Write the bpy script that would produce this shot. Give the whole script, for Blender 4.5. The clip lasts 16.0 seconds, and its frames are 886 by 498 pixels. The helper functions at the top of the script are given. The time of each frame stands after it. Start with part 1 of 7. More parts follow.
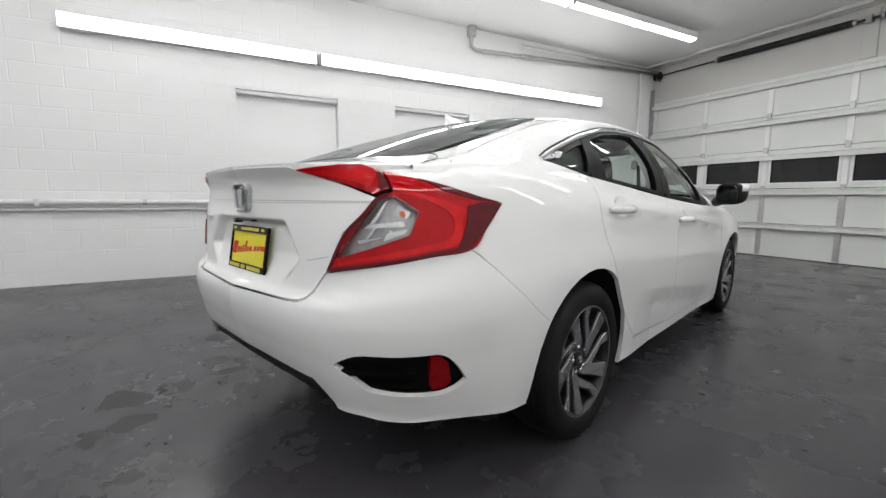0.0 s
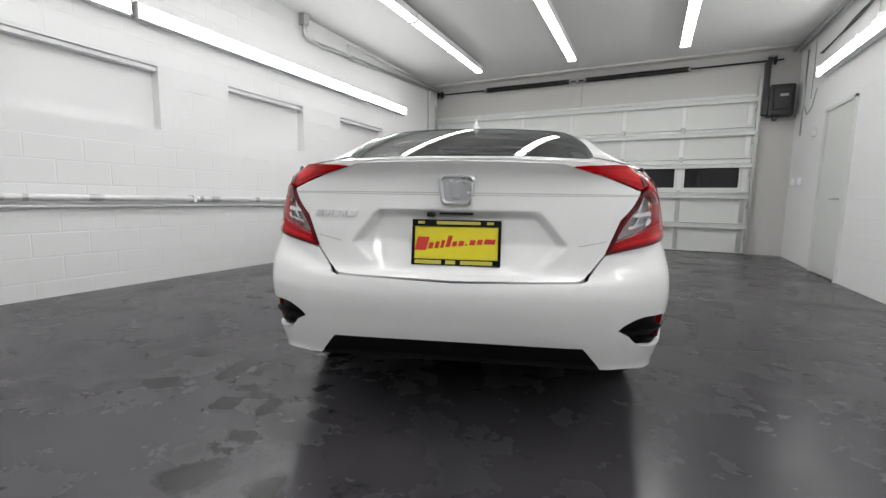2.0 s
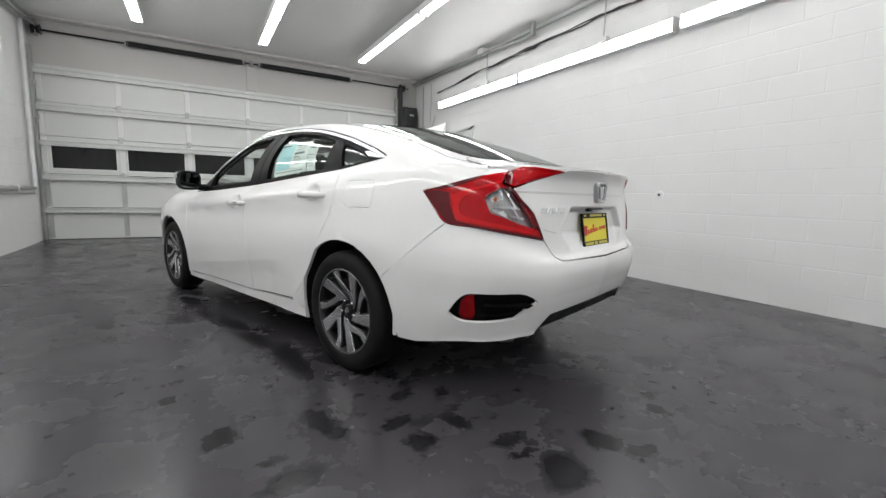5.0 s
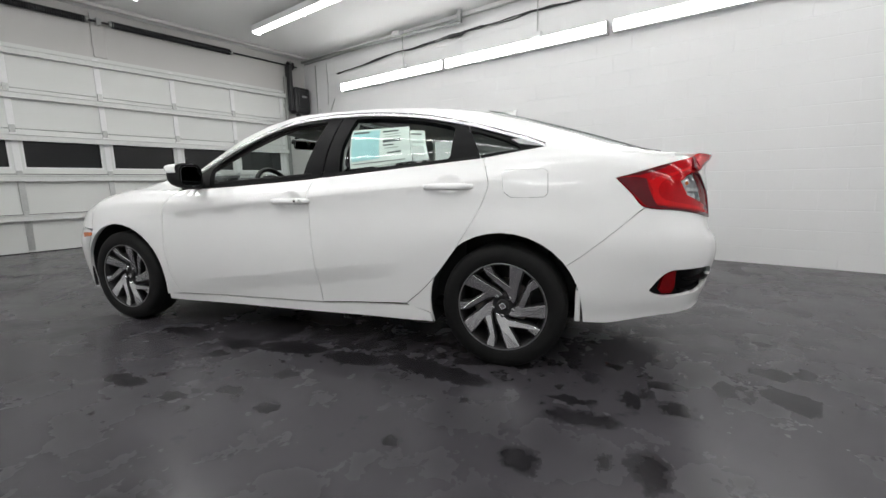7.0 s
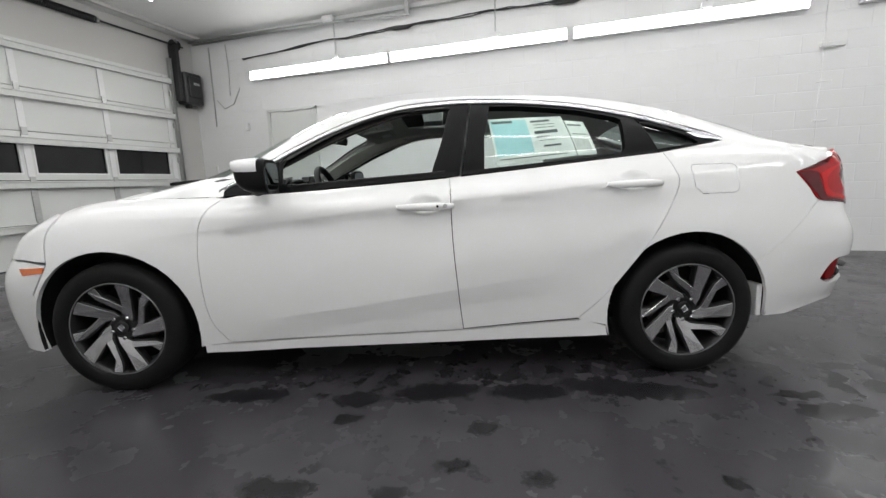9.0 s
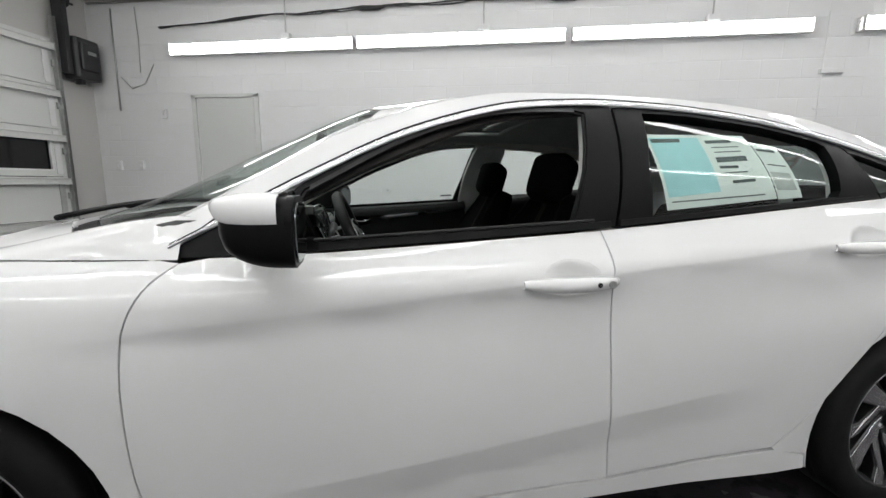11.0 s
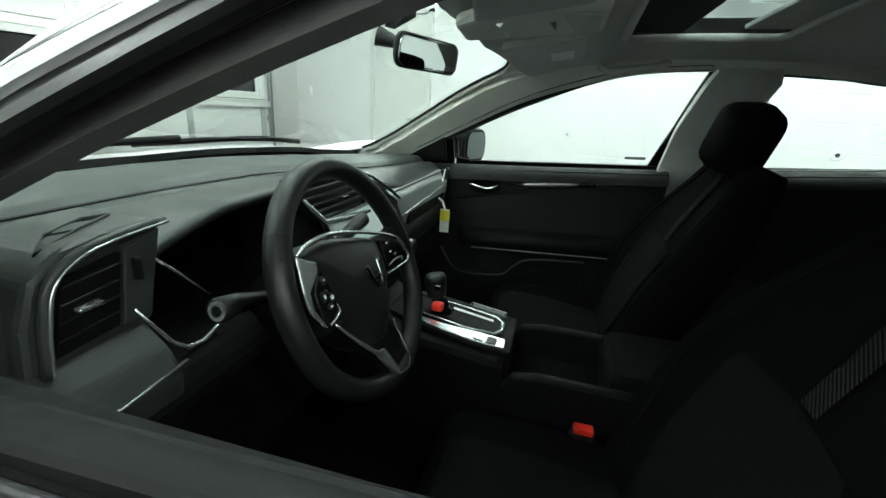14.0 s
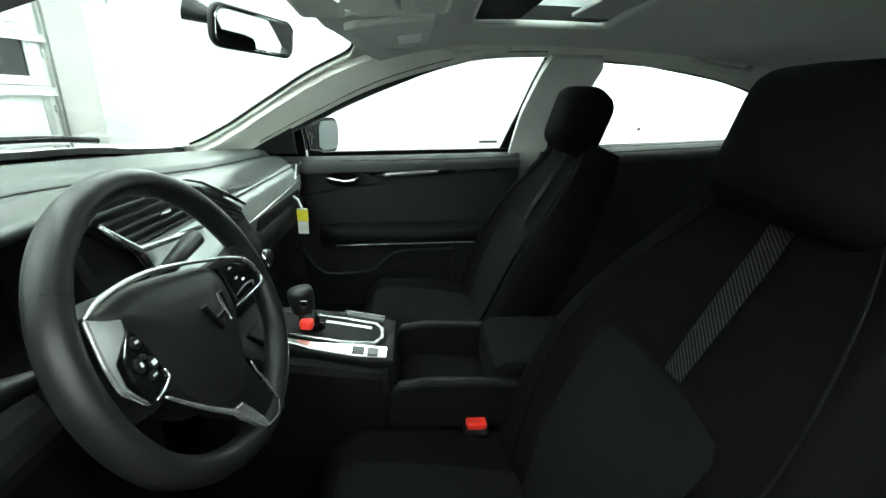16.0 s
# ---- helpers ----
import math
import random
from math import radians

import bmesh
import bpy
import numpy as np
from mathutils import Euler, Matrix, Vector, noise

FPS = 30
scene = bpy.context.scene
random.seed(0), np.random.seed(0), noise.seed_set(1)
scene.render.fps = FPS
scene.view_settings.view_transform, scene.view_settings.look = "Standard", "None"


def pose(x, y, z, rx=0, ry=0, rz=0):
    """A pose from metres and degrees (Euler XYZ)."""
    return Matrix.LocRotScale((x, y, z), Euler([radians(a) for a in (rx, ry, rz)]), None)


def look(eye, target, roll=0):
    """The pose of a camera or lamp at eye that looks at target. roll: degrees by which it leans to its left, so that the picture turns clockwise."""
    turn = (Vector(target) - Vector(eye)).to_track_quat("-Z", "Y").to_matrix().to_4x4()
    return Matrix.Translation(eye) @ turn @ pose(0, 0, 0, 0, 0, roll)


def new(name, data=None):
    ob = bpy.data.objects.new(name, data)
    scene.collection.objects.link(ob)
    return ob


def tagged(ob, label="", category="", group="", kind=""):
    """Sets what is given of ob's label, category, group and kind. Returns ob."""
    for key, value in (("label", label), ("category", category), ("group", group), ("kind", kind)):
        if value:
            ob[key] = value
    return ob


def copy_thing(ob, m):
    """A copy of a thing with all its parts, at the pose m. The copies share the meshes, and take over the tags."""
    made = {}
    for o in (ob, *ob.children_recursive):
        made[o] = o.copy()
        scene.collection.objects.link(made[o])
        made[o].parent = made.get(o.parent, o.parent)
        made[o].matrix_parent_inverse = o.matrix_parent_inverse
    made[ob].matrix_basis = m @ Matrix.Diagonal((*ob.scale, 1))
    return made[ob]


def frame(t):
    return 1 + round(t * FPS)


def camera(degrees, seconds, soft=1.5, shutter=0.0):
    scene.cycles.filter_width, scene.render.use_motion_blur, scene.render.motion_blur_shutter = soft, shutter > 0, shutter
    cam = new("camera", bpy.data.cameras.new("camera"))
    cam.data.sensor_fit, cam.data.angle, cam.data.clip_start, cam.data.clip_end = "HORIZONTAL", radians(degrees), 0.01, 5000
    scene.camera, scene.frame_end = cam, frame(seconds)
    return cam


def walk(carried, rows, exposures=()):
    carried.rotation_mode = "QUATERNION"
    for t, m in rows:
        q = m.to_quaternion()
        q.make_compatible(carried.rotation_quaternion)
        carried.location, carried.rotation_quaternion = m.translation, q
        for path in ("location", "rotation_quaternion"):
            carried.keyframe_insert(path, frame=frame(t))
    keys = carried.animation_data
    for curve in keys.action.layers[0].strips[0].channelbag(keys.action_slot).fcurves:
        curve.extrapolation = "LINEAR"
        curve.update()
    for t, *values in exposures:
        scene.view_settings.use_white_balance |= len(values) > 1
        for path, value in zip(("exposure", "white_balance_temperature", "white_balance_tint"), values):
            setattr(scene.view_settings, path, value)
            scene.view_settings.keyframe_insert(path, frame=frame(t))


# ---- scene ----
cam = camera(92.9, 16.0, soft=1.5)
PATH = [
    (0, (-1.578, 0.671, 0.968), (-3.333, 1.601, 0.727), 0.3),
    (0.5, (-1.812, 0.312, 0.947), (-3.387, 1.514, 0.672), 1.2),
    (1, (-2.04, -0.081, 0.946), (-3.363, 1.399, 0.701), 0.6),
    (1.5, (-2.333, -0.361, 0.935), (-3.463, 1.266, 0.658), -0.3),
    (2, (-2.665, -0.595, 0.93), (-3.533, 1.193, 0.701), 0.9),
    (2.5, (-3.022, -0.78, 0.938), (-3.513, 1.142, 0.68), 0.6),
    (3, (-3.442, -0.861, 0.939), (-3.639, 1.11, 0.66), 0.9),
    (3.5, (-3.874, -0.939, 0.94), (-3.701, 1.036, 0.671), 0.4),
    (4, (-4.267, -0.905, 0.922), (-3.848, 1.022, 0.589), 1.1),
    (4.5, (-4.649, -0.824, 0.932), (-4.018, 1.049, 0.625), 0.8),
    (4.7, (-4.806, -0.792, 0.932), (-4.016, 1.025, 0.655), 1.1),
    (6.8, (-6.116, 0.243, 0.942), (-4.592, 1.492, 0.597), -0.2),
    (7, (-6.197, 0.38, 0.945), (-4.633, 1.587, 0.631), -0.9),
    (7.5, (-6.43, 0.735, 0.944), (-4.699, 1.695, 0.654), -1.0),
    (8, (-6.56, 1.133, 0.94), (-4.775, 1.974, 0.616), -0.9),
    (8.2, (-6.598, 1.283, 0.943), (-4.814, 2.131, 0.63), -1.8),
    (10.3, (-6.387, 2.632, 1.021), (-4.424, 2.779, 0.667), -0.4),
    (10.5, (-6.233, 2.678, 1.042), (-4.279, 2.883, 0.671), -2.1),
    (11, (-5.882, 2.742, 1.102), (-3.925, 3.01, 0.788), 0.4),
    (11.5, (-5.537, 2.781, 1.13), (-3.589, 2.982, 0.721), 0.3),
    (12, (-5.261, 2.779, 1.158), (-3.375, 3.301, 0.745), -0.4),
    (12.1, (-5.217, 2.805, 1.155), (-3.354, 3.423, 0.77), 1.6),
    (12.5, (-5.085, 2.751, 1.181), (-3.38, 3.693, 0.731), 1.5),
    (13, (-5.001, 2.75, 1.168), (-3.378, 3.832, 0.745), 0.4),
    (13.5, (-4.95, 2.787, 1.149), (-3.376, 3.896, 0.640), 2.6),
    (14, (-4.905, 2.816, 1.142), (-3.312, 3.835, 0.521), 3.6),
    (14.5, (-4.872, 2.835, 1.152), (-3.204, 3.733, 0.526), 3.6),
    (15, (-4.854, 2.838, 1.155), (-3.111, 3.589, 0.533), 3.4),
    (15.5, (-4.842, 2.846, 1.154), (-3.04, 3.424, 0.513), 2.7),
    (16, (-4.833, 2.854, 1.15), (-2.997, 3.302, 0.493), 2.6),
]
EXPOSURES = [(0, 0.0, 6450, 10), (8.2, 0.0, 6450, 10), (10.3, -0.12, 6450, 10), (11.0, -0.22, 6450, 10), (11.5, -0.48, 6450, 10), (11.9, -0.66, 6450, 9), (12.4, -0.65, 6450, 7), (12.8, -0.22, 6400, 4), (13.3, 0.36, 6350, 3), (13.8, 0.86, 6250, -4), (14.3, 1.35, 6200, -9), (15, 1.9, 6200, -9), (16, 2.3, 6200, -7)]
walk(cam, [(t, look(eye, target, roll)) for t, eye, target, roll in PATH], EXPOSURES)

# world, light and exposure
world = bpy.data.worlds.new("night_outside")
scene.world = world
world.use_nodes = True
world.node_tree.nodes["Background"].inputs[0].default_value = (0.6, 0.7, 1.0, 1)
world.node_tree.nodes["Background"].inputs[1].default_value = 0.004
TUBE_POWER = 15.8


# ---- materials ----
def mat(name, color=(.5, .5, .5), rough=.5, metal=0.0, **more):
    m = bpy.data.materials.new(name)
    m.use_nodes = True
    b = m.node_tree.nodes["Principled BSDF"]
    b.inputs["Base Color"].default_value = (*color, 1)
    b.inputs["Roughness"].default_value = rough
    b.inputs["Metallic"].default_value = metal
    for k, v in more.items():
        b.inputs[k.replace("_", " ")].default_value = v
    return m


def node(m, kind, **props):
    n = m.node_tree.nodes.new(kind)
    for k, v in props.items():
        if k == "ops":
            n.operation = v
        elif k == "blend":
            n.blend_type = v
        elif k == "dtype":
            n.data_type = v
        elif k == "ftype":
            n.feature = v
        elif k == "wave":
            n.wave_type = v
    return n


def link(m, a, b):
    m.node_tree.links.new(a, b)


def bsdf(m):
    return m.node_tree.nodes["Principled BSDF"]


def coords(m, scale=(1, 1, 1), space="Object"):
    tc = node(m, "ShaderNodeTexCoord")
    mp = node(m, "ShaderNodeMapping")
    mp.inputs["Scale"].default_value = scale
    link(m, tc.outputs[space], mp.inputs["Vector"])
    return mp.outputs["Vector"]


def noise_tex(m, vec, scale, detail=4.0, rough=.55):
    n = node(m, "ShaderNodeTexNoise")
    n.inputs["Scale"].default_value = scale
    n.inputs["Detail"].default_value = detail
    n.inputs["Roughness"].default_value = rough
    link(m, vec, n.inputs["Vector"])
    return n.outputs["Fac"]


def ramp(m, fac, stops):
    r = node(m, "ShaderNodeValToRGB")
    e = r.color_ramp.elements
    while len(e) < len(stops):
        e.new(.5)
    for el, (p, c) in zip(e, stops):
        el.position = p
        el.color = (*c, 1) if len(c) == 3 else c
    link(m, fac, r.inputs["Fac"])
    return r.outputs["Color"]


def mixc(m, fac, a, b, blend="MIX"):
    n = node(m, "ShaderNodeMix", dtype="RGBA", blend=blend)
    for sock, v in ((n.inputs[0], fac), (n.inputs[6], a), (n.inputs[7], b)):
        if isinstance(v, (int, float)):
            sock.default_value = v
        elif isinstance(v, tuple):
            sock.default_value = (*v, 1)
        else:
            link(m, v, sock)
    return n.outputs[2]


def bump(m, height, strength=.3, dist=.01):
    n = node(m, "ShaderNodeBump")
    n.inputs["Strength"].default_value = strength
    n.inputs["Distance"].default_value = dist
    link(m, height, n.inputs["Height"])
    link(m, n.outputs["Normal"], bsdf(m).inputs["Normal"])


def grained(name, color, rough, scale=60, var=.25, bump_s=.15, metal=0.0, dist=.002, **more):
    """A surface with grain and broad unevenness in colour, gloss and relief."""
    m = mat(name, color, rough, metal, **more)
    v = coords(m)
    fine, broad = noise_tex(m, v, scale), noise_tex(m, v, scale / 14, 3)
    lo, hi = tuple(c * (1 - var) for c in color), tuple(min(c * (1 + var), 1) for c in color)
    c = mixc(m, .5, ramp(m, fine, [(.3, lo), (.7, hi)]), ramp(m, broad, [(.3, lo), (.7, hi)]))
    link(m, c, bsdf(m).inputs["Base Color"])
    r = ramp(m, broad, [(.3, (rough * .85,) * 3), (.7, (min(rough * 1.15, 1),) * 3)])
    link(m, r, bsdf(m).inputs["Roughness"])
    bump(m, fine, bump_s, dist)
    return m


def wall_paint(name, base, dirt):
    m = mat(name, base, .55)
    v = node(m, "ShaderNodeNewGeometry").outputs["Position"]
    broad, fine, speck = noise_tex(m, v, .9, 5), noise_tex(m, v, 90, 3), noise_tex(m, v, 7, 6, .7)
    c = mixc(m, .5, ramp(m, broad, [(.35, tuple(x * .94 for x in base)), (.65, base)]), base)
    c = mixc(m, ramp(m, speck, [(.70, (0, 0, 0)), (.80, (.5, .5, .5))]), c, dirt)
    link(m, c, bsdf(m).inputs["Base Color"])
    link(m, ramp(m, broad, [(.3, (.42,) * 3), (.7, (.62,) * 3)]), bsdf(m).inputs["Roughness"])
    bump(m, fine, .25, .002)
    return m


# wet patches on the floor beside and behind the car: x, y, half length, half width, turn in degrees
PATCHES = (
    (-4.81, .61, .125, .070, 20), (-4.845, .744, .050, .032, 0), (-4.63, .91, .165, .062, 108), (-4.36, .79, .085, .055, 30), (-4.34, .62, .060, .075, 0),
    (-4.14, .68, .045, .095, 15), (-4.03, .47, .080, .045, 10), (-3.98, .23, .135, .090, 40), (-3.71, .29, .075, .090, 30), (-3.28, .33, .035, .062, 0),
    (-3.19, .45, .045, .035, 0), (-3.63, .17, .090, .040, 10), (-4.04, .37, .070, .028, 0), (-4.52, .99, .045, .030, 60), (-4.63, 1.66, .33, .085, 95),
    (-4.51, 1.00, .110, .035, 110), (-5.00, .99, .090, .060, 60), (-5.335, 1.99, .060, .045, 110), (-5.03, 2.84, .12, .07, 100), (-5.18, 2.80, .07, .05, 120),
    (-5.19, 1.42, .045, .03, 120), (-5.35, 2.29, .075, .035, 110), (-5.10, 2.24, .080, .045, 110), (-5.545, 2.445, .06, .04, 110), (-4.77, 2.10, .20, .075, 105),
    (-4.87, 2.52, .22, .085, 110), (-4.25, 1.00, .050, .032, 0), (-4.06, .93, .045, .028, 0), (-5.12, 3.35, .20, .07, 108), (-5.62, 2.80, .15, .05, 100))


def floor_coat(name):
    """Dark sealed concrete, with wet patches round the parked car."""
    m = mat(name, (.05, .05, .055), .2, Specular_IOR_Level=.28)
    v = coords(m)
    broad, mid, fine = noise_tex(m, v, .55, 5, .6), noise_tex(m, v, 2.6, 5, .6), noise_tex(m, v, 140, 3)
    c = ramp(m, broad, [(.30, (.043, .0402, .0455)), (.55, (.054, .0508, .0570)), (.75, (.066, .0625, .0690))])
    c = mixc(m, ramp(m, mid, [(.38, (0, 0, 0)), (.68, (.30, .30, .30))]), c, (.040, .0385, .0425))
    scuff = node(m, "ShaderNodeMapping")
    scuff.inputs["Rotation"].default_value = (0, 0, radians(24))
    scuff.inputs["Scale"].default_value = (1.2, 7, 1)
    link(m, v, scuff.inputs["Vector"])
    c = mixc(m, ramp(m, noise_tex(m, scuff.outputs["Vector"], 3.5, 6, .68), [(.56, (0, 0, 0)), (.78, (.13, .13, .13))]), c, (.085, .081, .086))
    grit = noise_tex(m, v, 34, 2, .5)
    c = mixc(m, ramp(m, grit, [(.765, (0, 0, 0)), (.80, (.30, .30, .30))]), c, (.18, .18, .175))
    # ragged edges: the place is shifted by noise before the patches are looked up
    jag = node(m, "ShaderNodeTexNoise")
    jag.inputs["Scale"].default_value, jag.inputs["Detail"].default_value, jag.inputs["Roughness"].default_value = 13.0, 6.0, .72
    link(m, v, jag.inputs["Vector"])
    sub = node(m, "ShaderNodeVectorMath", ops="SUBTRACT")
    link(m, jag.outputs["Color"], sub.inputs[0])
    sub.inputs[1].default_value = (.5, .5, .5)
    scl = node(m, "ShaderNodeVectorMath", ops="MULTIPLY")
    link(m, sub.outputs[0], scl.inputs[0])
    scl.inputs[1].default_value = (.17, .17, 0)
    adv = node(m, "ShaderNodeVectorMath", ops="ADD")
    link(m, v, adv.inputs[0])
    link(m, scl.outputs[0], adv.inputs[1])
    near = None
    for x, y, a, b, turn in PATCHES:
        mp = node(m, "ShaderNodeMapping")
        mp.vector_type = "TEXTURE"
        mp.inputs["Location"].default_value = (x, y, 0)
        mp.inputs["Rotation"].default_value = (0, 0, radians(turn))
        mp.inputs["Scale"].default_value = (a, b, 1)
        link(m, adv.outputs[0], mp.inputs["Vector"])
        le = node(m, "ShaderNodeVectorMath", ops="LENGTH")
        link(m, mp.outputs["Vector"], le.inputs[0])
        if near is None:
            near = le.outputs["Value"]
        else:
            mi = node(m, "ShaderNodeMath", ops="MINIMUM")
            link(m, near, mi.inputs[0])
            link(m, le.outputs["Value"], mi.inputs[1])
            near = mi.outputs[0]
    pools = ramp(m, near, [(.62, (.90, .90, .90)), (.95, (.50, .50, .50)), (1.22, (0, 0, 0))])
    # smaller drips, thick along the driver-side sill and thinning out round the car
    zone = None
    for at, size, amount in (((-5.05, 2.00), (1.25, 2.1), .055), ((-4.68, 2.35), (.30, 2.2), .125), ((-3.75, .95), (1.5, 1.3), .060)):
        mp = node(m, "ShaderNodeMapping")
        mp.vector_type = "TEXTURE"
        mp.inputs["Location"].default_value = (*at, 0)
        mp.inputs["Rotation"].default_value = (0, 0, radians(18.3))
        mp.inputs["Scale"].default_value = (*size, 1)
        link(m, v, mp.inputs["Vector"])
        le = node(m, "ShaderNodeVectorMath", ops="LENGTH")
        link(m, mp.outputs["Vector"], le.inputs[0])
        z = ramp(m, le.outputs["Value"], [(.35, (amount,) * 3), (1.0, (0, 0, 0))])
        if zone is None:
            zone = z
        else:
            ad = node(m, "ShaderNodeMath", ops="ADD")
            link(m, zone, ad.inputs[0])
            link(m, z, ad.inputs[1])
            zone = ad.outputs[0]
    drips = noise_tex(m, v, 8.5, 6, .62)
    ad = node(m, "ShaderNodeMath", ops="ADD")
    link(m, drips, ad.inputs[0])
    link(m, zone, ad.inputs[1])
    small = ramp(m, ad.outputs[0], [(.655, (0, 0, 0)), (.735, (.66, .66, .66))])
    damp = mixc(m, 1.0, pools, small, "LIGHTEN")
    c = mixc(m, damp, c, (.0120, .0114, .0130))
    link(m, c, bsdf(m).inputs["Base Color"])
    r = ramp(m, mid, [(.3, (.19,) * 3), (.55, (.28,) * 3), (.75, (.40,) * 3)])
    link(m, mixc(m, damp, r, (.20, .20, .20)), bsdf(m).inputs["Roughness"])
    rel = mixc(m, .3, mid, fine)
    bump(m, rel, .10, .004)
    return m


M = {}
M["wall"] = wall_paint("white_block_paint", (.80, .80, .80), (.62, .61, .60))
M["ceiling"] = wall_paint("ceiling_paint", (.74, .74, .73), (.6, .6, .58))
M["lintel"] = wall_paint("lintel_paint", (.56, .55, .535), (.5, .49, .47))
M["floor"] = floor_coat("dark_floor_coating")
M["door_panel"] = wall_paint("garage_door_paint", (.69, .70, .68), (.6, .6, .58))
M["galv"] = grained("galvanised_steel", (.50, .51, .50), .38, 40, .18, .1, 1.0)
M["dark_steel"] = grained("oily_spring_steel", (.028, .028, .03), .45, 60, .3, .2, .6)
M["night"] = mat("night_glass", (.004, .004, .005), .08)
M["black_box"] = grained("black_moulded_plastic", (.02, .02, .022), .4, 80, .2, .15)
M["strut"] = grained("chalky_white_strut_paint", (.64, .65, .63), .38, 30, .10, .08)
M["white_metal"] = grained("white_painted_metal", (.78, .78, .78), .35, 40, .05, .05)
M["scuffed"] = grained("scuffed_white_pipe_paint", (.72, .72, .72), .4, 12, .12, .2)
M["paint"] = mat("pearl_white_paint", (.86, .86, .855), .55, 0, Coat_Weight=1.0, Coat_Roughness=.012, Specular_IOR_Level=.25)
M["black_trim"] = grained("black_textured_trim", (.004, .004, .0045), .42, 220, .15, .12, Specular_IOR_Level=.15)
M["gloss_black"] = mat("gloss_black", (.006, .006, .007), .08)
M["rubber"] = grained("tyre_rubber", (.0065, .0065, .0065), .66, 90, .25, .2, Specular_IOR_Level=.25)
M["seal"] = grained("rubber_seal", (.006, .006, .006), .55, 120, .2, .1, Specular_IOR_Level=.25)
M["chrome"] = mat("chrome", (.86, .87, .88), .08, 1.0)
M["silver"] = grained("satin_chromed_plastic", (.66, .67, .67), .24, 160, .05, .03, .85)
M["mirror"] = mat("tinted_mirror_glass", (.12, .13, .135), .03, 1.0)
M["mirror_clear"] = mat("inside_mirror_glass", (.62, .65, .64), .02, 1.0)
M["dull_satin"] = grained("dull_satin_trim", (.26, .27, .27), .42, 160, .05, .03, .7)
M["satin"] = grained("satin_silver_trim", (.62, .63, .64), .3, 160, .05, .03, 1.0)
M["machined"] = grained("machined_alloy", (.72, .72, .73), .22, 200, .05, .03, 1.0)
M["rim_dark"] = grained("dark_grey_rim_paint", (.016, .016, .017), .35, 120, .15, .05, .2)
M["rim_lip"] = grained("dull_alloy_lip", (.30, .30, .305), .35, 200, .08, .03, .9)
M["brake"] = grained("brake_iron", (.25, .23, .21), .45, 90, .25, .1, 1.0)
M["well"] = grained("wheel_arch_liner", (.008, .008, .008), .8, 60, .3, .3)


def emit(name, color, power):
    m = bpy.data.materials.new(name)
    m.use_nodes = True
    b = bsdf(m)
    b.inputs["Base Color"].default_value = (.9, .9, .9, 1)
    b.inputs["Emission Color"].default_value = (*color, 1)
    b.inputs["Emission Strength"].default_value = power
    return m


def glass(name, tint, rough=0.0, thin=True):
    """A thin tinted pane: clear sheet with a mirror film."""
    m = bpy.data.materials.new(name)
    m.use_nodes = True
    nt = m.node_tree
    nt.nodes.clear()
    o, t, g, mx, f, pw, ad = (nt.nodes.new(k) for k in ("ShaderNodeOutputMaterial", "ShaderNodeBsdfTransparent", "ShaderNodeBsdfGlossy", "ShaderNodeMixShader", "ShaderNodeLayerWeight", "ShaderNodeMath", "ShaderNodeMath"))
    t.inputs[0].default_value = (*tint, 1)
    g.inputs["Roughness"].default_value = rough
    f.inputs[0].default_value = .5
    pw.operation, pw.inputs[1].default_value = "POWER", 4.5
    ad.operation, ad.inputs[1].default_value, ad.inputs[2].default_value = "MULTIPLY_ADD", .75, .065
    for a, b in ((f.outputs["Facing"], pw.inputs[0]), (pw.outputs[0], ad.inputs[0]), (ad.outputs[0], mx.inputs[0]), (t.outputs[0], mx.inputs[1]), (g.outputs[0], mx.inputs[2]), (mx.outputs[0], o.inputs[0])):
        nt.links.new(a, b)
    return m


M["tube"] = emit("fluorescent_lens", (1.0, 1.0, .985), TUBE_POWER)
M["glass"] = glass("green_tinted_glass", (.89, .96, .93))
M["sash"] = grained("charcoal_window_channel", (.013, .0125, .013), .38, 160, .15, .1, Specular_IOR_Level=.4)
M["glass_dark"] = glass("rear_tinted_glass", (.30, .34, .33))
M["clear"] = glass("clear_lens", (.95, .95, .95))


# ---- mesh helpers ----
def link_mesh(name, me, material, parent=None, label="", smooth=False):
    if material:
        me.materials.append(material)
    if smooth:
        me.polygons.foreach_set("use_smooth", [True] * len(me.polygons))
    ob = new(name, me)
    if parent:
        ob.parent = parent
    if label:
        ob["label"] = label
    return ob


def part(name, bm, material, parent=None, label="", smooth=False):
    me = bpy.data.meshes.new(name)
    bm.normal_update()
    bm.to_mesh(me)
    bm.free()
    return link_mesh(name, me, material, parent, label, smooth)


def raw(name, verts, faces, material, parent=None, label="", smooth=False):
    me = bpy.data.meshes.new(name)
    me.from_pydata([tuple(v) for v in verts], [], faces)
    me.update()
    return link_mesh(name, me, material, parent, label, smooth)


def box(x0, x1, y0, y1, z0, z1, bevel=0.0, seg=2, bm=None):
    own = bm is None
    bm = bm or bmesh.new()
    r = bmesh.ops.create_cube(bm, size=1)
    for v in r["verts"]:
        v.co = Vector(((x0 + x1) / 2 + v.co.x * (x1 - x0), (y0 + y1) / 2 + v.co.y * (y1 - y0), (z0 + z1) / 2 + v.co.z * (z1 - z0)))
    if bevel and own:
        bmesh.ops.bevel(bm, geom=bm.edges[:], offset=bevel, segments=seg, affect="EDGES", profile=.5)
    return bm


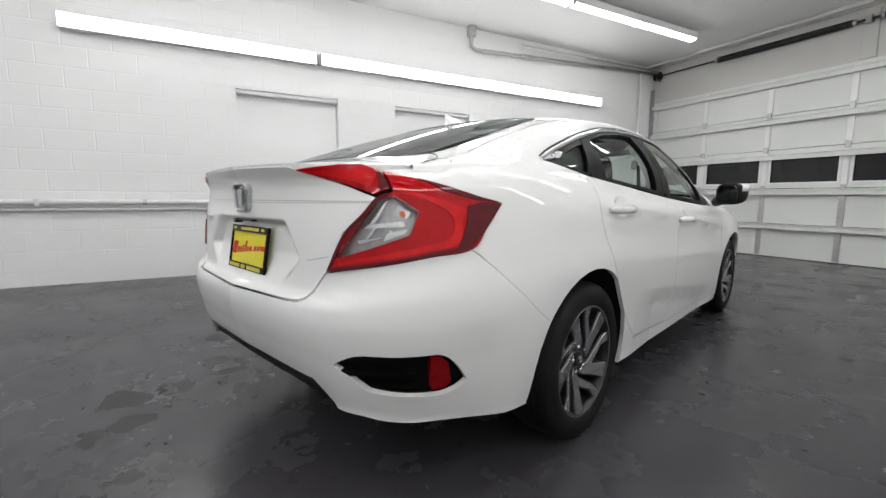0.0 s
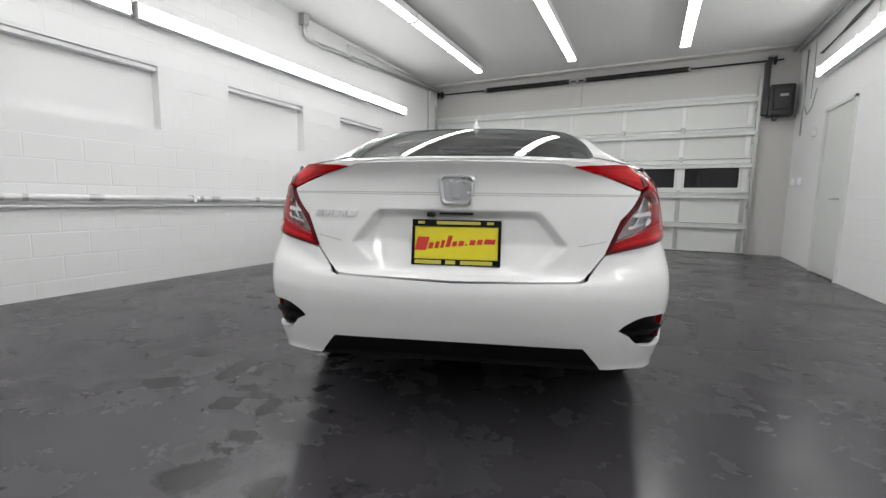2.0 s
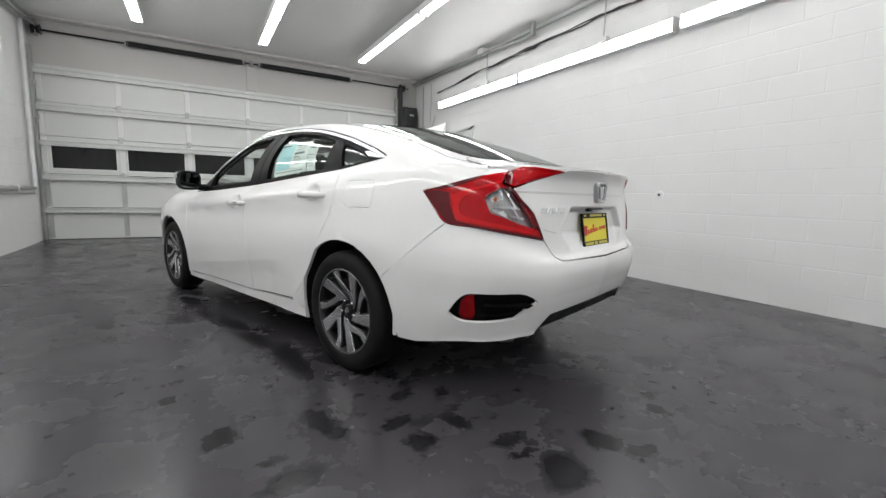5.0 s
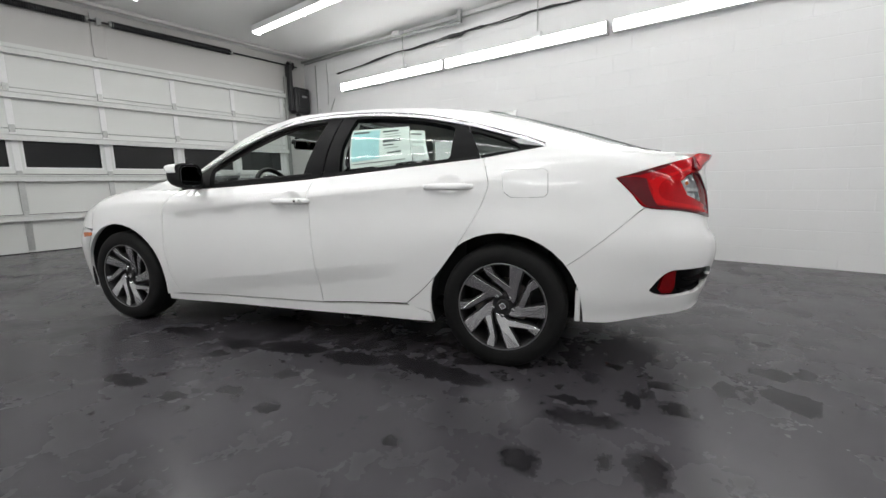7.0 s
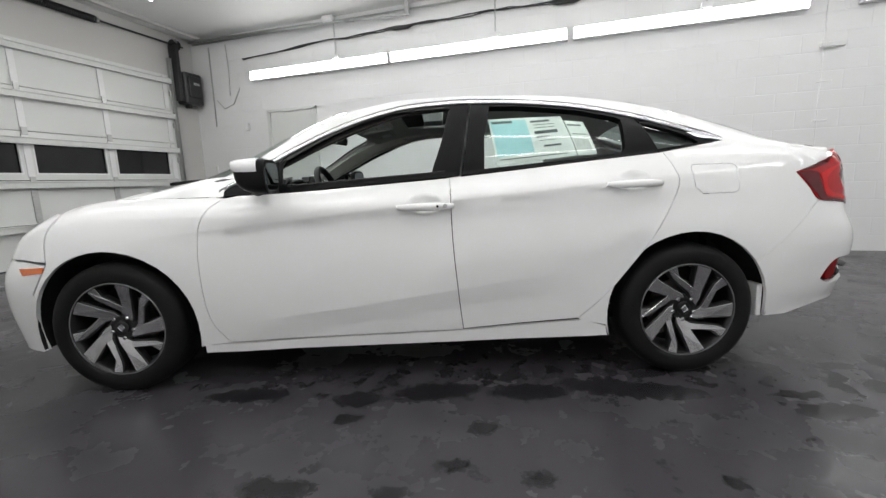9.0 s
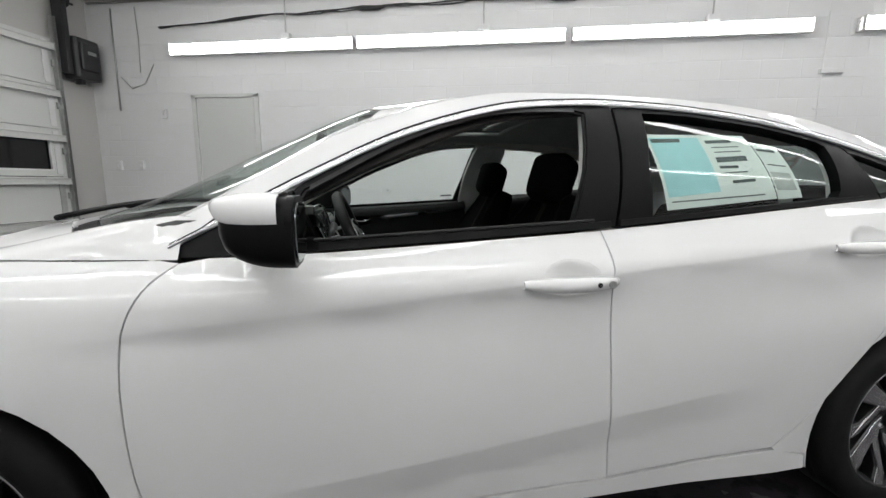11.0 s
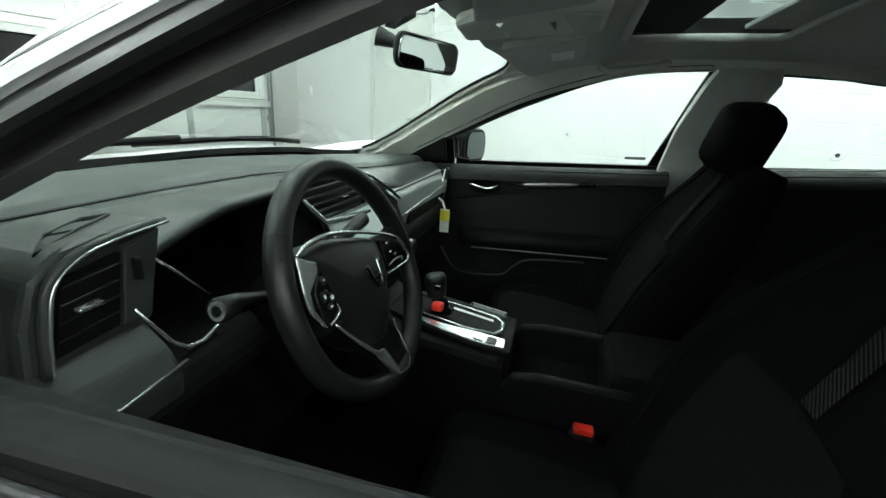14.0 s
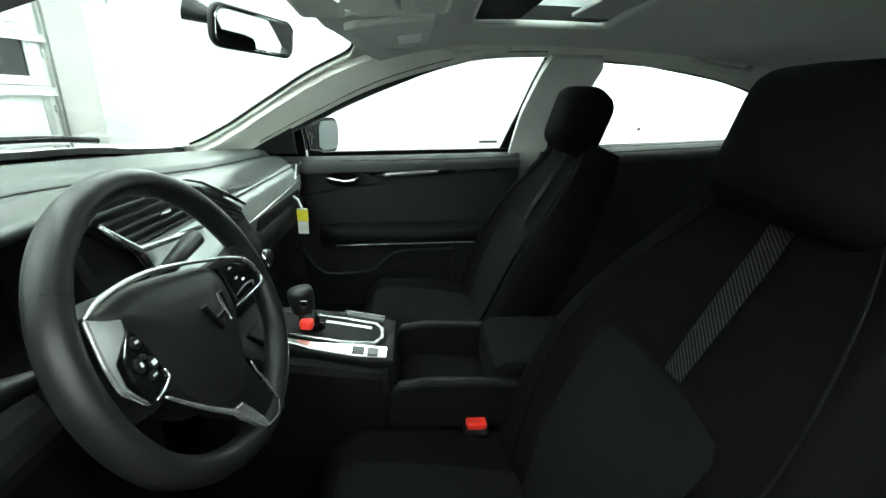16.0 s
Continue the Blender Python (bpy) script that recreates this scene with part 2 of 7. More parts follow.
def tube(points, radius, n=10, bm=None, closed=False, caps=True):
    """A round bar along points; radius may be a list."""
    bm = bm or bmesh.new()
    pts = [Vector(p) for p in points]
    rs = radius if isinstance(radius, (list, tuple)) else [radius] * len(pts)
    rings, up = [], None
    for i, p in enumerate(pts):
        a = pts[i - 1] if (i or closed) else p
        b = pts[(i + 1) % len(pts)] if (i < len(pts) - 1 or closed) else p
        d = (b - a).normalized()
        if up is None:
            up = d.orthogonal().normalized()
        up = (up - d * up.dot(d)).normalized()
        w = d.cross(up)
        rings.append([bm.verts.new(p + (up * math.cos(2 * math.pi * k / n) + w * math.sin(2 * math.pi * k / n)) * rs[i]) for k in range(n)])
    m = len(rings)
    for i in range(m if closed else m - 1):
        a, b = rings[i], rings[(i + 1) % m]
        for k in range(n):
            bm.faces.new((a[k], a[(k + 1) % n], b[(k + 1) % n], b[k]))
    if caps and not closed:
        bm.faces.new(list(reversed(rings[0])))
        bm.faces.new(rings[-1])
    return bm


def lathe(profile, n=48, axis="x", bm=None):
    """A body turned about an axis; profile: (along, radius)."""
    bm = bm or bmesh.new()
    rings = []
    for a, r in profile:
        ring = []
        for k in range(n):
            c, s = r * math.cos(2 * math.pi * k / n), r * math.sin(2 * math.pi * k / n)
            ring.append(bm.verts.new({"x": (a, c, s), "y": (c, a, s), "z": (c, s, a)}[axis]))
        rings.append(ring)
    for a, b in zip(rings, rings[1:]):
        for k in range(n):
            bm.faces.new((a[k], a[(k + 1) % n], b[(k + 1) % n], b[k]))
    return bm


def prism(outline, depth, fn, bevel=0.0):
    """An outline (u, v) given depth; fn(u, v, d) places it."""
    bm = bmesh.new()
    a = [bm.verts.new(fn(u, v, 0)) for u, v in outline]
    b = [bm.verts.new(fn(u, v, depth)) for u, v in outline]
    n = len(outline)
    bm.faces.new(a)
    bm.faces.new(list(reversed(b)))
    for i in range(n):
        bm.faces.new((a[i], b[i], b[(i + 1) % n], a[(i + 1) % n]))
    bmesh.ops.recalc_face_normals(bm, faces=bm.faces)
    if bevel:
        bmesh.ops.bevel(bm, geom=bm.edges[:], offset=bevel, segments=2, affect="EDGES", profile=.5)
    return bm


def thing(name, label, category, at=None, group="", kind=""):
    e = new(name)
    if at is not None:
        e.matrix_basis = at
    return tagged(e, label, category, group, kind)



# ---- the room ----
LX, RX, GY, BY, CEIL = -7.17, -0.62, 8.25, -5.9, 3.45


def floor_z(x, y):
    """The floor falls a little towards the middle of the bay."""
    a = min(max((-5.2 - x) / 2.0, 0), 1) * .065
    b = min(max((y - 4.6) / 3.6, 0), 1) * .085
    c = min(max((x + 2.3) / 1.7, 0), 1) * .03
    return max(a, b, c) if a * b == 0 else max(a, b)


def make_floor():
    nx, ny = 60, 110
    vs = [(LX - .3 + (RX - LX + .6) * i / nx, BY - .3 + (GY - BY + .9) * j / ny) for j in range(ny + 1) for i in range(nx + 1)]
    fs = [(j * (nx + 1) + i, j * (nx + 1) + i + 1, (j + 1) * (nx + 1) + i + 1, (j + 1) * (nx + 1) + i) for j in range(ny) for i in range(nx)]
    ob = raw("floor", [(x, y, floor_z(x, y)) for x, y in vs], fs, M["floor"], smooth=True)
    tagged(ob, "glossy dark grey coated concrete floor with wet patches", "floor", kind="structure")


make_floor()
RECESSES = ((.91, 2.09), (2.88, 4.07), (4.87, 6.06))
RZ0, RZ1 = 1.60, 2.215


def wall_left():
    bm = bmesh.new()
    ys = [BY]
    for a, b in RECESSES:
        ys += [a, b]
    ys.append(GY + .3)
    for i in range(0, len(ys) - 1, 2):
        box(LX - .25, LX, ys[i], ys[i + 1], -.05, CEIL, bm=bm)
    for a, b in RECESSES:
        box(LX - .25, LX, a, b, -.05, RZ0, bm=bm)
        box(LX - .25, LX, a, b, RZ1, CEIL, bm=bm)
        box(LX - .25, LX - .11, a, b, RZ0, RZ1, bm=bm)
    ob = part("wall_left", bm, M["wall"])
    tagged(ob, "white painted concrete block wall with bricked-up window recesses", "wall", kind="structure")
    for a, b in RECESSES:
        part("lintel", box(LX - .10, LX - .02, a + .004, b - .004, RZ1 - .045, RZ1 - .003, .004), M["wall"], ob)
    return ob


WALL_L = wall_left()


def wall_right():
    bm = box(RX, RX + .25, BY, GY + .3, -.05, CEIL)
    ob = part("wall_right", bm, M["wall"])
    return tagged(ob, "white painted concrete block wall under fluorescent lights", "wall", kind="structure")


WALL_R = wall_right()
ob = part("wall_back", box(LX - .25, RX + .25, BY - .25, BY, -.05, CEIL), M["wall"])
tagged(ob, "white painted block wall at the back of the bay", "wall", kind="structure")
# the wall of the garage door: piers and the lintel above
DX0, DX1, DZ1 = -7.12, -1.15, 2.80
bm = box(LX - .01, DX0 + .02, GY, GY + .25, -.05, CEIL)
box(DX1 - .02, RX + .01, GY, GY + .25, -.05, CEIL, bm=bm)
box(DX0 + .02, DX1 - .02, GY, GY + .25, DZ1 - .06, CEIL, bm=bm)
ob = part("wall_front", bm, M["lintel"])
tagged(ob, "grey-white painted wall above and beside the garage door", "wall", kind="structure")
ob = part("ceiling", box(LX - .25, RX + .25, BY - .25, GY + .5, CEIL, CEIL + .2), M["ceiling"])
tagged(ob, "smooth off-white painted ceiling", "ceiling", kind="structure")
ob = part("trim", box(LX, RX, GY - .32, GY - .26, CEIL - .05, CEIL - .004, .006), M["lintel"])
tagged(ob, "thin painted ceiling strip beside the door springs", "trim", kind="structure")


def garage_door():
    d = thing("garage_door", "closed white sectional garage door with dark windows", "garage door", kind="structure")
    z = [.09, .60, 1.135, 1.72, 2.235, 2.79]
    y0, y1 = GY - .03, GY + .02
    w0, pitch, ww = -7.01, .972, .85
    for i in range(5):
        bm = bmesh.new()
        if i == 2:
            box(DX0, DX1, y0, y1, z[i] + .004, 1.205, bm=bm)
            box(DX0, DX1, y0, y1, 1.655, z[i + 1] - .004, bm=bm)
            xs = [DX0]
            for k in range(6):
                xs += [w0 + pitch * k, w0 + pitch * k + ww]
            xs.append(DX1)
            for a, b in zip(xs[::2], xs[1::2]):
                if b - a > .01:
                    box(a, b, y0, y1, 1.205, 1.655, bm=bm)
        else:
            box(DX0, DX1, y0, y1, z[i] + .004, z[i + 1] - .004, bm=bm)
        part("panel", bm, M["door_panel"], d)
    for k in range(6):
        a = w0 + pitch * k
        part("pane", box(a, a + ww, GY + .005, GY + .012, 1.205, 1.655), M["night"], d, "dark pane with night behind it")
        fr = bmesh.new()
        for q in ((a, a + ww, 1.205, 1.225), (a, a + ww, 1.637, 1.655), (a, a + .018, 1.225, 1.637), (a + ww - .018, a + ww, 1.225, 1.637)):
            box(q[0], q[1], y0 - .006, y0 + .02, q[2], q[3], bm=fr)
        part("window_frame", fr, M["white_metal"], d)
    for k in range(7):
        x = w0 - .06 + pitch * k
        for i in range(5):
            part("stile", box(x - .035, x + .035, y0 - .016, y0 - .001, z[i] + .03, z[i + 1] - .03, .004), M["galv"] if i < 2 else M["white_metal"], d)
            if 0 < k < 6 and i:
                part("hinge", box(x - .03, x + .03, y0 - .03, y0 - .014, z[i] - .05, z[i] + .045, .004), M["galv"], d)
    for zz in (.52, 1.04, 1.565, 2.10, 2.645):
        bm = prism([(0, 0), (.058, 0), (.058, .016), (.050, .016), (.046, .006), (.046, .066), (.058, .070), (.058, .078), (0, .078)], DX1 - DX0 - .02, lambda u, v, w, zz=zz: (DX0 + .01 + w, y0 - .018 - u, zz + v))
        part("strut", bm, M["strut"], d, "white steel stiffening strut")
    for x in (DX0 - .015, DX1 + .015):
        part("track", prism([(-.025, 0), (.025, 0), (.025, .05), (.02, .05), (.02, .005), (-.02, .005), (-.02, .05), (-.025, .05)], 2.95,
                            lambda u, v, w, x=x: (x + u, y0 - .02 - v, .1 + w)), M["galv"], d)
        for zz in (.35, .9, 1.45, 2.0, 2.5):
            part("roller_bracket", box(x - .045, x + .045, y0 - .035, y0 - .005, zz - .04, zz + .04, .006), M["galv"], d)
    part("bottom_seal", box(DX0, DX1, y0 - .01, y1, .066, .095, .006), M["seal"], d)
    return d


garage_door()


def spring_shaft():
    t = thing("torsion_spring_shaft", "dark oily torsion springs on a shaft above the garage door", "door springs")
    y, zz = GY - .10, 3.27
    part("shaft", tube([(LX + .10, y, zz), (RX - .25, y, zz)], .014, 12), M["dark_steel"], t, smooth=True)
    for a, b in ((-5.93, -4.22), (-3.92, -2.20)):
        n = 70
        prof = []
        for i in range(n * 4 + 1):
            prof.append((a + (b - a) * i / (n * 4), .044 + .006 * math.sin(i * math.pi / 2)))
        part("spring", lathe([(p, r) for p, r in prof], 16), M["dark_steel"], t, smooth=True).location = (0, y, zz)
        for e in (a, b):
            part("winding_cone", lathe([(e - .03, .016), (e - .03, .04), (e + .03, .04), (e + .03, .016)], 16), M["galv"], t).location = (0, y, zz)
    for x in (LX + .14, RX - .40):
        part("cable_drum", lathe([(x - .05, .015), (x - .05, .075), (x - .035, .055), (x + .03, .055), (x + .05, .075), (x + .05, .015)], 24), M["dark_steel"], t).location = (0, y, zz)
        part("end_bracket", box(x - .005, x + .005, y - .05, GY - .004, zz - .09, zz + .09, .004), M["galv"], t)
    part("centre_bracket", box(-4.15, -3.99, GY - .03, GY - .004, 2.80, 3.40, .004), M["lintel"], t)
    part("bearing_plate", box(-4.10, -4.04, y - .03, GY - .031, zz - .05, zz + .05, .006), M["galv"], t)
    return t


spring_shaft()


def opener():
    o = thing("door_opener", "black wall-mounted garage door opener motor with grey label", "door opener")
    x0, x1 = -1.06, -.70
    part("housing", box(x0 + .02, x1, GY - .25, GY - .03, 2.36, 2.86, .035, 3), M["black_box"], o, smooth=False)
    part("front_cover", box(x0 + .07, x1 - .04, GY - .285, GY - .245, 2.46, 2.80, .02, 3), M["black_box"], o)
    part("label_plate", box(x0 + .15, x1 - .10, GY - .289, GY - .286, 2.66, 2.70), M["galv"], o, "pale printed label")
    part("mounting_plate", box(x0, x1 + .02, GY - .03, GY - .004, 2.33, 2.90, .004), M["galv"], o)
    part("chain_guard", box(x0 - .05, x0 + .02, GY - .2, GY - .05, 2.40, 3.25, .01), M["black_box"], o)
    part("release_lever", box(x0 + .1, x0 + .16, GY - .2, GY - .1, 2.30, 2.37, .012), M["black_box"], o)


opener()


def strip_light(name="strip_light"):
    """One fluorescent wraparound fixture, 2.44 m long, along y, lens facing +x."""
    f = thing(name, "lit white fluorescent strip light with a ribbed lens", "light fixture", group="strip lights")
    part("housing", box(-.085, .004, 0, 2.43, -.072, .072, .006), M["white_metal"], f)
    for a in (.01, 1.222):
        prof = [(-.02, -.064), (.006, -.063), (.022, -.046), (.030, 0), (.022, .046), (.006, .063), (-.02, .064)]
        part("lens", prism(prof, 1.198, lambda u, v, w, a=a: (u, a + w, v)), M["tube"], f, "glowing white lens", smooth=False)
    for a in (0, 1.209, 2.42):
        part("end_cap", box(-.06, .034, a, a + .010, -.073, .073, .003), M["white_metal"], f)
    return f


F0 = strip_light()
F0.matrix_basis = pose(-7.08, 6.75 - 2.46, 2.655)
for y in (4.33 - 2.46, 1.85 - 2.46):
    copy_thing(F0, pose(-7.08, y, 2.655))
for i, y in enumerate((7.0 - 2.45, 4.53 - 2.45, 2.03 - 2.45, -.86 - 2.45)):
    copy_thing(F0, pose(-.71, y, 2.745, 0, 0, 180) @ pose(0, -2.43, 0))
# the rearmost row is unseen, added to brighten the back of the car
for x in (-5.68, -4.0, -2.33):
    for y in (7.04 - 2.44, 4.58 - 2.44, 2.12 - 2.44, -.34 - 2.44, -2.80 - 2.44):
        copy_thing(F0, pose(x, y, 3.33, 0, 90, 0))


def pipes():
    p = thing("wall_pipe", "scuffed white painted pipe along the block wall", "pipe")
    part("main_pipe", tube([(LX + .06, BY + .05, .905), (LX + .06, 7.72, .905)], .030, 12), M["scuffed"], p, smooth=True)
    part("thin_pipe", tube([(LX + .04, BY + .05, .825), (LX + .04, 7.8, .838)], .014, 10), M["scuffed"], p, smooth=True)
    part("riser", tube([(LX + .06, 7.72, .905), (LX + .06, 7.78, .95), (LX + .06, 7.78, 3.15), (LX + .06, 7.78, 3.30)], .030, 12), M["scuffed"], p, smooth=True)
    for y in (-2.5, -.9, .75, 2.35, 3.9, 5.5, 7.0):
        part("clamp", box(LX, LX + .095, y - .02, y + .02, .865, .942, .006), M["scuffed"], p)
    rng = random.Random(4)
    for k in range(7):
        y = .1 + k * .52 + rng.uniform(-.28, .28)
        part("chipped_patch", lathe([(y + .02 * j, .0305 + .0009 * math.sin(j * .63)) for j in range(rng.randint(3, 7))], 12, "y"), M["galv"], p, "dark chipped paint").location = (LX + .06, 0, .905)
    q = thing("ceiling_conduit", "grey steel conduit and pipes along the ceiling edge", "conduit")
    part("conduit", tube([(LX + .07, 4.05, 3.38), (LX + .07, 4.05, 3.17), (LX + .07, 4.14, 3.13), (LX + .07, GY - .1, 3.33)], .028, 10), M["galv"], q, smooth=True)
    part("conduit", tube([(LX + .13, 4.9, 3.30), (LX + .13, GY - .1, 3.36)], .016, 10), M["galv"], q, smooth=True)
    part("hanger", box(LX + .02, LX + .12, 4.0, 4.1, 3.30, CEIL - .002, .006), M["galv"], q)
    part("coupling", tube([(LX + .07, 4.95, 3.17), (LX + .07, 5.15, 3.178)], .036, 12), M["galv"], q, smooth=True)
    q = thing("right_conduit", "grey conduits and sagging cable along the ceiling edge", "conduit")
    part("conduit", tube([(RX - .12, 4.22, 3.44), (RX - .12, 4.22, 3.31), (RX - .12, 4.28, 3.275), (RX - .12, 5.45, 3.335), (RX - .12, GY - .1, 3.385)], .022, 10), M["galv"], q, smooth=True)
    part("conduit", tube([(RX - .05, BY + .1, 3.36), (RX - .05, GY - .1, 3.36)], .014, 8), M["galv"], q, smooth=True)
    part("coupling", tube([(RX - .12, 5.05, 3.315), (RX - .12, 5.20, 3.322)], .030, 12), M["galv"], q, smooth=True)
    part("pull_box", box(RX - .19, RX - .06, 5.38, 5.54, 3.33, 3.41, .006), M["white_metal"], q, "white junction box")
    part("hanger", box(RX - .15, RX - .09, 4.19, 4.25, 3.26, CEIL - .002, .006), M["galv"], q)
    rng = random.Random(7)
    for k in range(3):
        pts = []
        for i in range(34):
            y = 7.15 - .27 * i
            pts.append((RX - .03 - .012 * k, y, float(np.interp(y, (-2, 1.5, 4.0, 5.5, 7.2), (3.20, 3.19, 3.18, 3.125, 3.02))) + .012 * math.sin(i * 1.3 + k) - .03 * abs(math.sin(i * .8 + 1.7 * k)) * (y < 5.4)))
        part("cable", tube(pts, .0075, 6), M["black_box"], q, "dark sagging cable", smooth=True)
    for y in (4.35, 2.1):
        part("cable_bundle", tube([(RX - .045, y + .22, 3.155), (RX - .055, y + .1, 3.13), (RX - .055, y - .1, 3.125), (RX - .045, y - .22, 3.16)], [.012, .026, .024, .012], 8), M["black_box"], q, "dark bundle of coiled cable", smooth=True)
    for y in (5.42, 3.0, .55):
        part("drop_rod", tube([(RX - .06, y, 2.83), (RX - .06, y, 3.33)], .009, 8), M["galv"], q)
        part("junction_box", box(RX - .10, RX - .02, y - .06, y + .06, 2.825, 2.89, .008), M["white_metal"], q)
    part("wall_conduit", tube([(RX - .012, 7.86, 2.02), (RX - .012, 7.86, 3.30)], .010, 8), M["galv"], q, smooth=True)
    part("cable", tube([(RX - .02, 7.50, 3.30), (RX - .018, 7.48, 2.9), (RX - .018, 7.50, 2.5)], .005, 6), M["galv"], q, "thin grey cable", smooth=True)


pipes()


def wall_fittings():
    def outlet(y, z, dark):
        o = thing("wall_socket", "small round socket on the white wall", "socket", group="wall sockets")
        part("plate", lathe([(0, .045), (-.008, .045), (-.012, .038), (-.012, 0.001)], 20), M["white_metal"], o).location = (RX, y, z)
        part("insert", lathe([(-.012, .016), (-.018, .014), (-.018, .001)], 16), dark, o).location = (RX, y, z)
    outlet(4.18, .99, M["galv"])
    outlet(2.14, 1.0, M["dark_steel"])
    for y, z, h in ((7.96, 1.30, .12), (7.61, 1.30, .12), (7.20, 1.97, .12)):
        s = thing("switch_box", "small white wall switch box", "switch box", group="switch boxes")
        part("body", box(RX - .045, RX, y - .035, y + .035, z - h / 2, z + h / 2, .008), M["white_metal"], s)
        part("toggle", box(RX - .056, RX - .044, y - .008, y + .008, z - .02, z + .01, .003), M["white_metal"], s)
    d = thing("door_1", "closed white flush steel door in the block wall", "door", kind="structure")
    part("leaf", box(RX - .012, RX + .03, 5.93, 6.72, .06, 2.15, .004), M["door_panel"], d)
    fr = bmesh.new()
    for q in ((5.86, 5.915, .03, 2.20), (6.735, 6.79, .03, 2.20), (5.86, 6.79, 2.165, 2.205)):
        box(RX - .03, RX + .02, q[0], q[1], q[2], q[3], bm=fr)
    part("door_frame", fr, M["door_panel"], d)
    part("door_handle", tube([(RX - .012, 6.05, 1.02), (RX - .07, 6.05, 1.02), (RX - .07, 6.16, 1.02)], .011, 8), M["galv"], d)
    part("threshold", box(RX - .05, RX, 5.9, 6.76, .03, .05, .004), M["black_box"], d)
    r = thing("wall_hook_rail", "small white bracket on a vertical wall conduit", "bracket")
    part("conduit", tube([(RX - .001, -.62, .22), (RX - .001, -.62, 2.9)], .006, 10), M["wall"], r, smooth=True)
    for z in (2.28, 1.92, 1.50, 1.10, .30):
        part("strap", box(RX - (.05 if z > 2.2 else .016), RX, -.80 if z > 2.2 else -.72, -.58, z - .008, z + .008 if z < 2.2 else z + .04, .003), M["white_metal"], r)
    for x, y in ((RX - .16, 7.4),):
        c = thing("control_cable", "thin grey cable loop below the opener", "cable")
        part("cable", tube([(RX - .01, GY - .45, 2.45), (RX - .01, GY - .6, 2.30), (RX - .01, GY - .8, 2.36), (RX - .01, GY - .95, 2.6)], .006, 6), M["galv"], c)


wall_fittings()


# ---- the car's surfaces: car frame, x to its right, y ahead from the rear axle, z up ----
BODY_ROWS = [
    [(0, -.955, .345), (.45, -.945, .345), (.60, -.92, .35), (.715, -.835, .335), (.785, -.68, .31), (.835, -.45, .265), (.84, 0, .22), (.862, .4, .195),
     (.866, 1.1, .19), (.864, 1.9, .185), (.86, 2.3, .18), (.85, 2.7, .19), (.84, 3.05, .19), (.72, 3.40, .20), (.45, 3.54, .20), (0, 3.58, .20)],
    [(0, -1.01, .45), (.45, -.99, .45), (.62, -.945, .45), (.735, -.86, .44), (.81, -.70, .42), (.857, -.45, .40), (.872, 0, .33), (.879, .4, .425),
     (.880, 1.1, .345), (.876, 1.9, .28), (.875, 2.3, .3), (.88, 2.7, .35), (.865, 3.05, .40), (.75, 3.43, .40), (.47, 3.58, .40), (0, 3.62, .40)],
    [(0, -1.035, .55), (.45, -1.01, .55), (.625, -.96, .55), (.745, -.875, .55), (.815, -.712, .545), (.866, -.45, .54), (.888, 0, .54), (.884, .4, .50),
     (.885, 1.1, .41), (.880, 1.9, .33), (.882, 2.3, .40), (.893, 2.7, .50), (.875, 3.05, .52), (.765, 3.41, .55), (.48, 3.56, .55), (0, 3.61, .55)],
    [(0, -1.03, .655), (.45, -1.00, .655), (.615, -.955, .66), (.742, -.868, .67), (.808, -.71, .68), (.863, -.45, .68), (.898, 0, .70), (.892, .4, .68),
     (.892, 1.1, .62), (.890, 1.9, .60), (.893, 2.3, .64), (.900, 2.7, .68), (.87, 3.05, .66), (.765, 3.33, .66), (.48, 3.51, .66), (0, 3.57, .66)],
    [(0, -.985, .70), (.43, -.968, .70), (.585, -.925, .735), (.715, -.845, .77), (.782, -.70, .79), (.842, -.45, .80), (.880, 0, .82), (.886, .4, .80),
     (.890, 1.1, .77), (.888, 1.9, .74), (.886, 2.3, .76), (.884, 2.7, .78), (.85, 3.05, .765), (.74, 3.27, .75), (.45, 3.44, .74), (0, 3.50, .74)],
    [(0, -.972, .88), (.42, -.953, .88), (.585, -.912, .89), (.700, -.835, .895), (.768, -.69, .90), (.823, -.45, .915), (.868, 0, .93), (.884, .4, .92),
     (.892, 1.1, .88), (.889, 1.9, .845), (.872, 2.3, .845), (.855, 2.7, .86), (.82, 3.0, .825), (.71, 3.18, .80), (.43, 3.36, .79), (0, 3.42, .79)],
    [(0, -.972, 1.0), (.40, -.945, 1.0), (.555, -.905, 1.0), (.665, -.835, 1.0), (.738, -.69, 1.005), (.792, -.45, 1.03), (.818, 0, 1.025), (.832, .4, 1.0),
     (.843, 1.1, .945), (.843, 1.9, .902), (.827, 2.3, .897), (.80, 2.7, .905), (.76, 3.0, .86), (.65, 3.13, .83), (.40, 3.29, .82), (0, 3.35, .82)],
    [(0, -1.01, 1.07), (.37, -.98, 1.066), (.51, -.93, 1.06), (.61, -.84, 1.058), (.69, -.68, 1.065), (.745, -.45, 1.09), (.780, 0, 1.07), (.795, .4, 1.038),
     (.810, 1.1, .977), (.812, 1.9, .93), (.79, 2.3, .925), (.75, 2.7, .925), (.70, 2.98, .88), (.59, 3.09, .845), (.38, 3.24, .83), (0, 3.30, .83)],
]
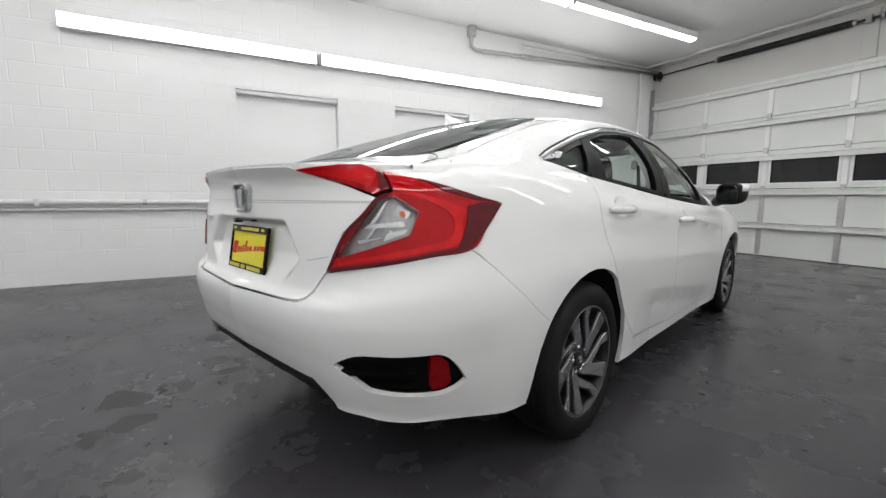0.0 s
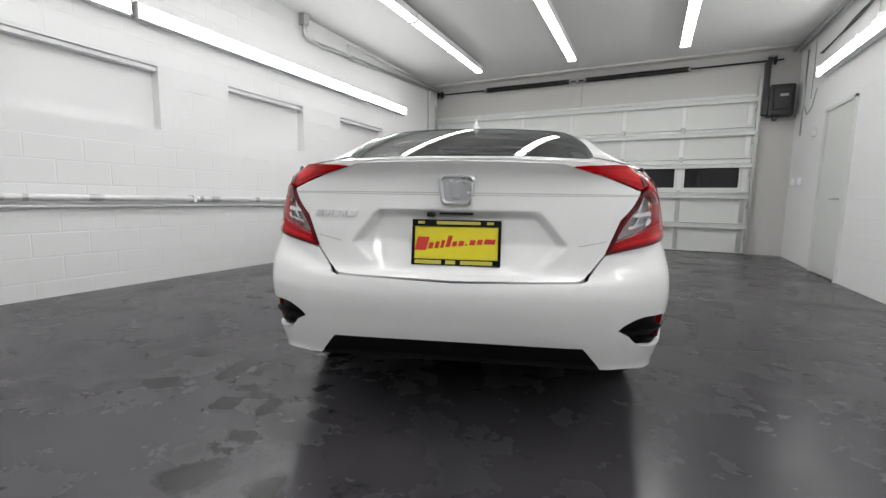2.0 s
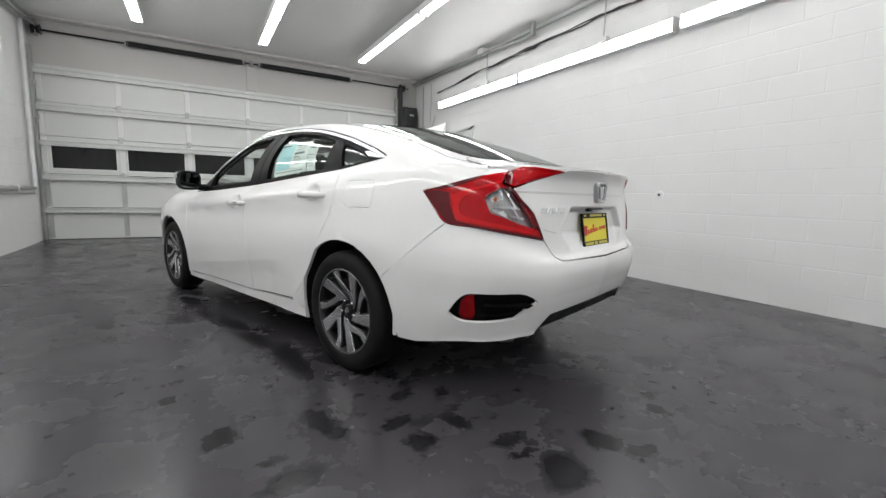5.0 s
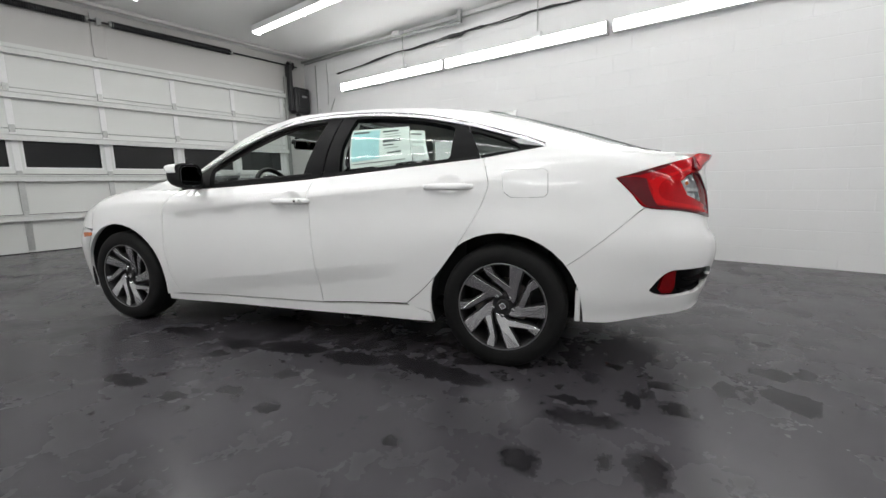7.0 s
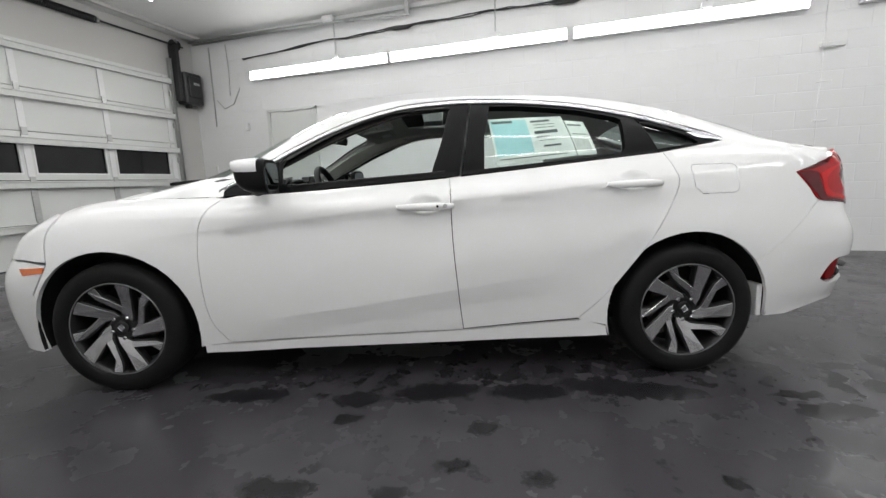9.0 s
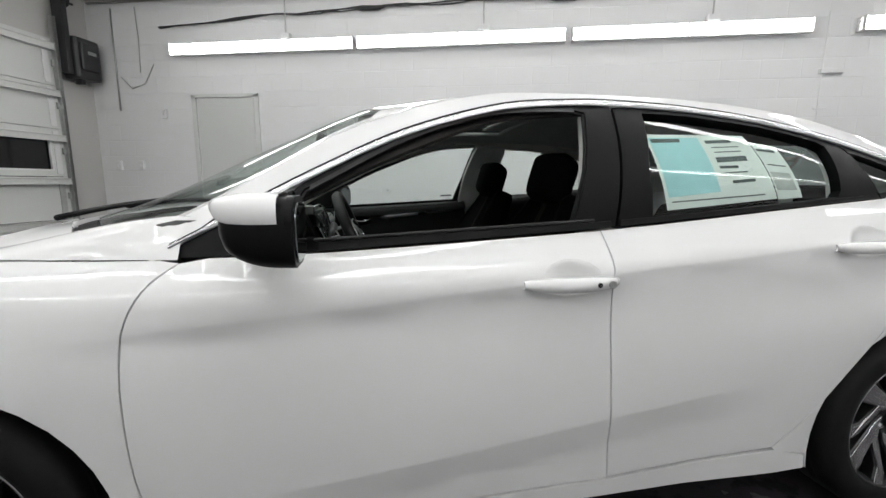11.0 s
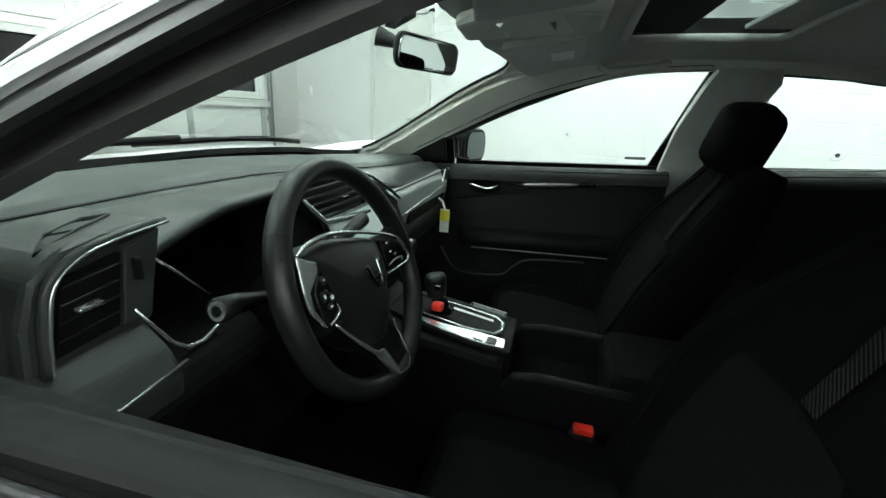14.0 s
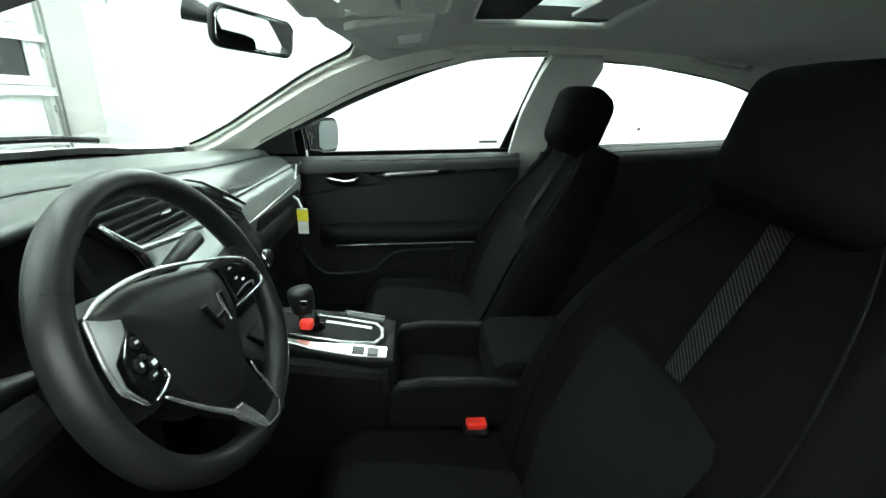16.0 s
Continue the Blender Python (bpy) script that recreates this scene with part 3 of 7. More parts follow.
CENTRE = ((-1.02, -.9, -.74, -.685, -.645, -.50, -.3, 0, .3, .6, .95, 1.3, 1.6, 1.75, 2.05, 2.4, 2.62, 2.8, 3.0, 3.14, 3.24),
          (1.072, 1.083, 1.100, 1.107, 1.119, 1.168, 1.235, 1.325, 1.382, 1.405, 1.415, 1.41, 1.385, 1.36, 1.23, 1.06, .985, .97, .945, .90, .83))
EDGE_Y = (-.72, -.5, -.3, 0, .3, .6, .95, 1.3, 1.45, 1.6, 1.8, 2.0, 2.15, 2.3, 2.45, 2.7)
EDGE_X = (.67, .635, .61, .60, .60, .60, .60, .60, .60, .605, .622, .655, .69, .725, .75, .75)
EDGE_Z = (1.068, 1.115, 1.185, 1.275, 1.335, 1.365, 1.375, 1.368, 1.347, 1.311, 1.236, 1.124, 1.034, .965, .932, .925)



def smooth_curve(pts, n):
    """n points per span of a Catmull-Rom curve through pts."""
    p = np.array(pts, float)
    q = np.vstack([2 * p[0] - p[1], p, 2 * p[-1] - p[-2]])
    out = []
    for i in range(1, len(q) - 2):
        for k in range(n):
            t = k / n
            out.append(.5 * (2 * q[i] + (q[i + 1] - q[i - 1]) * t + (2 * q[i - 1] - 5 * q[i] + 4 * q[i + 1] - q[i + 2]) * t * t
                             + (3 * q[i] - q[i - 1] - 3 * q[i + 1] + q[i + 2]) * t ** 3))
    out.append(q[-2])
    return np.array(out)


BODY_ROWS = [[(x, y if y < 3.0 else 3.0 + .72 * (y - 3.0), z) for x, y, z in r] for r in BODY_ROWS]
ND = 20                                                             # stations per span
ROWS = np.array([smooth_curve(r, ND) for r in BODY_ROWS])          # rows x stations x 3
_ref = smooth_curve(BODY_ROWS[3], ND)
_step = np.linalg.norm(np.diff(_ref, axis=0), axis=1)
S_OF = np.concatenate([[0], np.cumsum(_step)])
_k = 5 * ND                                                             # the station at y = -0.45
S_OF = S_OF - S_OF[_k] - .45
_side = (np.arange(len(_ref)) >= _k) & (np.arange(len(_ref)) <= 12 * ND)
S_OF[_side] = _ref[_side, 1]
S_OF[12 * ND + 1:] = S_OF[12 * ND] + np.cumsum(_step[12 * ND:])
SKIN = np.stack([smooth_curve(ROWS[:, j], 24) for j in range(ROWS.shape[1])])   # stations x heights x 3
S_MIN, S_MAX = float(S_OF[0]), float(S_OF[-1])


def recess(x, z):
    """Depth of the number-plate recess in the trunk lid."""
    half = np.interp(z, (.69, .78, .885), (.30, .385, .30))
    a = np.clip((half - abs(x)) / .035, 0, 1)
    b = np.clip((z - .69) / .09, 0, 1) * np.clip((.895 - z) / .02, 0, 1)
    return .034 * a * a * (3 - 2 * a) * b


# the doors' two creases: (y, height), and how strong they are along y
LOW_CREASE = ((.563, .782, 1.097, 1.535, 2.082), (.520, .502, .460, .399, .333))
HIGH_CREASE = ((-.3, .3, .754, 1.04, 1.40, 1.73, 1.95, 2.2, 2.6), (.985, .938, .901, .878, .847, .816, .797, .774, .74))


def creased(s, z):
    """How far the skin draws in below the creases."""
    a = np.interp(s, (.50, .80, 1.85, 2.12), (0, 1, 1, 0)) * .19 * min(max(np.interp(s, *LOW_CREASE) - z, 0), .085)
    d = np.interp(s, *HIGH_CREASE) - z
    b = np.interp(s, (-.3, .2, 2.1, 2.6), (0, 1, 1, 0)) * .0085 * np.interp(d, (0, .030, .30), (0, 1, 0)) if d > 0 else 0
    return a + b


BUMPER_CREASE = .600


def body(s, z):
    """The lower body's skin: s is y along the side, and the way round the corners beyond it."""
    s = min(max(s, S_MIN), S_MAX)
    j = min(max(int(np.searchsorted(S_OF, s)) - 1, 0), len(S_OF) - 2)
    f = (s - S_OF[j]) / (S_OF[j + 1] - S_OF[j])
    col = SKIN[j] * (1 - f) + SKIN[j + 1] * f
    x, y = np.interp(z, col[:, 2], col[:, 0]), np.interp(z, col[:, 2], col[:, 1])
    if s < -.40 and z < BUMPER_CREASE:
        d = .13 * min(BUMPER_CREASE - z, .09) * float(np.interp(s, (-.62, -.45), (1, 0)))
        k = float(np.interp(s, (-1.0, -.62), (0, 1)))
        x, y = x - d * k, y + d * (1 - k)
    if s < -1.0:
        y += recess(x, z)
    elif -.3 < s < 2.6:
        x -= creased(s, z)
    return np.array((x, y, z))


def belt(y):
    j = min(max(int(np.searchsorted(S_OF, y)) - 1, 0), len(S_OF) - 2)
    f = min(max((y - S_OF[j]) / (S_OF[j + 1] - S_OF[j]), 0), 1)
    return SKIN[j][-1] * (1 - f) + SKIN[j + 1][-1] * f


_e = smooth_curve(list(zip(EDGE_Y, EDGE_X, EDGE_Z)), 50)


def edge(y):
    return np.interp(y, _e[:, 0], _e[:, 1]), np.interp(y, _e[:, 0], _e[:, 2])


def side(s, z):
    """The whole side: the body's skin, and above the belt the windows and pillars."""
    b = belt(s)
    if z <= b[2] or s < -.72 or s > 2.7:
        return body(s, z)
    xe, ze = edge(s)
    h = max(ze - b[2], .004)
    t = min((z - b[2]) / h, 1)
    bulge = .05 * min(h / .3, 1) * 4 * t * (1 - t)
    return np.array((b[0] + (xe - b[0]) * t + bulge, s, z))


_lip = SKIN[:, -1]


def top(x, y):
    """Trunk deck, rear glass, roof, windshield and hood."""
    zc = np.interp(y, CENTRE_Y, CENTRE_Z)
    if y < -.72:
        xe = np.interp(y, _lip[:9 * ND // 2, 1], _lip[:9 * ND // 2, 0]); ze = np.interp(y, _lip[:9 * ND // 2, 1], _lip[:9 * ND // 2, 2])
    elif y > 2.7:
        m = _lip[11 * ND:]
        xe = np.interp(-y, -m[:, 1], m[:, 0]); ze = np.interp(-y, -m[:, 1], m[:, 2])
    else:
        xe, ze = edge(y)
    k = min(abs(x) / max(xe, .02), 1)
    return np.array((x, y, zc - (zc - ze) * k ** 2.6))


_c = smooth_curve(list(zip(*CENTRE)), 60)
CENTRE_Y, CENTRE_Z = _c[:, 0], _c[:, 1]

# ---- panels cut from the car's surfaces ----
from mathutils import geometry


def inside(px, py, loops):
    """Even-odd test of points against closed loops."""
    res = np.zeros(len(px), bool)
    for lp in loops:
        a = np.array(lp)
        b = np.roll(a, -1, axis=0)
        for (x0, y0), (x1, y1) in zip(a, b):
            if y0 == y1:
                continue
            hit = ((y0 > py) != (y1 > py)) & (px < (x1 - x0) * (py - y0) / (y1 - y0) + x0)
            res ^= hit
    return res


def densify(loop, h):
    out = []
    for (a, b), (c, d) in zip(loop, loop[1:] + loop[:1]):
        n = max(1, int(math.ceil(math.hypot(c - a, d - b) / h)))
        out += [(a + (c - a) * i / n, b + (d - b) * i / n) for i in range(n)]
    clean = []
    for p in out:
        if not clean or math.hypot(p[0] - clean[-1][0], p[1] - clean[-1][1]) > .0015:
            clean.append(p)
    if math.hypot(clean[0][0] - clean[-1][0], clean[0][1] - clean[-1][1]) < .0015:
        clean.pop()
    return clean


def shrink(loop, g):
    """Draws an outline in by g, for the gap at its joints."""
    a = np.array(loop)
    area = np.sum(a[:, 0] * np.roll(a[:, 1], -1) - np.roll(a[:, 0], -1) * a[:, 1])
    d = np.roll(a, -1, axis=0) - np.roll(a, 1, axis=0)
    n = np.stack([-d[:, 1], d[:, 0]], 1)
    n /= np.maximum(np.linalg.norm(n, axis=1, keepdims=True), 1e-9)
    return [tuple(p) for p in a + n * g * (1 if area > 0 else -1)]


def panel(name, loops, fn, material, parent, label="", h=.03, gap=.002, rim=.018, out=0.0, flip=False):
    """A sheet on the surface fn(u, v) inside the outline (holes: further loops), with a folded rim. out: set proud (or, minus, back)."""
    loops = [shrink(densify(list(map(tuple, lp)), h), gap if i == 0 else -gap) for i, lp in enumerate(loops)]
    allp = np.array([p for lp in loops for p in lp])
    lo, hi = allp.min(0), allp.max(0)
    gx, gy = np.meshgrid(np.arange(lo[0] + h / 2, hi[0], h), np.arange(lo[1] + h / 2, hi[1], h))
    gx, gy = gx.ravel(), gy.ravel()
    keep = inside(gx, gy, loops)
    gx, gy = gx[keep], gy[keep]
    if len(gx):
        near = np.ones(len(gx), bool)
        for p in allp:
            near &= (gx - p[0]) ** 2 + (gy - p[1]) ** 2 > (.45 * h) ** 2
        gx, gy = gx[near], gy[near]
    if name in ("front_door", "rear_door", "fender", "quarter_panel"):
        for line in (LOW_CREASE, HIGH_CREASE):
            us = np.arange(max(lo[0], line[0][0]) + .01, min(hi[0], line[0][-1]), .02)
            cu, cv = np.concatenate((us, us)), np.concatenate((np.interp(us, *line) + .0045, np.interp(us, *line) - .0045))
            if len(cu) < 4:
                continue
            k = inside(cu, cv, loops)
            cu, cv = cu[k], cv[k]
            far = np.ones(len(cu), bool)
            for p in allp:
                far &= (cu - p[0]) ** 2 + (cv - p[1]) ** 2 > .008 ** 2
            away = (np.abs(gy - np.interp(gx, *line)) > .016) | (gx < line[0][0]) | (gx > line[0][-1])
            gx, gy = np.concatenate((gx[away], cu[far])), np.concatenate((gy[away], cv[far]))
    pts = [Vector(p) for p in allp] + [Vector(p) for p in zip(gx.tolist(), gy.tolist())]
    edges, k = [], 0
    for lp in loops:
        n = len(lp)
        edges += [(k + i, k + (i + 1) % n) for i in range(n)]
        k += n
    res = geometry.delaunay_2d_cdt(pts, edges, [], 0, 1e-6)
    v2, tris = res[0], res[2]
    cx = np.array([sum(v2[i][0] for i in t) / 3 for t in tris])
    cy = np.array([sum(v2[i][1] for i in t) / 3 for t in tris])
    ok = inside(cx, cy, loops)
    tris = [t for t, o in zip(tris, ok) if o]
    e = .007

    def at(u, v):
        p = fn(u, v)
        du, dv = fn(u + e, v) - fn(u - e, v), fn(u, v + e) - fn(u, v - e)
        n = np.cross(du, dv)
        l = np.linalg.norm(n)
        n = n / l if l > 1e-12 else np.array((0, 0, 1.0))
        return p, (n if (flip or fn is top) else -n)
    pos, nor = zip(*[at(p[0], p[1]) for p in v2])
    pos, nor = np.array(pos), np.array(nor)
    pos = pos + nor * out
    faces = []
    for t in tris:
        n = np.cross(pos[t[1]] - pos[t[0]], pos[t[2]] - pos[t[0]])
        faces.append(tuple(t) if np.dot(n, nor[t[0]]) >= 0 else tuple(reversed(t)))
    count = {}
    for f in faces:
        for i in range(3):
            a, b = f[i], f[(i + 1) % 3]
            count[(a, b)] = True
    border = [(a, b) for (a, b) in count if (b, a) not in count]
    base = len(pos)
    verts, normals, idx = list(pos), list(nor), {}
    if rim:
        for a, b in border:
            for q in (a, b):
                if q not in idx:
                    idx[q] = len(verts)
                    verts += [pos[q], pos[q] - nor[q] * rim]
                    normals += [nor[q], nor[q]]
        for a, b in border:
            faces.append((idx[b], idx[a], idx[a] + 1, idx[b] + 1))
    me = bpy.data.meshes.new(name)
    me.from_pydata([tuple(v) for v in verts], [], faces)
    me.update()
    flags = [len(f) == 3 for f in faces]
    me.polygons.foreach_set("use_smooth", flags)
    cn = []
    for poly, f in zip(me.polygons, flags):
        for vi in poly.vertices:
            cn.append(tuple(normals[vi]) if f else tuple(poly.normal))
    me.normals_split_custom_set(cn)
    return link_mesh(name, me, material, parent, label)


def mirrored(fn):
    return lambda u, v: fn(u, v) * np.array((-1, 1, 1))


def both(name, loops, fn, material, parent, label="", **kw):
    """The same panel on the car's right and left."""
    r = panel(name, loops, fn, material, parent, label, flip=True, **kw)
    l = panel(name, loops, mirrored(fn), material, parent, label, flip=False, **kw)
    return l, r


def rear(u, v):
    """The rear as one sheet: u is the way along it from the middle, minus to the left."""
    p = body(S_MIN + abs(u), v)
    return p * np.array((1 if u >= 0 else -1, 1, 1))


def nose(u, v):
    p = body(S_MAX - abs(u), v)
    return p * np.array((-1 if u >= 0 else 1, 1, 1))


def sym(half, s0):
    """A full outline from its right half, given in s from the middle s0 outwards and back to it."""
    right = [(abs(s - s0), z) for s, z in half]
    left = [(-u, z) for u, z in reversed(right) if u > 1e-6]
    return right + left


def spl(pts, n=6):
    return [tuple(p) for p in smooth_curve(pts, n)]


def arc(cy, cz, r, a0, a1, n=22):
    return [(cy + r * math.cos(math.radians(a0 + (a1 - a0) * i / n)), cz + r * math.sin(math.radians(a0 + (a1 - a0) * i / n))) for i in range(n + 1)]


CAR_AT = pose(-3.5745, 1.6739, 0, 0, 0, 18.3)
car = thing("car", "pearl white four-door sedan with open driver window and price sticker", "car", CAR_AT)

ARCH_R = arc(0, .315, .382, -17, 197)            # from the front foot, over, to the rear foot
ARCH_F = arc(2.70, .305, .388, -14, 194)
REAR_SHUT = spl([(.52, .298), (.42, .385), (.34, .475), (.17, .71), (.075, .90), (.085, .99), (.11, 1.052)], 5)
B_SHUT = spl([(1.065, .26), (1.085, .45), (1.105, .70), (1.11, .975)], 4)
FRONT_SHUT = spl([(2.17, .235), (2.245, .34), (2.27, .50), (2.265, .74), (2.22, .86), (2.16, .915)], 5)
DLO_TOP = spl([(-.185, 1.110), (-.10, 1.143), (.06, 1.194), (.22, 1.24), (.49, 1.298), (.75, 1.327), (.96, 1.336), (1.12, 1.334), (1.35, 1.310), (1.62, 1.232), (1.85, 1.125), (2.03, 1.03), (2.19, .945)], 5)
BELT = [(y, float(belt(y)[2])) for y in np.linspace(2.19, .11, 24)]
BELT_Q = [(y, z) for y, z in zip(np.linspace(.11, -.185, 6), np.linspace(float(belt(.11)[2]), 1.110, 6))]
EDGE_LINE = [(y, float(edge(y)[1]) - .002) for y in np.linspace(2.36, -.60, 50)]
TL_UP = spl([(-.512, .952), (-.60, .972), (-.72, 1.003), (-.885, 1.040)], 5)
TL_LOW = spl([(-.512, .952), (-.59, .877), (-.65, .818), (-.80, .803), (-.95, .780), (-1.124, .752)], 5)

# quarter panel with C pillar, roof rail and A pillar
quarter = REAR_SHUT[:-1] + BELT_Q + DLO_TOP[1:] + [(2.24, .93), (2.36, .955)] + EDGE_LINE + [(-.70, 1.052), (-.80, 1.050), (-.875, 1.046)] \
    + list(reversed(TL_UP)) + TL_LOW[1:11] + spl([(-.62, .80), (-.50, .70), (-.38, .60), (-.305, .545)], 4) + [p for p in reversed(ARCH_R) if p[0] > -.30 or p[1] > .55] + [(.385, .26), (.50, .285)]
both("quarter_panel", [quarter], side, M["paint"], car, gap=.001)
# doors: skins below the belt
rear_door = [(1.06, .26)] + B_SHUT + [(y, z) for y, z in BELT if y < 1.10] + list(reversed(REAR_SHUT))
front_door = [(2.17, .235)] + FRONT_SHUT + [(y, z) for y, z in BELT if 1.12 < y < 2.16] + list(reversed(B_SHUT)) + [(1.065, .257)]
DOORS = {}
for nm, lp in (("rear_door", rear_door), ("front_door", front_door)):
    DOORS[nm] = both(nm, [lp], side, M["paint"], car, h=.016, gap=.0014)
sill = [(2.30, .225), (2.17, .228), (1.06, .253), (.50, .29), (.385, .255), (.375, .205), (1.1, .193), (2.30, .183)]
both("sill", [sill], body, M["paint"], car)
fender = list(reversed(FRONT_SHUT)) + [(2.26, .225), (2.32, .215)] + list(reversed(ARCH_F))[1:-3] + [(3.06, .50), (2.97, .64), (2.96, .78), (2.95, .872)] \
    + [(y, float(belt(y)[2]) - .004) for y in np.linspace(2.92, 2.2, 12)]
both("fender", [fender], body, M["paint"], car)

# rear bumper with a grille opening at each corner
VENT = spl([(-.685, .437), (-.72, .49), (-.765, .528), (-.83, .536), (-1.00, .539), (-1.075, .515), (-1.105, .492)], 3) + [(-1.06, .470), (-1.04, .452)] + spl([(-1.0, .427), (-.88, .414), (-.775, .407), (-.72, .418)], 3)
half = [(S_MIN, .650), (-1.30, .657), (-1.240, .660), (-1.210, .669), (-1.180, .689), (-1.124, .750)] + list(reversed(TL_LOW))[1:-10] + spl([(-.62, .80), (-.50, .70), (-.38, .60), (-.305, .545)], 4)[1:] \
    + [p for p in ARCH_R if p[0] < -.2 and .285 < p[1] < .545] + [(-.388, .270), (-.50, .272), (-.78, .313), (-1.03, .336), (-1.14, .336), (-1.175, .375), (-1.215, .421), (S_MIN, .427)]
vent_r = [(s - S_MIN, z) for s, z in VENT]
vent_l = [(-u, z) for u, z in vent_r]
BUMPER = panel("rear_bumper", [sym(half, S_MIN), vent_r, vent_l], rear, M["paint"], car, flip=True, h=.026, gap=.0008)
half = [(S_MIN, .424), (-1.213, .418), (-1.165, .372), (-1.14, .340), (-1.25, .346), (S_MIN, .346)]
VALANCE = panel("lower_valance", [sym(half, S_MIN)], rear, M["black_trim"], car, "black textured lower bumper insert", flip=True, out=-.012)
for lp in (vent_r, vent_l):
    sg = 1 if lp is vent_r else -1
    g = panel("corner_grille", [lp], rear, M["black_trim"], car, "black bumper corner grille", flip=True, out=-.03, rim=.002, gap=-.004)
    refl = [(-.735, .436), (-.742, .500), (-.766, .523), (-.800, .529), (-.812, .44), (-.800, .418), (-.755, .418)]
    panel("reflector", [[(sg * (s - S_MIN), z) for s, z in refl]], rear, None, g, "red rear reflector", flip=True, out=-.010, rim=.02)
    fin = spl([(-.845, .488), (-.95, .488), (-1.06, .486), (-1.14, .474)], 4) + spl([(-1.10, .463), (-1.0, .473), (-.845, .480)], 4)
    panel("fin", [[(sg * (s - S_MIN), z) for s, z in fin]], rear, M["black_trim"], g, flip=True, out=-.001, rim=.03, h=.015)
    low = spl([(-.84, .438), (-.95, .443), (-1.01, .448)], 3) + [(-1.0, .438), (-.84, .428)]
    panel("fin", [[(sg * (s - S_MIN), z) for s, z in low]], rear, M["black_trim"], g, flip=True, out=-.012, rim=.02, h=.015)

# trunk lid: rear face and deck
LAMP_IN = [(-.948, .970), (-1.07, 1.010), (-1.20, 1.048)]
half = [(S_MIN, 1.066), (-1.45, 1.064), (-1.235, 1.060), (-1.20, 1.048), (-1.07, 1.010), (-.948, .970), (-1.0, .925), (-1.07, .87), (-1.124, .755), (-1.180, .694), (-1.210, .674), (-1.240, .665), (-1.30, .661), (S_MIN, .655)]
LID = panel("trunk_lid", [sym(half, S_MIN)], rear, M["paint"], car, flip=True, h=.010)
lipc = [(float(p[0]), float(p[1])) for p in _lip[:46 * ND // 10:3 * ND // 10] if p[1] < -.70]
deck = [(x, y + .004) for x, y in lipc] + [(.655, -.66), (.60, -.635), (0, -.655)]
deck = deck + [(-x, y) for x, y in reversed(deck[1:-1])]
panel("deck", [deck], top, M["paint"], LID, h=.03)
for sg_ in (1, -1):
    panel("deck_corner", [[(sg_ * x, y) for x, y in ((.52, -.50), (.52, -.70), (.668, -.712), (.650, -.50))]], top, M["paint"], car, out=-.007, rim=0, gap=0, h=.02)
# the ledge between the lid's corner and the quarter panel, and the thin gap beside the lid
for sg_ in (1, -1):
    vs, fs = [], []
    ys = np.linspace(-.50, -.76, 14)
    for y in ys:
        xe, ze = edge(max(y, -.72))
        b = belt(y)
        inn = top(float(xe) - .05, y)
        vs += [(sg_ * inn[0], y, inn[2] - .005), (sg_ * (float(xe) - .012), y, float(top(float(xe) - .012, y)[2]) - .004), (sg_ * float(xe), y, float(ze) - .003),
               (sg_ * (float(xe) * .45 + float(b[0]) * .55), y, min(float(ze), float(b[2]) + .004) - .003), (sg_ * (float(b[0]) + .002), y, float(b[2]) - .006), (sg_ * (float(b[0]) + .004), y, float(b[2]) - .030)]
    for i in range(13):
        for k in range(5):
            q = (i * 6 + k, i * 6 + k + 1, i * 6 + 7 + k, i * 6 + 6 + k)
            fs.append(q if sg_ > 0 else q[::-1])
    raw("quarter_ledge", vs, fs, M["paint"], car, smooth=True)
    line = smooth_curve([(.535, -.560), (.585, -.575), (.630, -.620), (.650, -.668), (.655, -.705)], 5)
    part("lid_gap", tube([tuple(top(sg_ * p[0], p[1]) + np.array((0, 0, .0005))) for p in line], .0022, 6), M["seal"], car, "thin dark gap beside the trunk lid", smooth=True)

# roof, glass and hood
GL_SIDE = spl([(.400, -.645), (.480, -.628), (.532, -.565), (.548, -.42), (.552, -.28), (.548, -.12), (.532, .03), (.510, .145)], 4)
GL_R = [(.0, -.655), (.20, -.654)] + GL_SIDE + [(.490, .160), (.45, .125), (.30, .075), (0, .055)]
roof_back = [(0, .055), (.30, .075), (.45, .125), (.490, .160)] + GL_SIDE[::-1] + [(.44, -.640), (.60, -.636), (.635, -.60)] + [(float(edge(y)[0]), y) for y in np.linspace(-.58, 1.60, 30)] + [(.52, 1.685), (.30, 1.755), (0, 1.775)]


def full(half):
    return half + [(-x, y) for x, y in reversed(half) if x > 1e-6]


sun_hole = [(0, .74), (.37, .74), (.395, .765), (.395, 1.38), (.37, 1.405), (0, 1.42)]
panel("roof", [full(roof_back), full(sun_hole)], top, M["paint"], car, h=.035, gap=.0)
panel("sunroof_glass", [full(sun_hole)], top, M["glass_dark"], car, "dark sunroof glass", out=-.004, rim=.006, gap=.004)
_g = np.array([(x, y) for x in np.linspace(-.5, .5, 21) for y in np.linspace(min(p[1] for p in GL_R), max(p[1] for p in GL_R), 24)])


def glass_terms(x, y):
    return np.array((1, y, y * y, x * x, x * x * y, x ** 4))


GLASS_FIT = np.linalg.lstsq(np.array([glass_terms(*p) for p in _g]), np.array([top(*p)[2] for p in _g]), rcond=None)[0]


def rear_glass(x, y):
    """One even curve over the whole rear window."""
    return np.array((x, y, float(glass_terms(x, y) @ GLASS_FIT)))


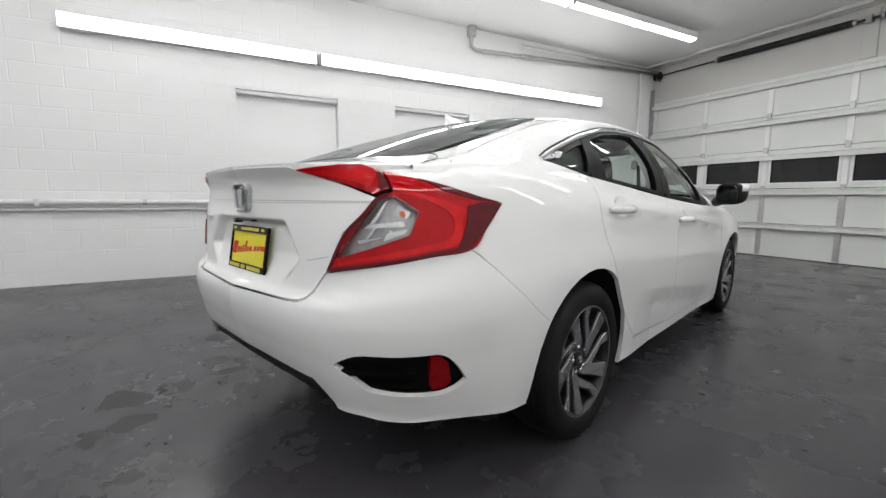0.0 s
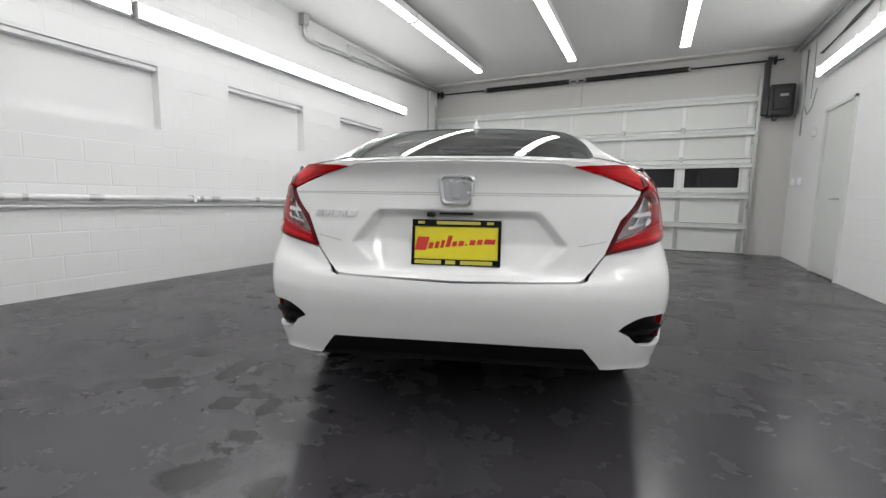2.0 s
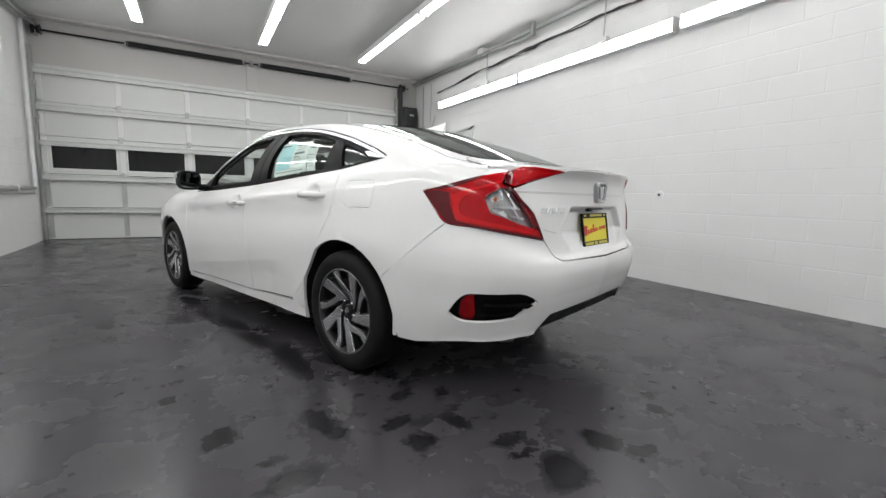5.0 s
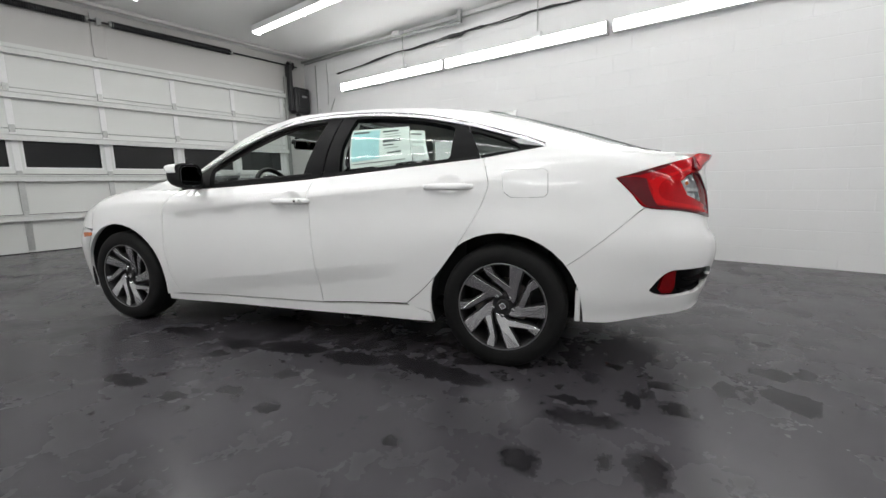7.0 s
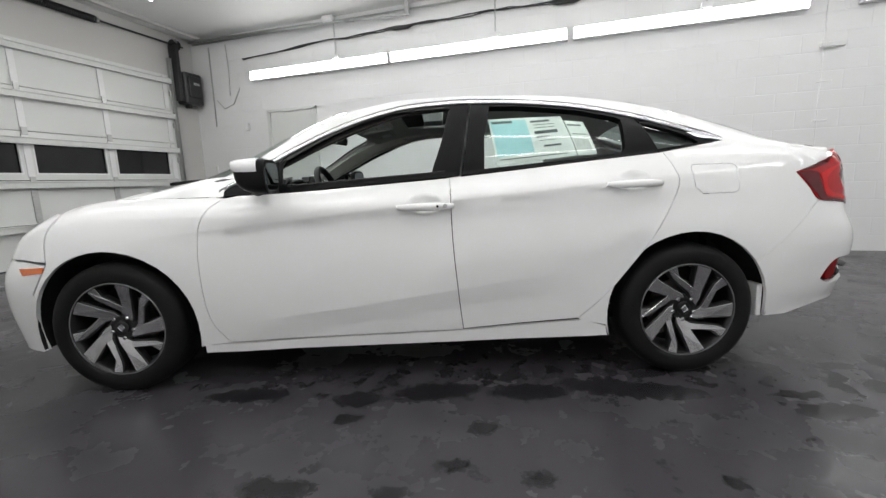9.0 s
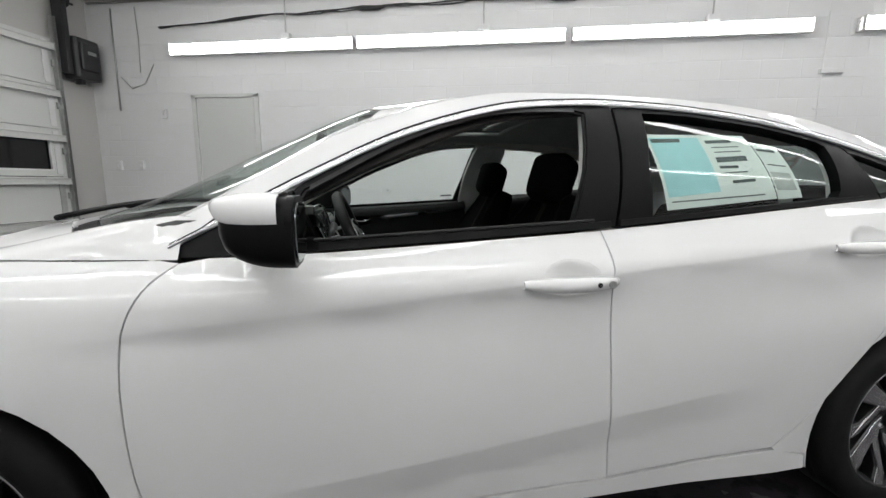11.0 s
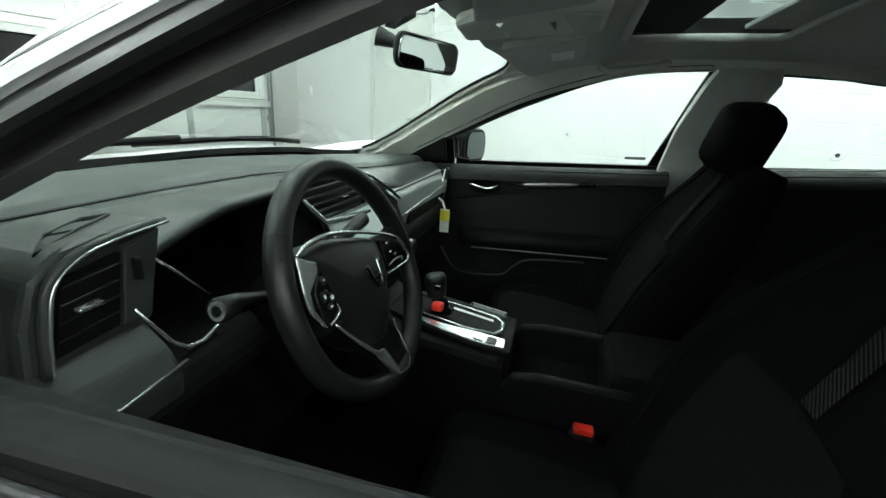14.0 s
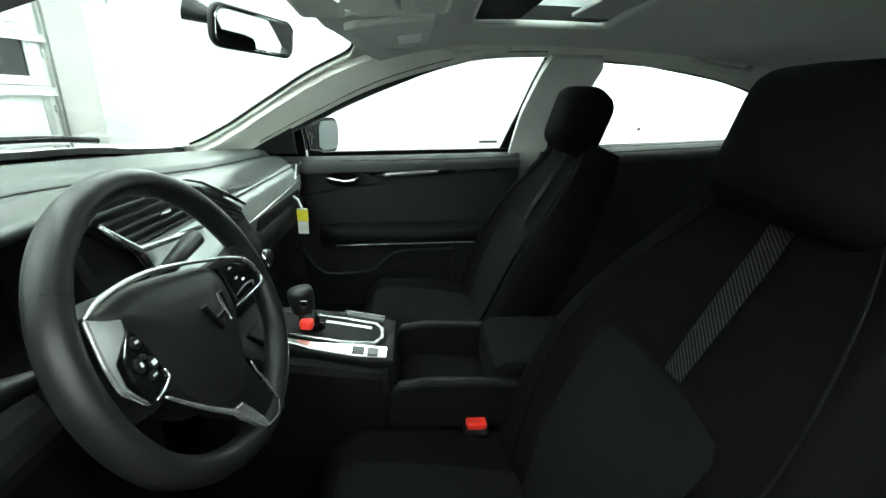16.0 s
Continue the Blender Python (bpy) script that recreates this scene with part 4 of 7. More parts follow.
panel("rear_window", [full(GL_R)], rear_glass, M["glass_dark"], car, "grey tinted rear window", out=-.003, rim=.004, gap=.003)
GL_F = [(0, 1.78), (.30, 1.76), (.52, 1.695), (.575, 1.72), (.605, 1.86), (.64, 2.0), (.675, 2.15), (.705, 2.29), (.62, 2.42), (.40, 2.54), (0, 2.60)]
panel("windshield", [full(GL_F)], top, M["glass"], car, out=-.003, rim=.004, gap=.002)
apil = [(.525, 1.69), (.58, 1.715), (.608, 1.86), (.643, 2.0), (.678, 2.15), (.708, 2.29)] + [(float(edge(y)[0]), y) for y in np.linspace(2.32, 1.60, 14)]
panel("pillar_cover", [apil], top, M["paint"], car, gap=0)
panel("pillar_cover", [[(-x, y) for x, y in apil]], top, M["paint"], car, gap=0)
cowl = [(0, 2.605), (.40, 2.545), (.62, 2.425), (.706, 2.295), (.722, 2.33), (.64, 2.465), (.42, 2.59), (0, 2.655)]
panel("cowl", [full(cowl)], top, M["black_trim"], car, "black plastic cowl under the windshield", out=-.012)
# fender shoulders: the rise from the fender's edge to the windshield's corner
for sgn in (1, -1):
    vs, fs = [], []
    ys = np.linspace(2.165, 2.82, 24)
    for y in ys:
        b = belt(y)
        zr = float(np.interp(y, (2.16, 2.22, 2.29, 2.37, 2.47, 2.57, 2.68, 2.82), (1.012, 1.012, 1.004, .990, .967, .944, .926, .912)))
        xr = float(np.interp(y, (2.16, 2.35, 2.82), (.742, .722, .690)))
        xo, zo = float(b[0]) + .001, float(b[2]) - .004
        near = min(max((y - 2.165) / .20, 0), 1)
        near = near * near * (3 - 2 * near)
        for f, g in ((0, 0), (.18, .40), (.42, .70), (.70, .90), (1, 1)):
            z = zo + (zr - zo) * g
            xs_ = float(side(y, min(z, float(edge(y)[1]) - .002))[0]) + .003
            vs.append((sgn * ((xo + (xr - xo) * f) * near + xs_ * (1 - near)), y, z))
        vs.append((sgn * (xr - .030), y, zr + .002))
        vs.append((sgn * (xr - .042), y, zr - .030))
    for i in range(23):
        for k in range(6):
            q = (i * 7 + k, i * 7 + k + 1, i * 7 + 8 + k, i * 7 + 7 + k)
            fs.append(q if sgn < 0 else q[::-1])
    raw("fender_shoulder", vs, fs, M["paint"], car, smooth=True)
hood = [(0, 2.66), (.42, 2.595), (.642, 2.47), (.726, 2.335), (.75, 2.43), (.75, 2.6)] + [(float(p[0]) - .006, float(p[1])) for p in _lip[11 * ND::4 * ND // 10] if p[0] > .006] + [(0, 3.21)]
panel("hood", [full(hood)], top, M["paint"], car)

# nose: bumper, lamps and grille, hardly seen
half = [(S_MAX, .62), (S_MAX - .5, .62), (S_MAX - .58, .66), (3.10, .655), (2.975, .637), (3.065, .50)] + [p for p in ARCH_F if p[0] > 3.0 and p[1] < .5][::-1] + [(3.10, .20), (S_MAX, .205)]
panel("front_bumper", [sym(half, S_MAX)], nose, M["paint"], car, flip=True)
half = [(S_MAX, .815), (S_MAX - .45, .815), (S_MAX - .45, .625), (S_MAX, .625)]
panel("grille", [sym(half, S_MAX)], nose, M["gloss_black"], car, "gloss black front grille", flip=True, out=-.01)
both("headlamp", [[(S_MAX - .455, .815), (3.1, .86), (2.965, .868), (2.97, .65), (3.10, .66), (S_MAX - .58, .668), (S_MAX - .455, .63)]], body, M["paint"], car)

M["amber"] = mat("amber_lens", (.75, .16, .02), .15, 0, Coat_Weight=1.0)
both("side_marker", [[(3.10, .588), (3.12, .620), (2.985, .628), (2.992, .602)]], body, M["amber"], car, "orange side marker lens", out=.004, gap=0)
both("side_skirt_lip", [[(2.28, .184), (.40, .194), (.40, .20), (2.28, .19)]], body, M["black_trim"], car, out=-.01, rim=.05)

# ---- car: glass, lamps, wheels and fittings ----
def lens(name, color, rough=.06, **more):
    m = mat(name, color, rough, 0, Coat_Weight=.60, Coat_Roughness=.015, Specular_IOR_Level=.05, **more)
    v = coords(m)
    ribs = node(m, "ShaderNodeTexWave")
    ribs.inputs["Scale"].default_value = 60
    ribs.inputs["Distortion"].default_value = .3
    link(m, v, ribs.inputs["Vector"])
    c = mixc(m, .25, color, ramp(m, noise_tex(m, v, 30), [(.35, tuple(x * .55 for x in color)), (.7, tuple(min(x * 1.3, 1) for x in color))]))
    link(m, c, bsdf(m).inputs["Base Color"])
    bump(m, ribs.outputs["Fac"], .06, .002)
    return m


M["red"] = lens("red_lamp_lens", (.46, .002, .006))
# grey for the shade line of the lid's creases
M["crease"] = mat("crease_shade_grey", (.50, .50, .50), .5)
M["reflector_red"] = lens("red_reflector_lens", (.22, .004, .006))
M["red_dark"] = lens("dark_red_lens", (.11, .005, .010))
M["red_bright"] = lens("bright_red_light_guide", (.66, .006, .010))
M["lamp_cavity"] = grained("lamp_cavity_silver", (.52, .52, .53), .30, 80, .3, .1, .75)
for o in bpy.data.objects:
    if o.name.startswith("reflector"):
        o.data.materials.clear()
        o.data.materials.append(M["reflector_red"])

CLEAR = [(-.826, .930), (-.855, .952), (-.888, .970), (-.945, .960), (-1.0, .916), (-1.055, .850), (-1.092, .797), (-.99, .826), (-.86, .868)]
lamp_outer = TL_UP + [(-.888, .985)] + spl([(-.905, .978), (-.95, .962), (-1.0, .921), (-1.066, .865), (-1.12, .758)], 4) + list(reversed(TL_LOW))[1:-1]
lamp_inner = [(-.892, 1.044), (-.93, 1.062), (-1.0, 1.062), (-1.19, 1.052), (-1.205, 1.047), (-1.07, 1.012), (-.95, .975), (-.912, .985), (-.893, .990)]
dark_outer = [(-.516, .951), (-.60, .955), (-.655, .945), (-.668, .90), (-.69, .85), (-.71, .812), (-.655, .822), (-.595, .879)]
dark_upper = [(-.518, .954), (-.60, .970), (-.72, 1.001), (-.80, 1.019), (-.72, .984), (-.62, .961)]
guide = spl([(-.665, .935), (-.72, .955), (-.80, .975), (-.882, 1.000)], 4) + spl([(-.878, .988), (-.80, .962), (-.74, .935), (-.715, .90), (-.73, .858), (-.80, .838), (-.95, .812), (-1.075, .785)], 3) \
    + spl([(-1.08, .776), (-.95, .798), (-.80, .820), (-.70, .838), (-.685, .90)], 3)
low_edge = spl([(-.66, .818), (-.80, .805), (-.95, .782), (-1.115, .755)], 4) + spl([(-1.10, .768), (-.95, .792), (-.80, .814), (-.68, .830)], 4)
seal_in = spl([(-.905, .979), (-.95, .963), (-1.0, .922), (-1.066, .866), (-1.12, .756)], 4) + spl([(-1.106, .765), (-1.056, .862), (-.995, .912), (-.948, .952), (-.905, .968)], 4)


def tail_lamp(fn, flip):
    L = panel("tail_lamp", [lamp_outer, CLEAR], fn, M["red"], car, "red wraparound tail lamp with a clear section", h=.018, out=.004, rim=.03, flip=flip)
    panel("dark_lens", [dark_outer], fn, M["red_dark"], L, "dark red outer lens", h=.02, out=.007, rim=.004, gap=0, flip=flip)
    panel("dark_lens", [dark_upper], fn, M["red_dark"], L, "dark red outer lens", h=.02, out=.007, rim=.004, gap=0, flip=flip)
    panel("dark_lens", [low_edge], fn, M["red_dark"], L, "dark red outer lens", h=.02, out=.0065, rim=.004, gap=0, flip=flip)
    panel("light_guide", [guide], fn, M["red_bright"], L, "bright red light guide", h=.015, out=.0062, rim=.003, gap=0, flip=flip)
    panel("gasket", [seal_in], fn, M["red_dark"], L, "dark red lens edge", h=.02, out=.0068, rim=.01, gap=0, flip=flip)
    panel("cavity", [CLEAR], fn, M["lamp_cavity"], L, h=.02, out=-.03, rim=.002, gap=-.006, flip=flip)
    for q in ([(-.87, .905), (-.99, .895), (-1.01, .882), (-.87, .890)], [(-.91, .962), (-.925, .955), (-.985, .897), (-.97, .897)], [(-.86, .885), (-.93, .870), (-.94, .848), (-.87, .872)],
              [(-.845, .93), (-.88, .95), (-.90, .925), (-.86, .912)], [(-.94, .860), (-.955, .858), (-1.03, .848), (-1.02, .838)], [(-.90, .866), (-.915, .880), (-.925, .880), (-.912, .864)], [(-.96, .890), (-.968, .890), (-1.00, .855), (-.992, .853)]):
        panel("chrome_bar", [q], fn, M["chrome"], L, "chrome lamp reflector", h=.02, out=-.012, rim=.016, gap=0, flip=flip)
    panel("bulb_cap", [arc(-.872, .925, .009, 0, 330, 10)], fn, M["amber"], L, "amber bulb", h=.012, out=-.01, rim=.012, gap=0, flip=flip)
    panel("clear_lens", [CLEAR], fn, M["clear"], L, "clear outer lens", h=.02, out=.003, rim=.003, gap=-.001, flip=flip)
    I = panel("lid_lamp", [lamp_inner], fn, M["red"], car, "red lamp on the trunk lid", h=.018, out=.004, rim=.02, flip=flip)
    panel("light_guide", [[(-.91, 1.03), (-.96, 1.045), (-1.12, 1.043), (-1.17, 1.042), (-1.07, 1.026), (-.95, .998)]], fn, M["red_bright"], I, "bright red light guide", h=.015, out=.0062, rim=.003, gap=0, flip=flip)
    panel("dark_lens", [[(-.895, 1.04), (-.907, 1.04), (-.93, .985), (-.913, .987), (-.896, .992)]], fn, M["red_dark"], I, "dark lens end", h=.02, out=.007, rim=.004, gap=0, flip=flip)


for fn, flip in ((body, True), (mirrored(body), False)):
    # flat grey strips draw the shade of creases the lid's shape lacks
    crease = [(s_, .9555) for s_ in np.linspace(-.955, -1.60, 16)] + [(s_, .9585) for s_ in np.linspace(-1.60, -.955, 16)]
    panel("lid_crease", [crease], fn, M["crease"], car, "thin grey strip drawn as the lid crease's shade", h=.02, out=.0006, rim=0, gap=0, flip=flip)
    panel("lid_crease", [[(-1.22, .778), (-1.12, .797), (-1.119, .800), (-1.22, .781)]], fn, M["crease"], car, "thin grey strip drawn as the lid crease's shade", h=.02, out=.0006, rim=0, gap=0, flip=flip)
tail_lamp(body, True)
tail_lamp(mirrored(body), False)

# side windows
W_FRONT = [(1.188, .998), (1.84, .961), (1.893, .968), (1.902, 1.06)] + spl([(1.888, 1.085), (1.62, 1.226), (1.40, 1.299), (1.25, 1.317), (1.11, 1.321)], 5)[:-1] + [(1.095, 1.310), (1.138, 1.14)]
W_REAR = [(.945, 1.008)] + spl([(.94, 1.15), (.902, 1.316)], 3) + spl([(.75, 1.311), (.49, 1.281), (.31, 1.240)], 4) + [(.283, 1.226), (.288, 1.085), (.30, 1.066)] + [(y, float(belt(y)[2]) + .018) for y in np.linspace(.32, .92, 8)]
W_QUART = [(.135, 1.078), (.205, 1.195), (.19, 1.205)] + spl([(.15, 1.198), (.02, 1.155), (-.055, 1.118)], 4) + [(-.07, 1.106)]
RSEAM = [(.125, 1.062), (.21, 1.232)]
fr_frame = [(1.062, .984)] + [(y, float(belt(y)[2]) + .002) for y in np.linspace(1.12, 1.895, 14)] + [(1.905, .937), (1.912, 1.086)] + [p for p in DLO_TOP[::-1] if 1.005 < p[0] < 1.90] + [(1.0, 1.333)]
rr_frame = [(1.056, .984), (.995, 1.333)] + [p for p in DLO_TOP[::-1] if .22 < p[0] < .985] + [(.213, 1.237), (.128, 1.060)] + [(y, float(belt(y)[2]) + .002) for y in np.linspace(.15, 1.03, 14)]
qt_frame = [(.122, 1.056), (.207, 1.234)] + [p for p in DLO_TOP[::-1] if -.17 < p[0] < .20] + [(-.182, 1.110)] + [(y, z + .002) for y, z in BELT_Q[::-1] if y < .10]
sail = [(1.915, 1.084), (1.908, .934), (2.0, .928), (2.165, .924), (2.185, .946)] + [p for p in DLO_TOP[::-1] if 1.93 < p[0] < 2.18]
def chrome_strip(fn, sgn):
    """A convex bright strip that follows the tops of the side windows."""
    vs, fs, n = [], [], 9
    for y, z in DLO_TOP:
        w = .016 if y < 2.1 else .008
        a, b = fn(y, z - .003), fn(y, z - .003 + w)
        across = (b - a) / max(np.linalg.norm(b - a), 1e-6)
        along = fn(y + .01, z - .005) - fn(y - .01, z + .005)
        nrm = np.cross(across, along)
        nrm = nrm / np.linalg.norm(nrm)
        if nrm[0] * sgn < 0:
            nrm = -nrm
        for k in range(n):
            u = k / (n - 1)
            vs.append(tuple(a + (b - a) * u + nrm * (.0005 + .0062 * math.sin(math.pi * u) ** .7)))
    for i in range(len(DLO_TOP) - 1):
        for k in range(n - 1):
            f = (i * n + k, i * n + k + 1, i * n + n + k + 1, i * n + n + k)
            fs.append(f if sgn > 0 else f[::-1])
    raw("chrome_strip", vs, fs, M["chrome"], car, "chrome strip above the side windows", smooth=True)


for sgn, fn, flip in ((1, side, True), (-1, mirrored(side), False)):
    fd = DOORS["front_door"][1 if sgn > 0 else 0]
    rd = DOORS["rear_door"][1 if sgn > 0 else 0]
    panel("window_frame", [fr_frame, W_FRONT], fn, M["black_trim"], fd, "black window frame and pillar cover", out=-.005, rim=.012, h=.03, flip=flip, gap=.0015)
    panel("window_frame", [rr_frame, W_REAR], fn, M["black_trim"], rd, "black window frame and pillar cover", out=-.005, rim=.03, h=.03, flip=flip, gap=.0015)
    panel("quarter_frame", [qt_frame, W_QUART], fn, M["black_trim"], car, "black quarter window frame", out=-.005, rim=.02, h=.03, flip=flip, gap=.0015)
    panel("sail_panel", [sail], fn, M["black_trim"], fd, "black mirror sail panel", out=-.004, rim=.02, flip=flip)
    panel("belt_seal", [[(1.85, .934), (1.85, .956), (1.08, 1.0), (1.075, .984)]], fn, M["seal"], fd, "rubber belt seal", out=.004, rim=.02, gap=0, flip=flip)
    panel("belt_seal", [[(1.05, .986), (1.05, 1.002), (.15, 1.072), (.14, 1.060)]], fn, M["seal"], rd, "rubber belt seal", out=.004, rim=.02, gap=0, flip=flip)
    if sgn > 0:
        panel("window_glass", [W_FRONT], fn, M["glass"], fd, "green tinted door glass", out=-.020, rim=.0, gap=-.008, flip=flip)
    else:
        panel("glass_run", [shrink(densify(W_FRONT, .04), -.004), shrink(densify(W_FRONT, .04), .006)], fn, M["seal"], fd, "rubber channel of the lowered window", out=-.010, rim=.008, gap=0, flip=flip)
        bow = spl([(1.875, 1.092), (1.62, 1.226), (1.40, 1.299), (1.25, 1.317), (1.125, 1.321)], 5)
        panel("sash_band", [[(y, z + .003) for y, z in bow] + [(y, z - .010) for y, z in bow[::-1]]], fn, M["sash"], fd, "charcoal band inside the window frame", out=-.004, rim=.006, gap=0, h=.03, flip=flip)
        part("seal_lip", tube([tuple(fn(y, z) + np.array((-.003, 0, 0))) for y, z in zip(np.linspace(1.86, 1.13, 16), np.linspace(.962, 1.003, 16))], .0042, 8), M["sash"], fd, "charcoal lip of the belt seal", smooth=True)
    panel("window_glass", [W_REAR], fn, M["glass"], rd, "green tinted door glass", out=-.020, rim=.0, gap=-.008, flip=flip)
    panel("quarter_glass", [W_QUART], fn, M["glass_dark"], car, "dark fixed quarter glass", out=-.014, rim=.0, gap=-.006, flip=flip)
    chrome_strip(fn, sgn)
    line = [(y, z + (.013 if y < 2.1 else .006)) for y, z in DLO_TOP] + [(y, z + (.0175 if y < 2.1 else .009)) for y, z in DLO_TOP[::-1]]
    panel("strip_seal", [line], fn, M["seal"], car, "thin black seal line", out=.0025, rim=.004, gap=0, h=.03, flip=flip)
    tri = [(-.180, 1.111), (-.06, 1.126), (-.02, 1.150), (-.055, 1.152), (-.12, 1.133)]
    panel("chrome_corner", [tri], fn, M["satin"], car, "silver quarter window corner", out=.003, rim=.01, gap=0, h=.02, flip=flip)

# the price sticker inside the driver-side rear glass
# dark tone of the beige pillar trim where it lies in shade
M["pillar_shade"] = grained("shaded_pillar_trim", (.030, .028, .0275), .85, 300, .2, .2)
M["paper"] = grained("sticker_paper", (.80, .82, .80), .5, 30, .03, .03)
M["paper_blue"] = grained("sticker_blue_print", (.42, .70, .74), .5, 30, .05, .03)
M["ink"] = mat("sticker_ink", (.10, .12, .12), .6)
LS = mirrored(side)
STK = panel("price_sticker", [[(.915, 1.262), (.56, 1.268), (.505, 1.062), (.885, 1.028)]], LS, M["paper"], car, "paper price sticker with unreadable print", out=-.024, rim=.0, gap=0)
panel("blue_block", [[(.905, 1.25), (.735, 1.255), (.705, 1.085), (.88, 1.067)]], LS, M["paper_blue"], STK, "pale blue print", out=-.0228, rim=0, gap=0)
STK2 = panel("paper_label", [[(.55, 1.245), (.46, 1.235), (.41, 1.065), (.50, 1.060)]], LS, M["paper"], car, "small paper window label", out=-.0245, rim=0, gap=0)
for q in ([(.90, 1.246), (.80, 1.25), (.80, 1.238), (.898, 1.234)], [(.715, 1.246), (.62, 1.252), (.618, 1.242), (.712, 1.236)], [(.70, 1.192), (.59, 1.200), (.587, 1.184), (.697, 1.176)],
          [(.695, 1.165), (.63, 1.168), (.628, 1.160), (.693, 1.157)], [(.66, 1.12), (.58, 1.127), (.578, 1.118), (.658, 1.111)], [(.70, 1.225), (.60, 1.231), (.60, 1.228), (.70, 1.222)],
          [(.695, 1.21), (.60, 1.216), (.60, 1.213), (.695, 1.207)], [(.87, 1.055), (.55, 1.078), (.549, 1.074), (.869, 1.051)], [(.68, 1.145), (.60, 1.150), (.60, 1.147), (.68, 1.142)]):
    panel("print_bar", [q], LS, M["ink"], STK, "dark printed bar", out=-.0226, rim=0, gap=0)
for q in ([(.54, 1.225), (.475, 1.22), (.473, 1.212), (.538, 1.217)], [(.52, 1.15), (.45, 1.145), (.43, 1.09), (.505, 1.09)], [(.52, 1.175), (.455, 1.17), (.454, 1.166), (.52, 1.171)]):
    panel("print_bar", [q], LS, M["ink"] if q[0][1] != 1.15 else M["galv"], STK2, "dark printed bar", out=-.0232, rim=0, gap=0)

# door handles
def handle(fn, cy, cz, slope, flip, door, keyed):
    def at(u, v):
        return fn(cy - u, cz + v + slope * u)
    n = 14
    vs, fs = [], []
    for i in range(n + 1):
        k = i / n
        u = -.13 + .26 * k
        lift = .012 + .034 * math.sin(math.pi * min(max(k, 0.0), 1)) ** .6
        hh = .019 * (1 - .45 * abs(2 * k - 1) ** 3)
        p = at(u, 0)
        sx = 1 if p[0] > 0 else -1
        for a, (dz, dx) in enumerate(((-1, 0), (-.85, .75), (-.2, 1.0), (.55, .92), (.95, .55), (1, 0))):
            vs.append((p[0] + sx * (lift * (.35 + .65 * dx) - .006), p[1], p[2] + dz * hh))
        for a in range(5):
            if i < n:
                f = (i * 6 + a, i * 6 + a + 1, (i + 1) * 6 + a + 1, (i + 1) * 6 + a)
                fs.append(f if sx < 0 else tuple(reversed(f)))
    fs += [tuple(range(6)), tuple(range(n * 6, n * 6 + 6))]
    for i in range(n):
        fs.append((i * 6 + 5, i * 6, (i + 1) * 6, (i + 1) * 6 + 5))
    h = raw("door_handle", vs, fs, M["paint"], door, "white body-coloured door handle", smooth=True)
    if keyed:
        for du, r in ((.055, .006), (.09, .010)):
            p = at(du, .002)
            sx = 1 if p[0] > 0 else -1
            part("key_lock", lathe([(0, r), (sx * .004, r), (sx * .004, .001)], 14), M["galv"] if r > .008 else M["gloss_black"], h).location = (p[0] + sx * .036, p[1], p[2])
    dish = [(cy + .078 * math.cos(a), cz + .012 + .046 * math.sin(a)) for a in np.linspace(0, 2 * math.pi, 24)[:-1]]

    def bowl(u, v):
        p = np.array(fn(u, v))
        r2 = ((u - cy) / .078) ** 2 + ((v - cz - .012) / .046) ** 2
        d = .028 * max(1 - r2, 0) ** 1.4
        return p - np.array((math.copysign(d, p[0]), 0, 0))
    return dish, bowl


HANDLES = []
for sgn, fn, flip in ((1, side, True), (-1, mirrored(side), False)):
    i = 1 if sgn > 0 else 0
    HANDLES.append((sgn, fn, flip, "front_door", handle(fn, 1.225, .850, .0, flip, DOORS["front_door"][i], sgn < 0)))
    HANDLES.append((sgn, fn, flip, "rear_door", handle(fn, .275, .922, .0, flip, DOORS["rear_door"][i], False)))
for sgn, fn, flip, nm, (dish, bowl) in HANDLES:
    i = 1 if sgn > 0 else 0
    old = DOORS[nm][i]
    fresh = panel(nm, [rear_door if nm == "rear_door" else front_door, dish], fn, M["paint"], car, "", flip=flip)
    me = old.data
    old.data = fresh.data
    bpy.data.objects.remove(fresh)
    bpy.data.meshes.remove(me)
    panel("handle_bowl", [dish], bowl, M["paint"], old, h=.012, gap=-.005, rim=0, flip=flip, out=-.0003)

# fuel flap, on the left quarter
flap = [(-.005, .895), (.008, .985), (-.005, .998), (-.19, 1.0), (-.208, .985), (-.212, .885), (-.195, .868), (-.04, .866)]
old = [o for o in car.children if o.name.startswith("quarter_panel") and o.data.vertices[0].co.x < 0][0]
fresh = panel("quarter_panel", [quarter, flap], LS, M["paint"], car, gap=.001)
old.data = fresh.data
bpy.data.objects.remove(fresh)
panel("fuel_flap", [flap], LS, M["paint"], car, gap=.001)

